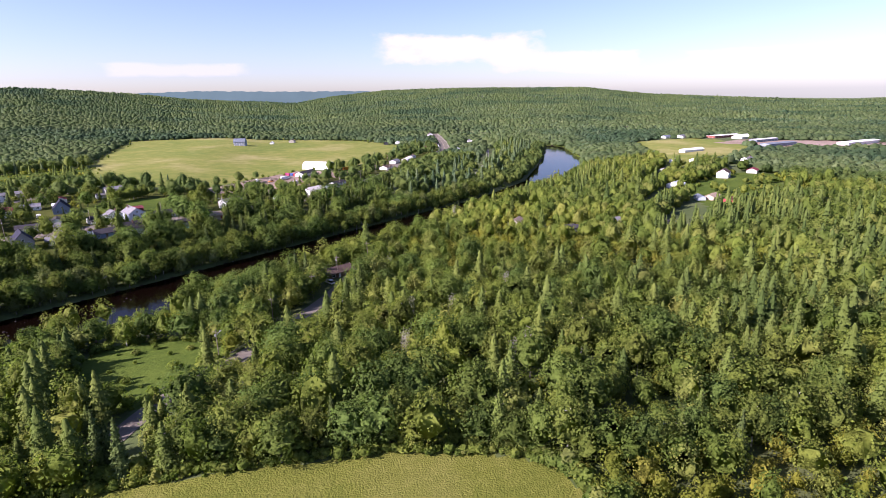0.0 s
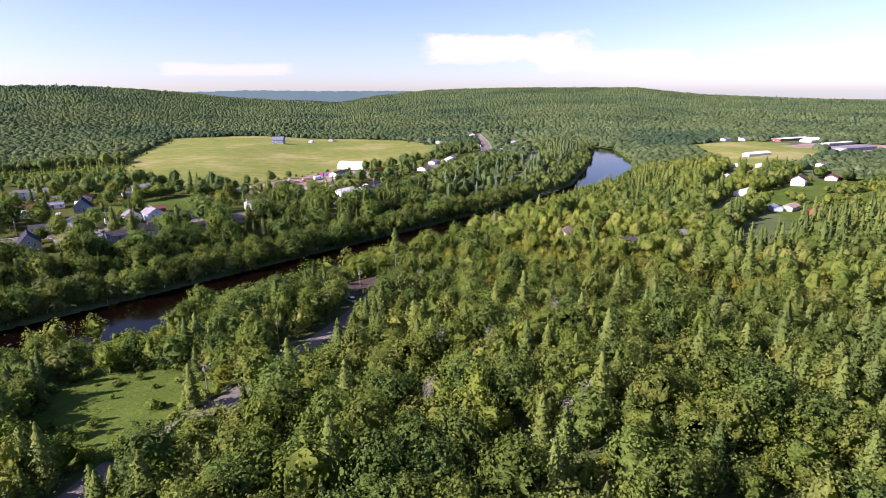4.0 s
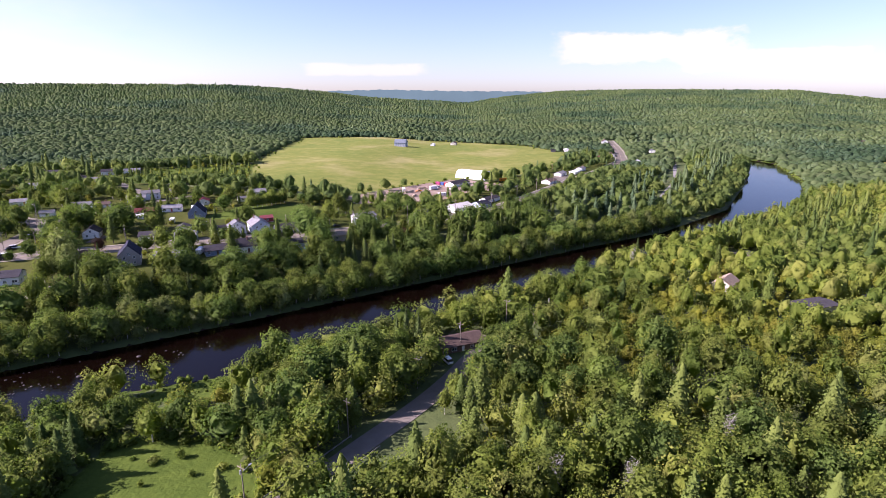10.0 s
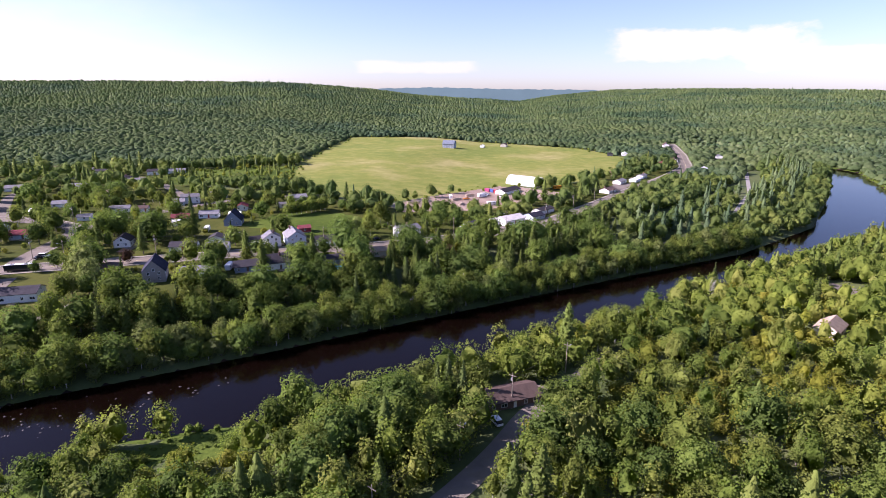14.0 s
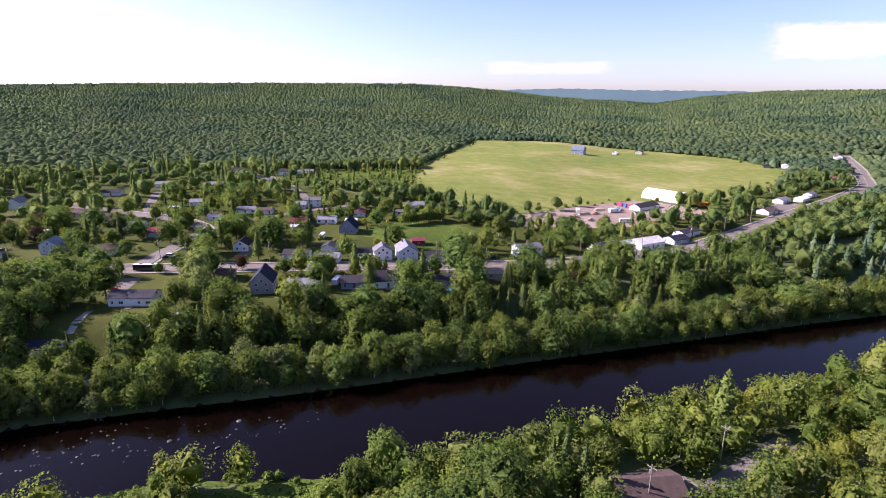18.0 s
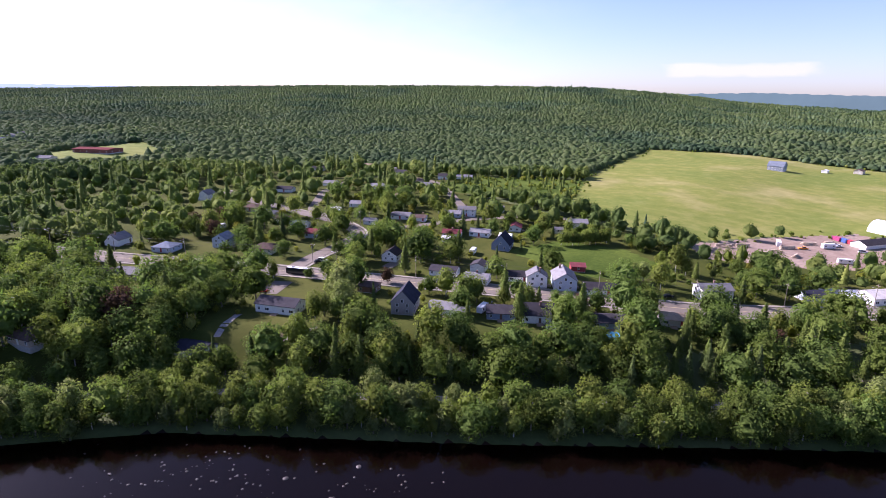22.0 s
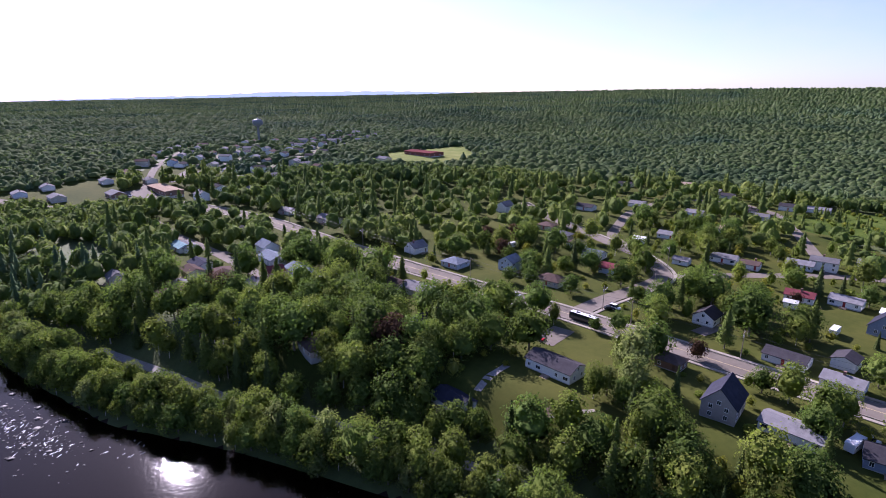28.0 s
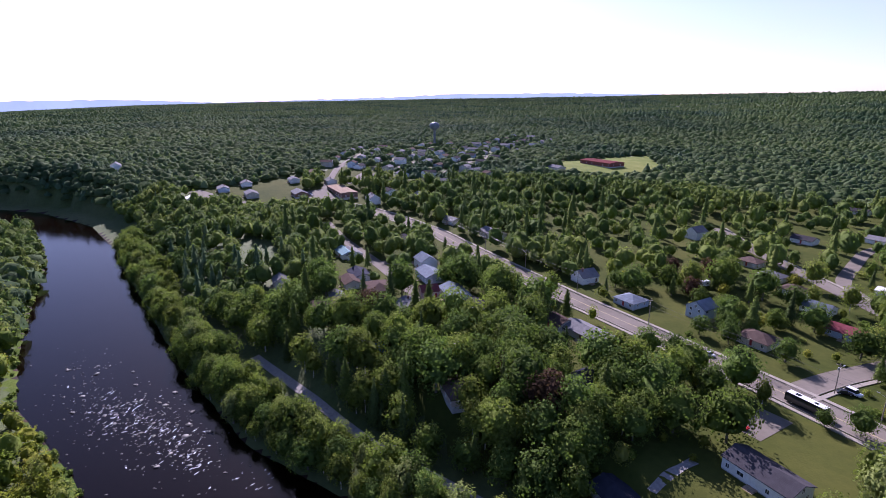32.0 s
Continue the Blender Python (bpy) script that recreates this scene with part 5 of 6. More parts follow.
vehicle(-232.7, 271.1, 20, "white", "van")
vehicle(-217.9, 225.1, 25, "red", "car")
vehicle(-132.4, 265.8, 100, "white", "camper")
vehicle(-133.2, 272.4, 20, "white", "pickup")
vehicle(-108.0, 315.9, 110, "white", "pickup")
vehicle(-131.5, 316.4, 115, "white", "car")
vehicle(-135.1, 311.5, 30, "silver", "car")
vehicle(-90.5, 295.5, 35, "white", "car")
vehicle(-88.8, 298.3, 35, "white", "car")
vehicle(-103.8, 268.8, 30, "silver", "car")
vehicle(-181.2, 331.4, 110, "white", "camper")
vehicle(-226.0, 250.6, 22, "black", "bus")
vehicle(-331.1, 275.3, 100, "white", "camper")
vehicle(-262.0, 240.3, 26, "silver", "car")
vehicle(-233.1, 268.6, 60, "black", "car")
vehicle(-365.7, 128.4, 20, "blue", "car")
vehicle(-361.0, 131.8, 20, "white", "car")
vehicle(-336.5, 140.3, 60, "white", "car")
vehicle(-271.1, 115.4, 30, "white", "van")
vehicle(-271.0, 121.9, 20, "blue", "camper")
vehicle(-285.7, 93.2, 20, "white", "car")
vehicle(-24.9, 393.6, 40, "white", "camper")
vehicle(-29.4, 495.4, 40, "white", "truck")
vehicle(-25.0, 503.5, 60, "white", "pickup")
vehicle(-12.2, 496.0, 30, "white", "van")
vehicle(-20.2, 462.6, 20, "white", "camper")
vehicle(-17.5, 467.4, 70, "white", "pickup")
vehicle(-54.5, 481.5, 100, "white", "truck")
vehicle(-31.9, 439.8, 40, "white", "car")
vehicle(-41.5, 483.2, 30, "orange", "pickup")
vehicle(35.7, 540.4, 30, "orange", "truck")
vehicle(44.1, 515.7, 30, "white", "van")
vehicle(-64.0, 348.1, 40, "black", "car")
vehicle(-80.6, 336.9, 40, "black", "car")
vehicle(-5.9, 172.7, 120, "white", "van")
vehicle(-561.0, 51.4, 30, "white", "car")
vehicle(-641.1, 117.2, 20, "white", "car")

# ---- the builders' yard ----
FABRIC = painted("white_fabric", (0.80, 0.80, 0.79), 0.6, 0.04)


def storage_dome(x, y, heading, L, W, H):
    root = new("storage_dome")
    root.location, root.rotation_euler = (x, y, gz(x, y)), (0, 0, radians(heading))
    n = 14
    arc = [(W / 2 * math.cos(math.pi * k / n), H * math.sin(math.pi * k / n) ** 0.85 if 0 < k < n else 0.0) for k in range(n + 1)]
    bays = 9
    for q in range(bays):
        y0, y1 = -L / 2 + L * q / bays, -L / 2 + L * (q + 1) / bays
        bm = bmesh.new()
        outer = [[bm.verts.new((p, yy, max(0.0, z) - (0.10 if yy in (y0, y1) else 0.0))) for p, z in arc] for yy in (y0, (y0 + y1) / 2, y1)]
        for a, c in zip(outer, outer[1:]):
            for k in range(n):
                bm.faces.new((a[k], a[k + 1], c[k + 1], c[k]))
        me = finish(bm, "fabric_panel", FABRIC, True)
        part("fabric_panel", me, None, root)
    for s in (-1, 1):
        bm = bmesh.new()
        prism(bm, [(p, max(0.0, z)) for p, z in arc], s * L / 2 - 0.1, s * L / 2 + 0.1)
        part("end_wall", bm, FABRIC, root)
        # a dark slab on the closed wall stands for the doorway's inner shade
        bm = bmesh.new()
        box(bm, -2.4, 2.4, s * (L / 2 + 0.1) - 0.05, s * (L / 2 + 0.1) + 0.05, 0, 4.6)
        part("door", bm, PANE, root, "dark slab standing for the shade of an open doorway")
    HOUSE_SPOTS.append((x, y, 22))
    return tagged(root, "large white arched fabric storage building at the field's edge", "storage building")


storage_dome(8, 562, 58, 34, 17, 8.0)
BOXES = {k: painted("container_" + k, c, 0.55, 0.12) for k, c in {"red": (0.42, 0.05, 0.07), "blue": (0.07, 0.13, 0.33), "plum": (0.30, 0.05, 0.12)}.items()}


def container(x, y, heading, colour):
    root = new("shipping_container")
    root.location, root.rotation_euler = (x, y, gz(x, y) + 0.05), (0, 0, radians(heading))
    bm = bmesh.new()
    pts = []
    for k in range(20):
        pts += [(-3.03 + 6.06 * k / 20, 1.16), (-3.03 + 6.06 * (k + 0.5) / 20, 1.22)]
    prism(bm, [(p, q) for p, q in pts] + [(-p, -q) for p, q in pts], 0.1, 2.5)
    bmesh.ops.rotate(bm, verts=bm.verts, cent=(0, 0, 0), matrix=Matrix(((1, 0, 0), (0, 0, 1), (0, 1, 0))))
    part("body", bm, BOXES[colour], root)
    bm = bmesh.new()
    for sx in (-1, 1):
        for sy in (-1, 1):
            box(bm, sx * 3.0 - 0.08, sx * 3.0 + 0.08, sy * 1.2 - 0.08, sy * 1.2 + 0.08, 0.0, 2.6)
    part("corner_posts", bm, BOXES[colour], root)
    return tagged(root, "%s steel shipping container on the dirt yard" % colour, "container", "containers in the yard")


for k, c in enumerate(("plum", "blue", "red", "red")):
    container(-26 + 3.4 * k, 522 - 2.6 * k, 130, c)
LUMBER = mottled("lumber", [(0.3, (0.34, 0.26, 0.18)), (0.7, (0.52, 0.43, 0.32))], 1.0)


def lumber_pile(x, y, heading, L, rows):
    root = new("lumber_pile")
    root.location, root.rotation_euler = (x, y, gz(x, y)), (0, 0, radians(heading))
    for k in range(rows):
        for j in range(rows - k):
            bm = bmesh.new()
            o = pick.uniform(-0.6, 0.6)
            box(bm, -L / 2 + o, L / 2 + o, -0.55 + (j - (rows - k) / 2) * 1.2, 0.5 + (j - (rows - k) / 2) * 1.2, k * 0.62, k * 0.62 + 0.55)
            part("board_stack", bm, LUMBER, root)
    return tagged(root, "pile of pale stacked boards on bare dirt", "lumber", "lumber piles in the yard")


for lx, ly, la, ll, lr in ((-80, 452, 20, 9, 3), (-72, 462, 35, 8, 3), (-68, 446, -30, 7, 2), (-58, 452, 60, 8, 4), (-62, 436, 10, 6, 2), (-50, 478, 40, 9, 3), (-84, 440, 70, 6, 2),
                           (-40, 498, 30, 8, 3), (-54, 466, 15, 7, 2), (-44, 460, 80, 6, 3), (-30, 512, 50, 7, 2)):
    lumber_pile(lx, ly, la, ll, lr)

# ---- water tower and garden pool ----
root = new("water_tower")
wx, wy = -880, 175
root.location = (wx, wy, gz(wx, wy))
TANK = painted("tank_paint", (0.16, 0.18, 0.20), 0.5, 0.05)
bm = bmesh.new()
prof = [(1.6, 0), (1.4, 21), (2.2, 23), (6.2, 25.5), (7.0, 28), (6.6, 31), (3.8, 33), (0.2, 33.6)]
rings = [[bm.verts.new((r * math.cos(6.2832 * k / 20), r * math.sin(6.2832 * k / 20), z)) for k in range(20)] for r, z in prof]
for a, c in zip(rings, rings[1:]):
    for k in range(20):
        bm.faces.new((a[k], a[(k + 1) % 20], c[(k + 1) % 20], c[k]))
part("tank", finish(bm, "tank", TANK, True), None, root)
bm = cyl((0, 0, 33.4), (0, 0, 36), 0.15, 0.1)
part("mast", bm, METAL, root)
tagged(root, "grey-blue water tower rising over the wooded town", "water tower")
root = new("garden_pool")
px, py = -84, 279
root.location = (px, py, gz(px, py))
bm = bmesh.new()
for k in range(20):
    a, c = 6.28318 * k / 20, 6.28318 * (k + 1) / 20
    q = [bm.verts.new((r * math.cos(t), r * math.sin(t), z)) for r, t, z in ((2.6, a, 0), (2.6, c, 0), (2.6, c, 1.25), (2.6, a, 1.25), (2.4, c, 1.25), (2.4, a, 1.25), (2.4, c, 0.8), (2.4, a, 0.8))]
    for f in ((0, 1, 2, 3), (3, 2, 4, 5), (5, 4, 6, 7)):
        bm.faces.new([q[i] for i in f])
part("pool_wall", bm, painted("pool_blue", (0.10, 0.33, 0.50), 0.4, 0.05), root)
bm = cyl((0, 0, 0.1), (0, 0, 1.05), 2.4, 2.4, 20)
POOLW, nt, b = material("pool_water", 0.05, 0.0, 0.5)
b.inputs["Base Color"].default_value = (0.10, 0.42, 0.62, 1)
part("pool_water", bm, POOLW, root, "clear blue water")
tagged(root, "round blue above-ground pool on a back lawn", "pool")
HOUSE_SPOTS.append((px, py, 6))

# ---- guard rails on the woodland road ----
RAIL = mottled("rail_steel", [(0.3, (0.16, 0.15, 0.14)), (0.7, (0.3, 0.28, 0.26))], 1.0)
for s in (-1, 1):
    root = new("guard_rail")
    line = ROADS[11][0][1:4]
    part("rail", mesh_of("rail", *ribbon(line, s * 4.6 - 0.06, s * 4.6 + 0.06, 0.85, 0.35), RAIL), None, root)
    p = fine_line(line, 3.0)
    d = np.gradient(p, axis=0)
    d /= np.linalg.norm(d, axis=1, keepdims=True)
    bm = bmesh.new()
    box(bm, -0.08, 0.08, -0.08, 0.08, -0.3, 0.85)
    post = finish(bm, "post", RAIL)
    for (qx, qy), (ux, uy) in zip(p, d):
        ox, oy = qx + uy * s * 4.72, qy - ux * s * 4.72
        part("post", post, None, root, at=pose(ox, oy, gz(ox, oy)))
    tagged(root, "dark steel guard rail on posts beside the woodland road", "guard rail")

# ---- stones in the river ----
STONE = mottled("wet_stone", [(0.3, (0.022, 0.017, 0.014)), (0.7, (0.07, 0.058, 0.05))], 0.8, rough=0.6, spec=0.5)
stone_rng = np.random.default_rng(5)


def stone_mesh(r):
    v = BALL3 * np.array([1.0, r.uniform(0.6, 0.9), r.uniform(0.35, 0.55)])
    v = v * (1 + 0.22 * np.sin(v @ r.normal(size=3) * 4 + 1)[:, None] + 0.1 * np.sin(v @ r.normal(size=3) * 9)[:, None])
    return v


STONES = [mesh_of("river_stone", stone_mesh(stone_rng), BALL3_F, STONE, True) for _ in range(6)]
small = [stone_mesh(stone_rng) * 1.0 for _ in range(8)]


def shoal(cx, cy, sx, sy, turn, count, big):
    """A shoal: a few large stones and a spread of small ones, breaking the water."""
    vs, fs, at = [], [], 0
    c, s = math.cos(radians(turn)), math.sin(radians(turn))
    for k in range(count):
        u, w = stone_rng.normal() * sx, stone_rng.normal() * sy
        x, y = cx + u * c - w * s, cy + u * s + w * c
        if float(bank(np.array([x]), np.array([y]))[0][0]) > -1.0:
            continue
        if k < big:
            ob = new("river_stone", STONES[k % 6])
            q = stone_rng.uniform(0.5, 1.1)
            ob.location, ob.scale, ob.rotation_euler = (x, y, 0.02), (q, q, q * 0.8), (0, 0, stone_rng.uniform(0, 6.3))
            tagged(ob, "grey wet boulder breaking the river's surface", "stone", "stones in the river")
            continue
        q = stone_rng.uniform(0.12, 0.5)
        a = stone_rng.uniform(0, 6.3)
        m = np.array([(math.cos(a), math.sin(a), 0), (-math.sin(a), math.cos(a), 0), (0, 0, 1)])
        v = BALL * np.array([1, 0.75, 0.45]) @ m * q + np.array([x, y, 0.02])
        vs.append(v)
        fs.append(BALL_F + at)
        at += len(v)
    if vs:
        tagged(new("shoal_stones", mesh_of("shoal_stones", np.concatenate(vs), np.concatenate(fs), STONE, True)), "scattered small wet stones in the shallows", "stones", kind="stuff")


shoal(-256, 40, 17, 9, 55, 420, 18)
shoal(-236, 62, 12, 6, 50, 160, 10)
shoal(-145, 155, 15, 6, 36, 90, 2)
shoal(-108, 180, 8, 4, 36, 24, 2)
shoal(-290, 8, 12, 6, 30, 70, 6)
shoal(172, 392, 6, 3, 40, 40, 3)
# white water over the stones
FOAM = mottled("white_water", [(0.3, (0.45, 0.46, 0.48)), (0.7, (0.8, 0.8, 0.8))], 1.5, rough=0.5)
fv, ff = [], []
for cx, cy, sx, sy, turn, count in ((-258, 36, 15, 5, 55, 120), (-244, 56, 12, 3, 52, 60), (-232, 66, 9, 2.5, 48, 30), (-222, 88, 5, 3, 40, 16)):
    c, s = math.cos(radians(turn)), math.sin(radians(turn))
    for k in range(count):
        u, w = stone_rng.normal() * sx, stone_rng.normal() * sy
        x, y = cx + u * c - w * s, cy + u * s + w * c
        if float(bank(np.array([x]), np.array([y]))[0][0]) > -2.0:
            continue
        l, q, a = stone_rng.uniform(0.2, 1.1), stone_rng.uniform(0.05, 0.2), radians(turn - 80 + stone_rng.normal() * 25)
        ca, sa = math.cos(a), math.sin(a)
        k0 = len(fv)
        for px, py, pz in ((-l, 0, 0.01), (-l * 0.2, -q, 0.02), (l, -q * 0.2, 0.01), (l * 0.3, q, 0.05)):
            fv.append((x + px * ca - py * sa, y + px * sa + py * ca, pz + 0.01))
        ff.append((k0, k0 + 1, k0 + 2, k0 + 3))
tagged(new("white_water", mesh_of("white_water", fv, ff, FOAM, True)), "flecks of white water over the river's shallows", "rapids", kind="stuff")

# ---- a garden bed and a path on the back lawn ----
def ground_patch(name, x, y, L, W, heading, mat, lift, label, cat):
    c, s = math.cos(radians(heading)), math.sin(radians(heading))
    u, w = np.meshgrid(np.linspace(-L / 2, L / 2, 7), np.linspace(-W / 2, W / 2, 4))
    px, py = x + u * c - w * s, y + u * s + w * c
    px, py = px + 0.15 * np.sin(py * 2.1), py + 0.15 * np.sin(px * 1.7)
    v = np.stack([px, py, ground(px, py) + lift], -1)
    return tagged(new(name, mesh_of(name, v, grid_faces(4, 7), mat)), label, cat, kind="structure")


SOIL = mottled("turned_soil", [(0.3, (0.06, 0.042, 0.028)), (0.7, (0.15, 0.11, 0.075))], 1.2, bump=(2.0, 0.6, 0.15))
ground_patch("garden_bed", -178.2, 201.3, 7.0, 3.6, 70, SOIL, 0.08, "turned brown soil of a garden bed", "garden bed")
ground_patch("path", -173.5, 209.0, 13.0, 1.3, 65, PAVING, 0.09, "pale paved path across the lawn", "path")
ground_patch("path", -200.0, 197.0, 16.0, 2.6, 118, GRAVEL, 0.09, "worn gravel drive beside the bungalow", "path")


DOME = ((0.93, 0.50), (0.74, 1.0), (0.30, 1.15))
SPIRE = ((0.74, 0.42), (0.48, 0.80), (0.10, 1.1))


def kit(kind, r, fine):
    """One tree of a kind for joined woods. fine: 2 near, 1 middle, 0 far."""
    n = {2: 420, 1: 100}.get(fine, 0)
    s = {2: 0.25, 1: 0.40}.get(fine, 0)
    k = {2: 14, 1: 9}.get(fine, 0)
    sizes = {"broad": (8.5, 12, 8.0, 10.8), "slim": (9.5, 13, 6.4, 8.4), "young": (4.8, 7.0, 4.4, 6.2), "bush": (2.5, 4.5, 3.5, 6),
             "pine": (11, 15.5, 7.5, 10.0), "spruce": (9, 12.5, 5.4, 7.2)}[kind]
    h, w = r.uniform(*sizes[:2]), r.uniform(*sizes[2:])
    if fine < 1:
        rings = SPIRE if kind in ("pine", "spruce") else DOME
        v, f, nr = crown_far(r, h * r.uniform(0.6, 0.9), w * 1.3, rings[::2] if fine == -2 else rings, 5 if fine == -2 else 6, 0.2 if kind == "spruce" else 0.3)
        if fine == 0:
            up, wide = (np.array(q) for q in zip(*rings))
            z = r.uniform(0.3, 0.98, 9)
            q = w * 0.62 * np.interp(z, up[::-1], wide[::-1]) * np.where(z > 0.93, 0.5, 1.0)
            a = r.uniform(0, 6.283, 9)
            way = unit(np.stack([np.cos(a), np.sin(a), 0.2 + z], 1))
            cv, cf, cn = cards(np.stack([q * np.cos(a), q * np.sin(a), z * h * 0.75], 1), way, w * 0.14, r)
            v, f, nr = join([(v, f, nr), (cv, np.concatenate([cf[:, [0, 1, 2]], cf[:, [0, 2, 3]]]), cn)])
        return v, f, nr
    if kind == "pine":
        return crown_cone(r, h, w, int(n * 1.2), s, 0.12, 0.5, 0.55, fine)
    if kind == "spruce":
        return crown_cone(r, h, w, n, s * 0.9, 0.04, 0.25, 0.85, fine)
    if kind in ("young", "bush"):
        return crown_broad(r, h, w, int(n * 0.7), s * 0.85, 0.02, k - 4, fine, 0.08)
    return crown_broad(r, h, w, n, s, 0.06, k, fine, 0.18 if kind == "slim" else 0.1)


def variants(fine, count):
    return {k: [kit(k, rng, fine) for _ in range(count)] for k in ("broad", "slim", "young", "bush", "pine", "spruce")}


KITS = {2: variants(2, 7), 1: variants(1, 7), **{k: variants(k, 8) for k in (0, -1, -2)}}


def scatter(spacing, x0, x1, y0, y1, jitter=0.45):
    xs, ys = np.arange(x0, x1, spacing), np.arange(y0, y1, spacing)
    gx, gy = np.meshgrid(xs, ys)
    gx = gx + rng.uniform(-jitter, jitter, gx.shape) * spacing
    gy = gy + rng.uniform(-jitter, jitter, gy.shape) * spacing
    return gx.ravel(), gy.ravel()


def plant(name, x, y, kinds, fine, label, sizes=(0.8, 1.2), leaf=None, needle=None):
    """Joins trees at the places into one sheet of foliage for broad-leaved and one for needle trees."""
    bins = {k: ([], [], [], [], [0]) for k in ("leaf", "needle", "young")}
    hue = rng.uniform(0, 1, len(x))
    zs = ground(x, y) - 0.2
    turn, size, tall = rng.uniform(0, 6.283, len(x)), rng.uniform(*sizes, len(x)), rng.uniform(0.85, 1.15, len(x))
    for k, kind in enumerate(kinds):
        v, f, nr = KITS[fine][kind][k % len(KITS[fine][kind])]
        c, q = math.cos(turn[k]), math.sin(turn[k])
        spin = np.array([(c, q, 0), (-q, c, 0), (0, 0, 1)])
        slot = bins["needle" if kind in ("pine", "spruce") else "young" if kind == "young" and leaf is None else "leaf"]
        slot[0].append((v @ spin) * np.array([size[k], size[k], size[k] * tall[k]]) + np.array([x[k], y[k], zs[k]]))
        slot[1].append(f + slot[4][0])
        slot[2].append(nr @ spin)
        slot[3].append(np.full(len(v), hue[k]))
        slot[4][0] += len(v)
    for key, mat, word in (("leaf", leaf or LEAF_MIX, "broadleaf"), ("needle", needle or LEAF_DARK, "conifer"), ("young", LEAF_YOUNG, "sapling")):
        vs, fs, ns, hs, _ = bins[key]
        if vs:
            ob = new(word + "_" + name, mesh_of(name, np.concatenate(vs), np.concatenate(fs), mat, True, None, np.concatenate(ns)))
            at = ob.data.attributes.new("tree_hue", "FLOAT", "POINT")
            at.data.foreach_set("value", np.concatenate(hs).astype(np.float32))
            tagged(ob, label.format({"leaf": "broad-leaved", "needle": "conifer", "young": "young yellow-green"}[key]), "woodland", kind="stuff")


# stands of one sort: a young yellow-green growth, a row of tall pines behind it, dark pines by the meadow
STANDS = [([(80, 140), (108, 200), (182, 172), (250, 158), (191, 108), (129, 104)], ("young", "young", "slim", "young")),
          ([(20, 120), (14, 150), (28, 215), (90, 225), (95, 130)], ("young", "young", "slim", "young", "bush")),
          ([(160, 180), (222, 250), (318, 222), (252, 160)], ("pine", "pine", "spruce", "broad")),
          ([(-100, 88), (-70, 72), (-48, 60), (-40, 42), (-60, 42), (-90, 40)], ("pine", "pine", "slim", "spruce")),
          ([(-128, 146), (-104, 147), (-78, 148), (-60, 156), (-58, 140), (-78, 124), (-124, 132)], ("bush", "young", "bush"))]


def stand(x, y):
    """Which kinds grow where: slow drifts between stands."""
    return np.sin(x * 0.021 + 0.9 * np.sin(y * 0.017)) + np.sin(y * 0.024 + 1.7 + np.sin(x * 0.013))


def choose(x, y, table):
    s = stand(x, y) + rng.normal(size=len(x)) * 0.7
    out = []
    for v in s:
        w = table[0] if v < -0.5 else table[1] if v < 0.7 else table[2]
        out.append(w[rng.integers(len(w))])
    for poly, kinds in STANDS:
        for k in np.flatnonzero(inside(poly, x, y)):
            if rng.uniform() < 0.85:
                out[k] = kinds[rng.integers(len(kinds))]
    return out


def clear(x, y, margin=3.0, lawns=True):
    """Where trees may stand: dry land off the meadows, lawns, roads and houses."""
    d, side = bank(x, y)
    ok = d > margin
    for poly in (*MEADOWS, *(LAWNS if lawns else OPEN), *WEEDY, *DIRTS):
        ok &= ~inside(poly, x, y)
    for line, half in ROADS:
        ok &= along(line, x, y)[0] > half + (1.8 if half < 2 else 5.5 if half > 5 else 2.2)
    for glade in ([(-58, 68), (-47, 82), (-39, 90)], [(-24, 112), (-14, 124), (-6, 134)]):
        ok &= along(glade, x, y)[0] > 6.5
    for hx, hy, hr in (*HOUSE_SPOTS, *TREE_SPOTS):
        ok &= np.hypot(x - hx, y - hy) > hr
    return ok, d, side


def headed(x, y, lo, hi):
    """Whether places lie between two headings to the left of +y, as seen from the flight."""
    a = (np.degrees(np.arctan2(-(x + 30), y + 60)) - lo) % 360
    return a < (hi - lo)


# trees that stand out
tree("maple", -43.4, 149.8, 16.9, "on the wooded bank")
tree("poplar", -48.4, 144.6, 14.3, "on the wooded bank")
tree("maple", -38.7, 159.7, 14.3, "on the wooded bank")
tree("maple", -32.6, 168.3, 16.9, "on the wooded bank")
tree("pine", -30.5, 138.6, 12, "on the wooded bank")
tree("birch", -33.0, 132.4, 11.7, "on the wooded bank")
tree("spruce", -20.8, 185.8, 16, "beside the brown house")
tree("spruce", -16.1, 182.1, 15, "beside the brown house")
tree("spruce", -23.8, 183.9, 14, "beside the brown house")
tree("poplar", -12.3, 190.4, 12, "beside the brown house")
tree("cedar", -14.1, 164.3, 9, "beside the brown house")
tree("cedar", -22.4, 153.3, 8, "beside the brown house")
tree("cedar", -23.7, 145.5, 7, "beside the brown house")
tree("birch", 1.4, 207.5, 13, "on the wooded bank")
tree("birch", 6.2, 205.7, 11.7, "on the wooded bank")
tree("pine", 17.4, 221.5, 20, "on the wooded bank")
tree("poplar", 36.3, 233.4, 15.6, "on the wooded bank")
tree("birch", 28.6, 223.4, 13, "on the wooded bank")
tree("pine", 4.5, 137.0, 18, "beside the woodland road")
tree("pine", 1.4, 130.1, 16, "beside the woodland road")
tree("birch", 12.0, 142.4, 12, "beside the woodland road")
tree("birch", -5.5, 140.8, 8, "beside the woodland road")
tree("maple", -110.2, 131.8, 11.7, "on the wooded bank")
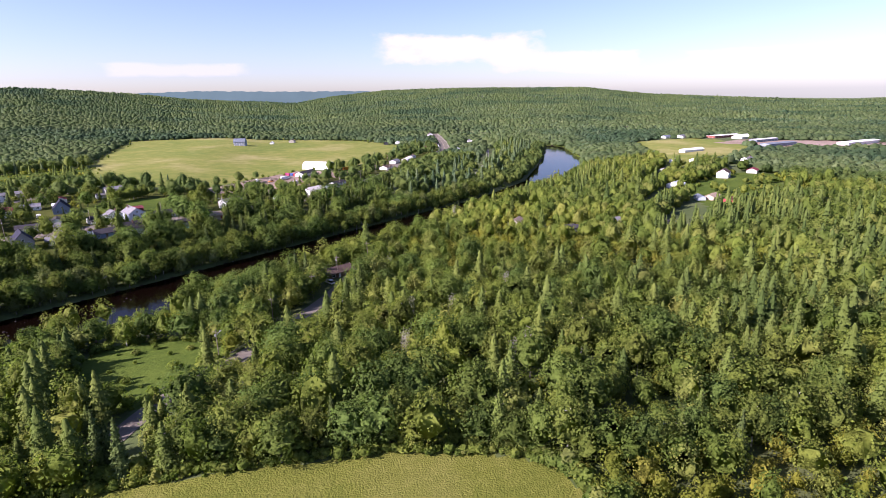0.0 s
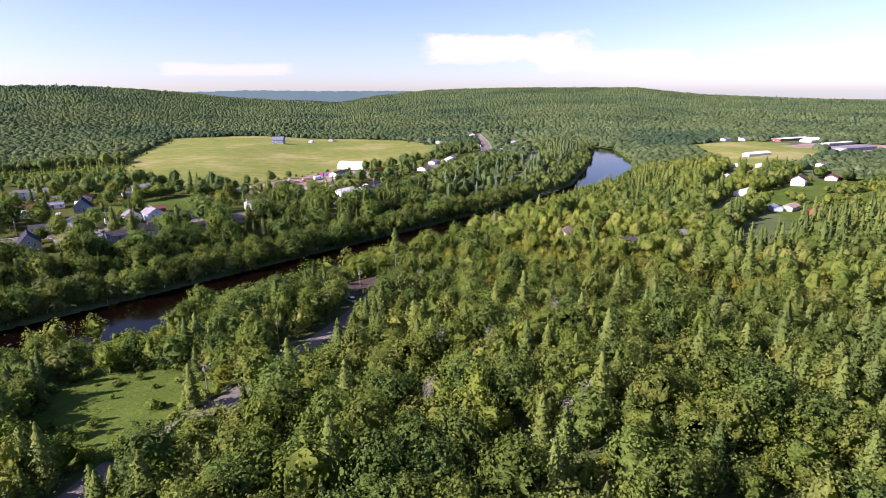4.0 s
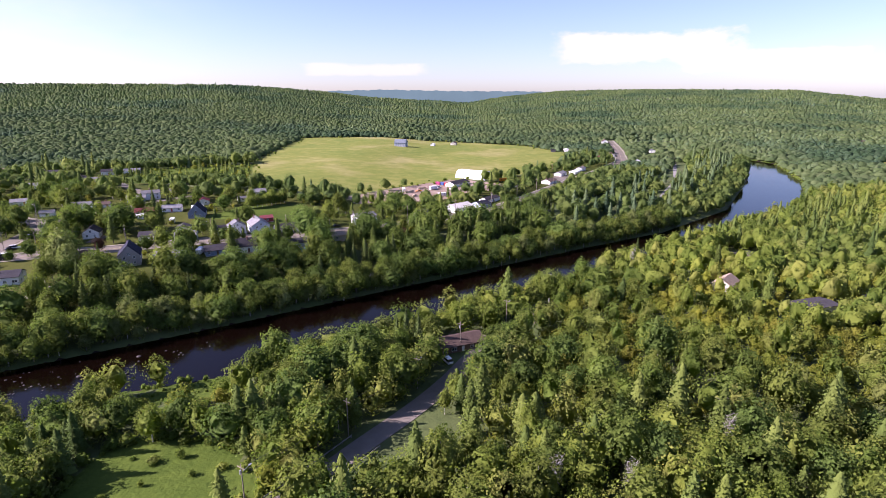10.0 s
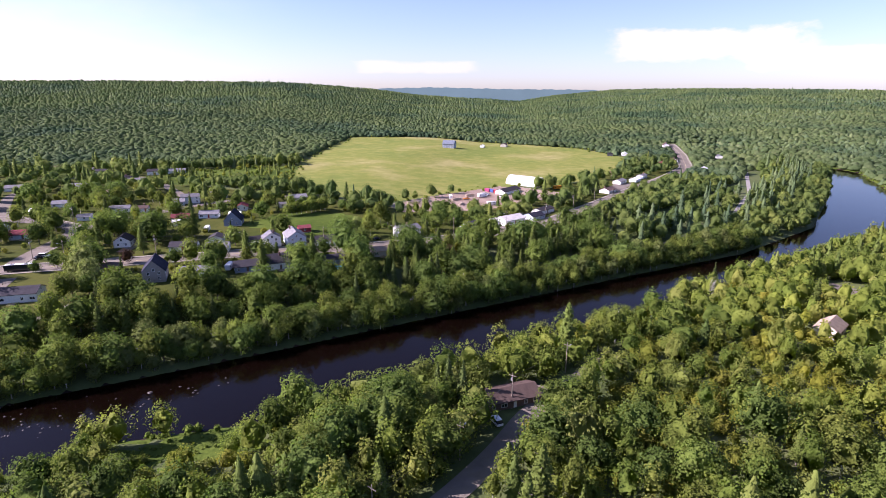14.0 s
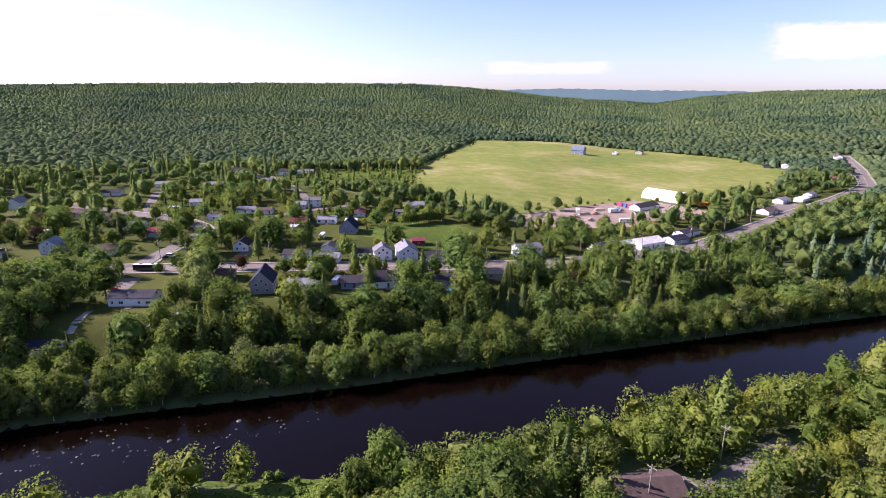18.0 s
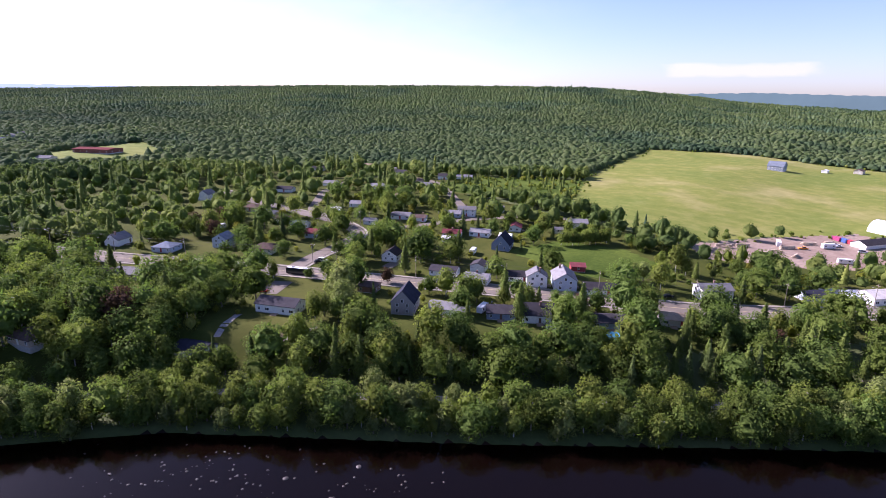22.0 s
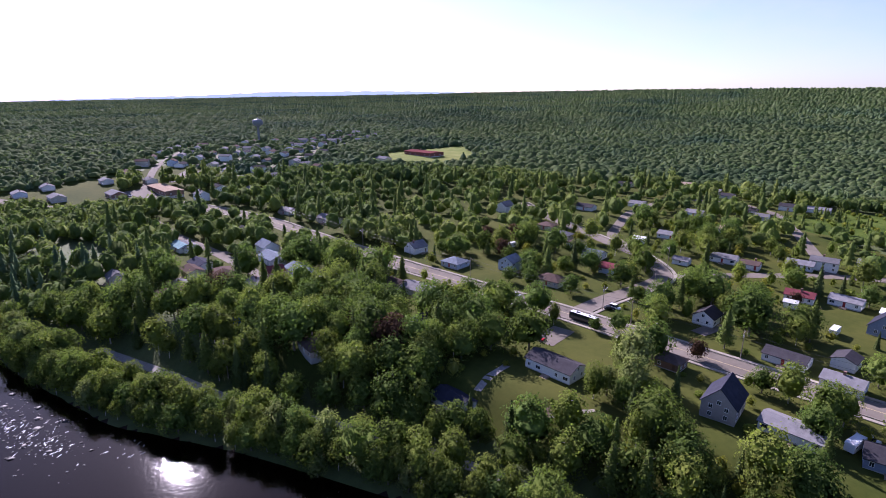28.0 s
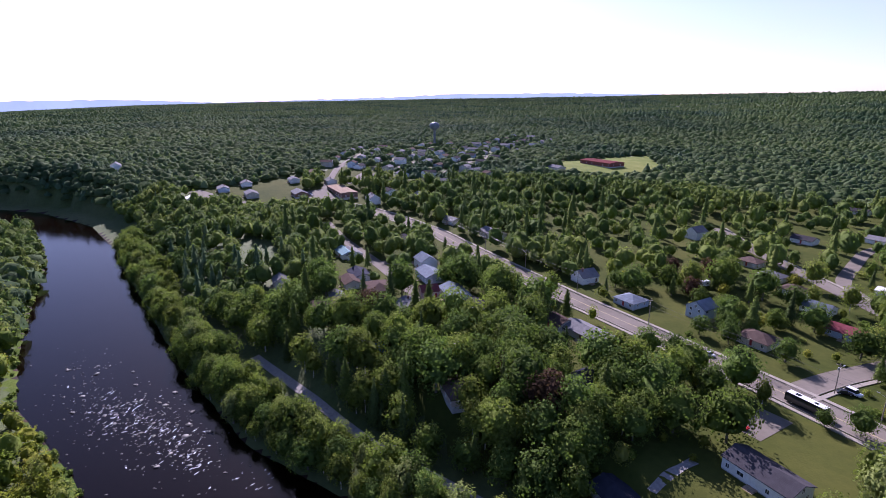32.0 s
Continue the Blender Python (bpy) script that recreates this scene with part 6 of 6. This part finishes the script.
tree("poplar", -102.7, 135.3, 11.7, "on the wooded bank")
tree("maple", -90.3, 130.6, 10.4, "on the wooded bank")
tree("maple", -73.2, 130.2, 11.7, "on the wooded bank")
tree("poplar", -79.6, 126.3, 10.4, "on the wooded bank")
tree("maple", -60.1, 125.8, 11.7, "on the wooded bank")
tree("pine", 186.9, 356.6, 14, "on the wooded bank")
tree("spruce", 99.3, 318.3, 12, "on the wooded bank")
tree("pine", 124.7, 225.9, 15, "beside the tan house")
tree("poplar", 102.1, 203.6, 12, "beside the tan house")
tree("pine", 125.3, 274.7, 14, "on the wooded bank")
tree("willow", -183.4, 236.0, 14, "in a town garden")
tree("willow", -176.2, 222.8, 10, "in a town garden")
tree("poplar", -165.5, 230.3, 10, "in a town garden")
tree("maple", -197.8, 305.5, 13, "in a town garden")
tree("maple", -221.4, 314.0, 12, "in a town garden")
tree("copper", -184.4, 266.8, 8, "in a town garden")
tree("maple", -160.6, 267.8, 9, "in a town garden")
tree("maple", -143.4, 277.8, 7, "beside the road")
tree("maple", -129.7, 288.3, 9, "beside the road")
tree("maple", -113.7, 292.7, 7, "beside the road")
tree("maple", -127.2, 242.0, 11, "in a town garden")
tree("copper", -103.5, 294.3, 8, "beside the road")
tree("maple", -93.7, 278.4, 8, "in a town garden")
tree("maple", -164.2, 367.8, 12, "in a town garden")
tree("maple", -216.7, 249.1, 6, "beside the road")
tree("maple", -236.0, 226.5, 11, "in a town garden")
tree("maple", -237.8, 213.5, 12, "in a town garden")
tree("maple", -245.8, 204.2, 11, "in a town garden")
tree("pine", -303.4, 183.4, 14, "in a town garden")
tree("maple", -250.8, 160.9, 12, "in a town garden")
tree("poplar", -321.1, 197.5, 13, "in a town garden")
tree("pine", -296.6, 197.8, 13, "in a town garden")
tree("spruce", -189.8, 184.6, 9, "on a back lawn")
tree("spruce", -175.8, 195.1, 8, "on a back lawn")
tree("spruce", -152.0, 218.2, 10, "on a back lawn")
tree("copper", -350.2, 269.2, 9, "in a town garden")
tree("maple", -320.3, 263.0, 8, "in a town garden")
tree("maple", -279.7, 257.7, 9, "in a town garden")
tree("maple", -254.8, 264.1, 10, "in a town garden")
tree("maple", -333.5, 232.9, 9, "in a town garden")
tree("maple", -121.2, 403.7, 8, "on a back lawn")
tree("maple", -114.0, 400.1, 9, "on a back lawn")
tree("copper", -206.2, 344.2, 7, "in a town garden")
tree("spruce", -167.5, 333.5, 7, "in a town garden")
tree("spruce", -163.1, 351.4, 8, "in a town garden")
tree("maple", -148.0, 350.0, 7, "on a back lawn")
tree("willow", -99.8, 347.4, 9, "beside the road")
tree("shrub", -188.8, 313.3, 2.5, "on a back lawn")
tree("shrub", -179.5, 206.0, 1.6, "on a back lawn")
tree("shrub", -171.5, 207.4, 2, "on a back lawn")
tree("shrub", -111.1, 357.8, 2.5, "on a back lawn")
tree("shrub", -113.7, 343.6, 2.5, "on a back lawn")
tree("maple", -50.1, 413.4, 13, "beside the yard")
tree("maple", -40.1, 399.0, 11, "beside the yard")
tree("pine", -54.2, 352.2, 11, "beside the road")
tree("maple", 5.4, 463.1, 9, "beside the yard")
tree("poplar", 0.4, 477.5, 8, "beside the yard")
tree("maple", 21.6, 473.1, 9, "beside the yard")
tree("poplar", -83.0, 375.4, 10, "on a back lawn")
tree("willow", -96.2, 350.8, 10, "on a back lawn")
tree("poplar", -95.9, 379.2, 9, "on a back lawn")
tree("spruce", -13.3, 394.3, 6, "in a town garden")
tree("poplar", -151.4, 377.3, 8, "in a row on a back lawn")
tree("poplar", -149.0, 379.9, 9, "in a row on a back lawn")
tree("poplar", -146.7, 382.6, 10, "in a row on a back lawn")
tree("poplar", -144.4, 385.3, 8, "in a row on a back lawn")
tree("poplar", -142.1, 388.0, 9, "in a row on a back lawn")
tree("poplar", -139.8, 390.8, 10, "in a row on a back lawn")
tree("poplar", -137.5, 393.5, 8, "in a row on a back lawn")
tree("poplar", -135.2, 396.3, 9, "in a row on a back lawn")
tree("poplar", -133.0, 399.2, 10, "in a row on a back lawn")

for kind, tx, ty, th in (("willow", -181, 237, 19), ("maple", -192, 300, 19), ("maple", -219, 310, 17), ("maple", -212, 256, 9), ("maple", -238, 236, 15), ("elm", -247, 226, 14), ("pine", -292, 186, 18), ("pine", -284, 176, 17),
                         ("elm", -266, 163, 17), ("elm", -255, 172, 16), ("poplar", -287, 181, 16), ("maple", -290, 113, 15), ("poplar", -176, 218, 12), ("maple", -138, 259, 11), ("elm", -150, 305, 11), ("willow", -171, 228, 15)):
    tree(kind, tx, ty, th, "standing out among the houses")
# trees in the gardens of the town
x, y = scatter(7.6, -620, 215, 40, 760)
ok, d, side = clear(x, y, 30, False)
inside_town = np.zeros(len(x), bool)
for poly in LAWNS:
    inside_town |= inside(poly, x, y)
near_town = (x > -345) & (y < 400)
leafy = (y < 200 + 0.3 * (x + 250)) & (x < -225)
a = ok & inside_town & (side > 0) & near_town & (rng.uniform(0, 1, len(x)) < np.where(leafy, 0.9, 0.34))
for tx, ty, deep in zip(x[a], y[a], leafy[a]):
    kind = ("maple", "elm", "maple", "poplar", "elm", "birch", "maple", "pine", "spruce", "shrub")[rng.integers(10)]
    kind = "copper" if rng.uniform() < 0.02 else "maple" if deep and kind == "shrub" else kind
    tree(kind, tx, ty, rng.uniform(7.5, 15) * (0.3 if kind == "shrub" else 1.3 if deep else 1.08), "in a town garden")
a = ok & inside_town & (side > 0) & ~near_town & (rng.uniform(0, 1, len(x)) < np.where(y > 225 + 0.12 * (x + 345), 0.42, 0.88))
kinds = [("broad", "broad", "broad", "pine", "broad", "slim", "broad")[k] for k in rng.integers(0, 7, int(a.sum()))]
plant("garden_trees", x[a], y[a], kinds, 1, "{} garden trees among the houses", (0.7, 1.4), LEAF_GARDEN)
gx, gy = scatter(5.6, -345, 60, 60, 440)
ok, d, side = clear(gx, gy, 30, False)
lawn = np.zeros(len(gx), bool)
for poly in LAWNS:
    lawn |= inside(poly, gx, gy)
b = ok & lawn & (side > 0) & (rng.uniform(0, 1, len(gx)) < np.where(gy > 235 + 0.25 * (gx + 230), 0.3, 0.5))
plant("garden_growth", gx[b], gy[b], [("young", "bush", "young", "slim", "bush")[k] for k in rng.integers(0, 5, int(b.sum()))], 2, "{} bushes and small trees between the gardens", (0.45, 1.0))
# trees between the trail and the river
for step, off0, off1, lo, hi in ((4.8, 1.0, 4.0, 6.5, 11.5), (5.5, 5.0, 9.0, 9.5, 14.5), (8.0, 10.0, 13.5, 9.0, 14.0)):
    p = fine_line(TOWN_EDGE[2:20], step)
    for k, (ex, ey) in enumerate(p):
        if headed(ex, ey, -30, 128) and (ex < 150):
            dx, dy = p[min(k + 1, len(p) - 1)] - p[max(k - 1, 0)]
            ln = math.hypot(dx, dy)
            off = rng.uniform(off0, off1)
            ex, ey = ex + dx / ln * rng.uniform(-2.5, 2.5), ey + dy / ln * rng.uniform(-2.5, 2.5)
            kind = ("willow", "elm", "poplar", "poplar", "birch", "maple")[rng.integers(6)]
            tree(kind, ex + dy / ln * off, ey - dx / ln * off, rng.uniform(lo, hi), "on the river bank")
x, y = scatter(6.4, -420, 330, -40, 800)
ok, d, side = clear(x, y, 20, False)
a = ok & (side > 0) & (d < 62 + 10 * np.sin(x * 0.05)) & (rng.uniform(0, 1, len(x)) < np.where(d > 44, 0.45, 0.9))
far_part = (x > 60) | (x < -330)
b = a & ~far_part
many = np.flatnonzero(b)
for k in many[:290]:
    kind = (("maple", "elm", "pine", "poplar", "elm", "spruce", "maple", "birch") if x[k] < -70 else ("pine", "pine", "maple", "pine", "elm", "spruce", "pine", "maple"))[rng.integers(8)]
    tree(kind, x[k], y[k], rng.uniform(9.5, 17), "on the slope behind the trail")
rest = a & far_part
plant("slope_trees", x[rest], y[rest], choose(x[rest], y[rest], [["broad", "pine", "broad"], ["broad", "slim", "pine"], ["broad", "slim", "broad"]]), 1, "{} trees on the slope by the trail", (0.9, 1.25), LEAF_GARDEN, NEEDLE_HAZED)

MIXED = [["pine", "slim", "pine", "broad", "slim", "broad"], ["broad", "slim", "broad", "slim", "broad", "broad", "slim", "broad", "pine"], ["young", "slim", "young", "young", "young"]]
FARMIX = [["spruce", "pine", "broad", "slim", "broad"], ["broad", "broad", "slim", "broad", "broad", "spruce"], ["broad", "slim", "broad"]]
reach = [(-10, -20), (0, 60), (-60, 130), (-85, 135)]
# the far bend's banks
p = fine_line(TOWN_EDGE[2:7], 4.5)
q = np.concatenate([p + rng.normal(size=p.shape) * 2.0 + np.array([-4.0 - 5.5 * k, 3.5 + 2.0 * k]) for k in range(3)])
dd, ss = bank(q[:, 0], q[:, 1])
q = q[(dd > 1.5) & (ss > 0) & (q[:, 0] > 140)]
plant("bank_trees", q[:, 0], q[:, 1], [("broad", "slim", "broad", "bush")[k] for k in rng.integers(0, 4, len(q))], 1, "{} trees along the bend of the river", (0.7, 1.15), LEAF_GARDEN, NEEDLE_HAZED)
# trees that stand out in the near wood
for k, (ex, ey) in enumerate(fine_line(MEADOWS[1][1:7] + [(60, 8), (95, 5)], 4.2)):
    kind = ("pine", "birch", "maple", "poplar", "elm", "birch", "spruce")[rng.integers(7)]
    tree(kind, ex + rng.uniform(-2, 2), ey + rng.uniform(2.5, 8), rng.uniform(9, 16), "at the edge of the meadow")
for tx, ty, th in ((10, 73, 11), (18, 103, 11), (33, 103, 10), (-4, 50, 9), (38, 58, 10), (46, 66, 9), (83, 275, 13), (60, 120, 10)):
    dead_tree(tx, ty, th)
x, y = scatter(13.0, -60, 150, 20, 190)
ok, d, side = clear(x, y, 4.0)
rd = along([(-10, -20), (0, 60), (-60, 130)], x, y)[0]
a = np.flatnonzero(ok & (side < 0) & (rd < 120))
for k in a[:130]:
    kind = ("pine", "pine", "birch", "maple", "poplar", "elm", "elm", "maple")[rng.integers(8)]
    tree(kind, x[k], y[k], rng.uniform(10, 16.5), "in the near wood")
q = np.stack(scatter(5.0, -95, -40, 70, 130), 1)
q = q[inside(WEEDY[0], q[:, 0], q[:, 1]) & (rng.uniform(0, 1, len(q)) < 0.6)]
plant("meadow_bushes", q[:, 0], q[:, 1], ["bush"] * len(q), 2, "low {} bushes in the weedy clearing", (0.15, 0.85))
# scrub beside the hay field
x, y = scatter(6.0, -340, -190, 460, 620)
a = inside(WEEDY[2], x, y) & (rng.uniform(0, 1, len(x)) < 0.55)
plant("scrub", x[a], y[a], [("young", "bush", "bush", "spruce")[k] for k in rng.integers(0, 4, int(a.sum()))], 1, "{} scrub spreading beside the hay field", (0.5, 0.95))
# the wooded side, near
x, y = scatter(4.7, -330, 420, -30, 520)
ok, d, side = clear(x, y)
ok &= (side < 0) & headed(x, y, -75, 130)
rd = along(reach, x, y)[0]
a = ok & (rd < 175)
kinds = [("broad", "slim", "broad", "young", "bush")[k % 5] if dd < 30 and q in ("pine", "spruce") else q for k, (q, dd) in enumerate(zip(choose(x[a], y[a], MIXED), d[a]))]
plant("wood_near", x[a], y[a], kinds, 2, "dense mixed wood of {} trees on the river's low side", (0.62, 1.28))
a = ok & (rd >= 175)
plant("wood_beyond", x[a], y[a], choose(x[a], y[a], [MIXED[0][1:2] * 2 + MIXED[0], MIXED[1][:-1], MIXED[2]]), 1, "dense mixed wood of {} trees beyond the near trees")
# both sides in the middle distance
x, y = scatter(6.3, -1050, 1000, -500, 1150)
ok, d, side = clear(x, y)
box_near = (x > -330) & (x < 420) & (y > -30) & (y < 520) & (side < 0)
rc = np.hypot(x + 40, y - 100)
a = ok & ~box_near & ~((side > 0) & (d < 75) & (x > -430) & (x < 330)) & (rc < 1000) & headed(x, y, -62, 128) & ((side < 0) | (d > 20))
suburb = inside([(-687, -33), (-825, 17), (-940, 150), (-1040, 330), (-985, 375), (-720, 270), (-620, 186), (-600, 130), (-591, 52)], x, y)
a &= ~suburb | (rng.uniform(0, 1, len(x)) < 0.85)
close = a & (along(reach, x, y)[0] < 520)
plant("valley_wood", x[close], y[close], choose(x[close], y[close], [["broad", "slim", "broad", "spruce"], ["broad", "broad", "slim"], ["broad"]]), 1, "{} trees round the town and the river", (0.8, 1.25), LEAF_GARDEN, NEEDLE_HAZED)
a &= ~close
plant("wood_middle", x[a], y[a], choose(x[a], y[a], FARMIX), 0, "unbroken woodland of {} trees round the valley", (0.58, 0.92), LEAF_HAZED, NEEDLE_HAZED)
# the hills, up to the ridge that hides what lies behind
a0, d0, _ = (np.array(c, float) for c in zip(*RIDGE))
for spacing, lo, hi, sizes, fine in ((7.8, 985, 1600, (0.62, 0.95), -1), (12.0, 1600, 4700, (0.8, 1.25), -2)):
    x, y = scatter(spacing, -4700, 3400, -2400, 4700)
    rc = np.hypot(x + 40, y - 100)
    ridge = np.interp(np.degrees(np.arctan2(-(x + 40), y - 100)), a0, d0)
    a = (rc > lo) & (rc <= hi) & (rc < ridge + 60) & headed(x, y, -58, 128)
    a &= rng.uniform(0, 1, len(x)) < np.where((rc > 2200) & (rc < ridge - 400), 0.5, 0.96)
    plant("hill_wood", x[a], y[a], choose(x[a] * 0.4, y[a] * 0.4, FARMIX), fine, "wooded hillside of {} trees up to the skyline", sizes, LEAF_HAZED, NEEDLE_HAZED)
# the wood beside and behind the start
x, y = scatter(8.5, -420, 420, -330, 60)
ok, d, side = clear(x, y)
a = ok & (side < 0) & ~(headed(x, y, -75, 130) & (y > -30))
plant("wood_behind", x[a], y[a], choose(x[a], y[a], FARMIX), 0, "dense wood of {} trees round the near meadow", (0.85, 1.2), LEAF_HAZED)
# bushes and reeds by the water
p = fine_line(WOOD_EDGE[2:21], 2.2)
q = p + rng.normal(size=p.shape) * 1.6
dd, ss = bank(q[:, 0], q[:, 1])
q = q[(dd > -0.3) & headed(q[:, 0], q[:, 1], -60, 130)]
REEDS = foliage("reeds", [(0.0, (0.11, 0.16, 0.025)), (1.0, (0.19, 0.23, 0.05))])
plant("reeds", q[:, 0], q[:, 1], ["bush"] * len(q), 1, "bright {} reeds and bushes along the water", (0.3, 0.75), REEDS)
x, y = scatter(2.0, -110, -60, 144, 172)
a = inside(WEEDY[-2], x, y) & (rng.uniform(0, 1, len(x)) < 0.8)
plant("spit_reeds", x[a], y[a], ["bush"] * int(a.sum()), 1, "low bright {} reeds on the spit", (0.1, 0.26), REEDS)
x, y = scatter(6.5, 240, 440, 220, 380)
a = inside(WEEDY[-1], x, y) & (rng.uniform(0, 1, len(x)) < 0.5)
for hx, hy, hr in HOUSE_SPOTS:
    a &= np.hypot(x - hx, y - hy) > min(hr, 8.0)
plant("yard_growth", x[a], y[a], [("bush", "young", "broad", "bush")[k] for k in rng.integers(0, 4, int(a.sum()))], 1, "{} growth round the farm yards", (0.45, 0.9))
# rough growth along the hay meadows' edges
for poly, sp, lo, hi in ((MEADOWS[1][:8], 0.9, 0.3, 0.85), ([(px, py + 3.0) for px, py in MEADOWS[1][:8]], 1.1, 0.5, 1.2), (MEADOWS[0], 9.0, 0.4, 1.0), (WEEDY[0] + WEEDY[0][:1], 2.0, 0.3, 0.9), (DIRTS[0] + DIRTS[0][:1], 7.0, 0.2, 0.5)):
    q = fine_line(poly, sp) + rng.normal(size=(len(fine_line(poly, sp)), 2)) * sp * 0.6
    plant("hedge", q[:, 0], q[:, 1], ["bush"] * len(q), 1, "rough {} bushes along the edge of a meadow", (lo, hi))

# ---- clouds, sky glare and hazy hills, far behind everything ----


def cloud(name, heading, up, width, tall, dense, seed, tint, edge=2.6):
    """A far bowed sheet that glows, for a bank of cloud or for sky glare: soft-edged, flat-bottomed, thinning at its
    rim.
    """
    dist = 4780.0
    a, e = radians(heading), radians(up)
    m, nt, b = material("cloud_" + name, 1.0)
    nt.nodes.remove(b)
    tc = nt.nodes.new("ShaderNodeTexCoord")
    sep = nt.nodes.new("ShaderNodeSeparateXYZ")
    nt.links.new(tc.outputs["Generated"], sep.inputs[0])
    mp = nt.nodes.new("ShaderNodeMapping")
    mp.inputs["Scale"].default_value = (width / 5.0, 1.0, tall / 2.2)
    mp.inputs["Location"].default_value = (seed, seed * 0.7, 0)
    nt.links.new(tc.outputs["Generated"], mp.inputs[0])
    n = nt.nodes.new("ShaderNodeTexNoise")
    n.inputs["Scale"].default_value, n.inputs["Detail"].default_value, n.inputs["Roughness"].default_value = 1.0, 8.0, 0.6
    nt.links.new(mp.outputs[0], n.inputs["Vector"])

    def calc(op, p, q=None, clamp=False):
        k = nt.nodes.new("ShaderNodeMath")
        k.operation, k.use_clamp = op, clamp
        for sock, v in zip(k.inputs, (p, q)):
            if v is None:
                continue
            if isinstance(v, (int, float)):
                sock.default_value = v
            else:
                nt.links.new(v, sock)
        return k.outputs[0]

    cx = calc("ABSOLUTE", calc("MULTIPLY", calc("SUBTRACT", sep.outputs["X"], 0.5), 2.0))
    cz = calc("ABSOLUTE", calc("MULTIPLY", calc("SUBTRACT", sep.outputs["Z"], 0.5), 2.0))
    body = calc("SUBTRACT", 1.0, calc("MAXIMUM", calc("POWER", cx, 3.0), calc("POWER", cz, 2.0)))
    wob = calc("MULTIPLY", calc("SUBTRACT", n.outputs["Fac"], 0.5), 1.5)
    al = calc("MULTIPLY", calc("MULTIPLY", calc("ADD", calc("SUBTRACT", body, 0.5 if edge > 1 else 0.1), wob), edge, True), dense)
    rim = calc("MULTIPLY", calc("MULTIPLY", calc("SUBTRACT", 1.0, cx), 3.0, True), calc("MULTIPLY", calc("SUBTRACT", 1.0, cz), 2.6, True))
    al = calc("MULTIPLY", al, rim)
    em = nt.nodes.new("ShaderNodeEmission")
    em.inputs[0].default_value, em.inputs[1].default_value = (*tint, 1), CLOUD_GLOW
    tr = nt.nodes.new("ShaderNodeBsdfTransparent")
    mix = nt.nodes.new("ShaderNodeMixShader")
    nt.links.new(al, mix.inputs[0])
    nt.links.new(tr.outputs[0], mix.inputs[1])
    nt.links.new(em.outputs[0], mix.inputs[2])
    nt.links.new(mix.outputs[0], nt.nodes["Material Output"].inputs["Surface"])
    t = dist * math.tan(radians(tall / 2))
    across = np.radians(np.linspace(-width / 2, width / 2, 33))
    v = np.stack([np.stack([dist * np.sin(across), dist * (np.cos(across) - 1), np.full(33, z)], 1) for z in (-t, t)])
    ob = new("backdrop", mesh_of("backdrop", v, grid_faces(2, 33), m))
    ob.location = (-40 - math.sin(a) * dist, 60 + math.cos(a) * dist, 90 + dist * math.tan(e))
    ob.rotation_euler = (0, 0, a)
    return tagged(ob, "soft pinkish-white glowing sheet for cloud and sky glare over the far hills", "cloud", kind="structure")


def far_hills(name, colour, profile):
    """Blue hills on a far glowing sheet, the air's haze put into its colour. profile: heading and degrees above the
    level.
    """
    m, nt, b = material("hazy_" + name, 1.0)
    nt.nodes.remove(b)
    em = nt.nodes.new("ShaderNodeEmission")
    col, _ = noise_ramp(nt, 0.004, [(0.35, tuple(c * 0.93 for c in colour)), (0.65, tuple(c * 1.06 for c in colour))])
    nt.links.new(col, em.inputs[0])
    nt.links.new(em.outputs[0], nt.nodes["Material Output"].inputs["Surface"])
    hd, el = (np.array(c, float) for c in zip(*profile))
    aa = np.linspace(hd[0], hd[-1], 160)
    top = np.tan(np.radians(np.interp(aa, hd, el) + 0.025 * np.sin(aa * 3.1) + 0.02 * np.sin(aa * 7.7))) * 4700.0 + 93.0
    x, y = -40 - np.sin(np.radians(aa)) * 4700.0, 100 + np.cos(np.radians(aa)) * 4700.0
    v = np.stack([np.stack([x, y, np.full(len(aa), -260.0)], 1), np.stack([x, y, top], 1)])
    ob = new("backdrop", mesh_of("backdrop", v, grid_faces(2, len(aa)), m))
    return tagged(ob, "glowing sheet of hazy blue wooded hills on the far horizon", "hills", kind="structure")


# the glow colours hold the haze: dim blue in the valley, paler towards the sun
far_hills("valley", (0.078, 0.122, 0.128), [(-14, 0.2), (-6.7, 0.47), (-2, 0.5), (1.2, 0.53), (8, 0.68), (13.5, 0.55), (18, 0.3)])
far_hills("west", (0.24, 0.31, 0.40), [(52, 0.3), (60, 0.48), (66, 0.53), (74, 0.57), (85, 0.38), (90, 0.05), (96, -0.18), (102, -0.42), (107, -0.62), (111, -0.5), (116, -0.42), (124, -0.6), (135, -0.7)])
CLOUD_GLOW = 0.43
cloud("tower", -17.5, 4.4, 21, 4.6, 0.95, 3.1, (1.0, 0.985, 0.99))
cloud("shelf", -27.5, 2.9, 20, 3.0, 0.85, 7.7, (1.0, 0.96, 0.97))
cloud("low", -46, 2.6, 19, 2.8, 0.85, 1.9, (1.0, 0.95, 0.96))
cloud("wisp", 10, 2.6, 16, 1.8, 0.45, 5.2, (1.0, 0.98, 0.98))
# no cloud: an added white glow for the glare of the sunward sky
cloud("sun_glare", 62, 9.0, 84, 19, 0.45, 9.3, (1.0, 1.0, 1.0), 0.6)
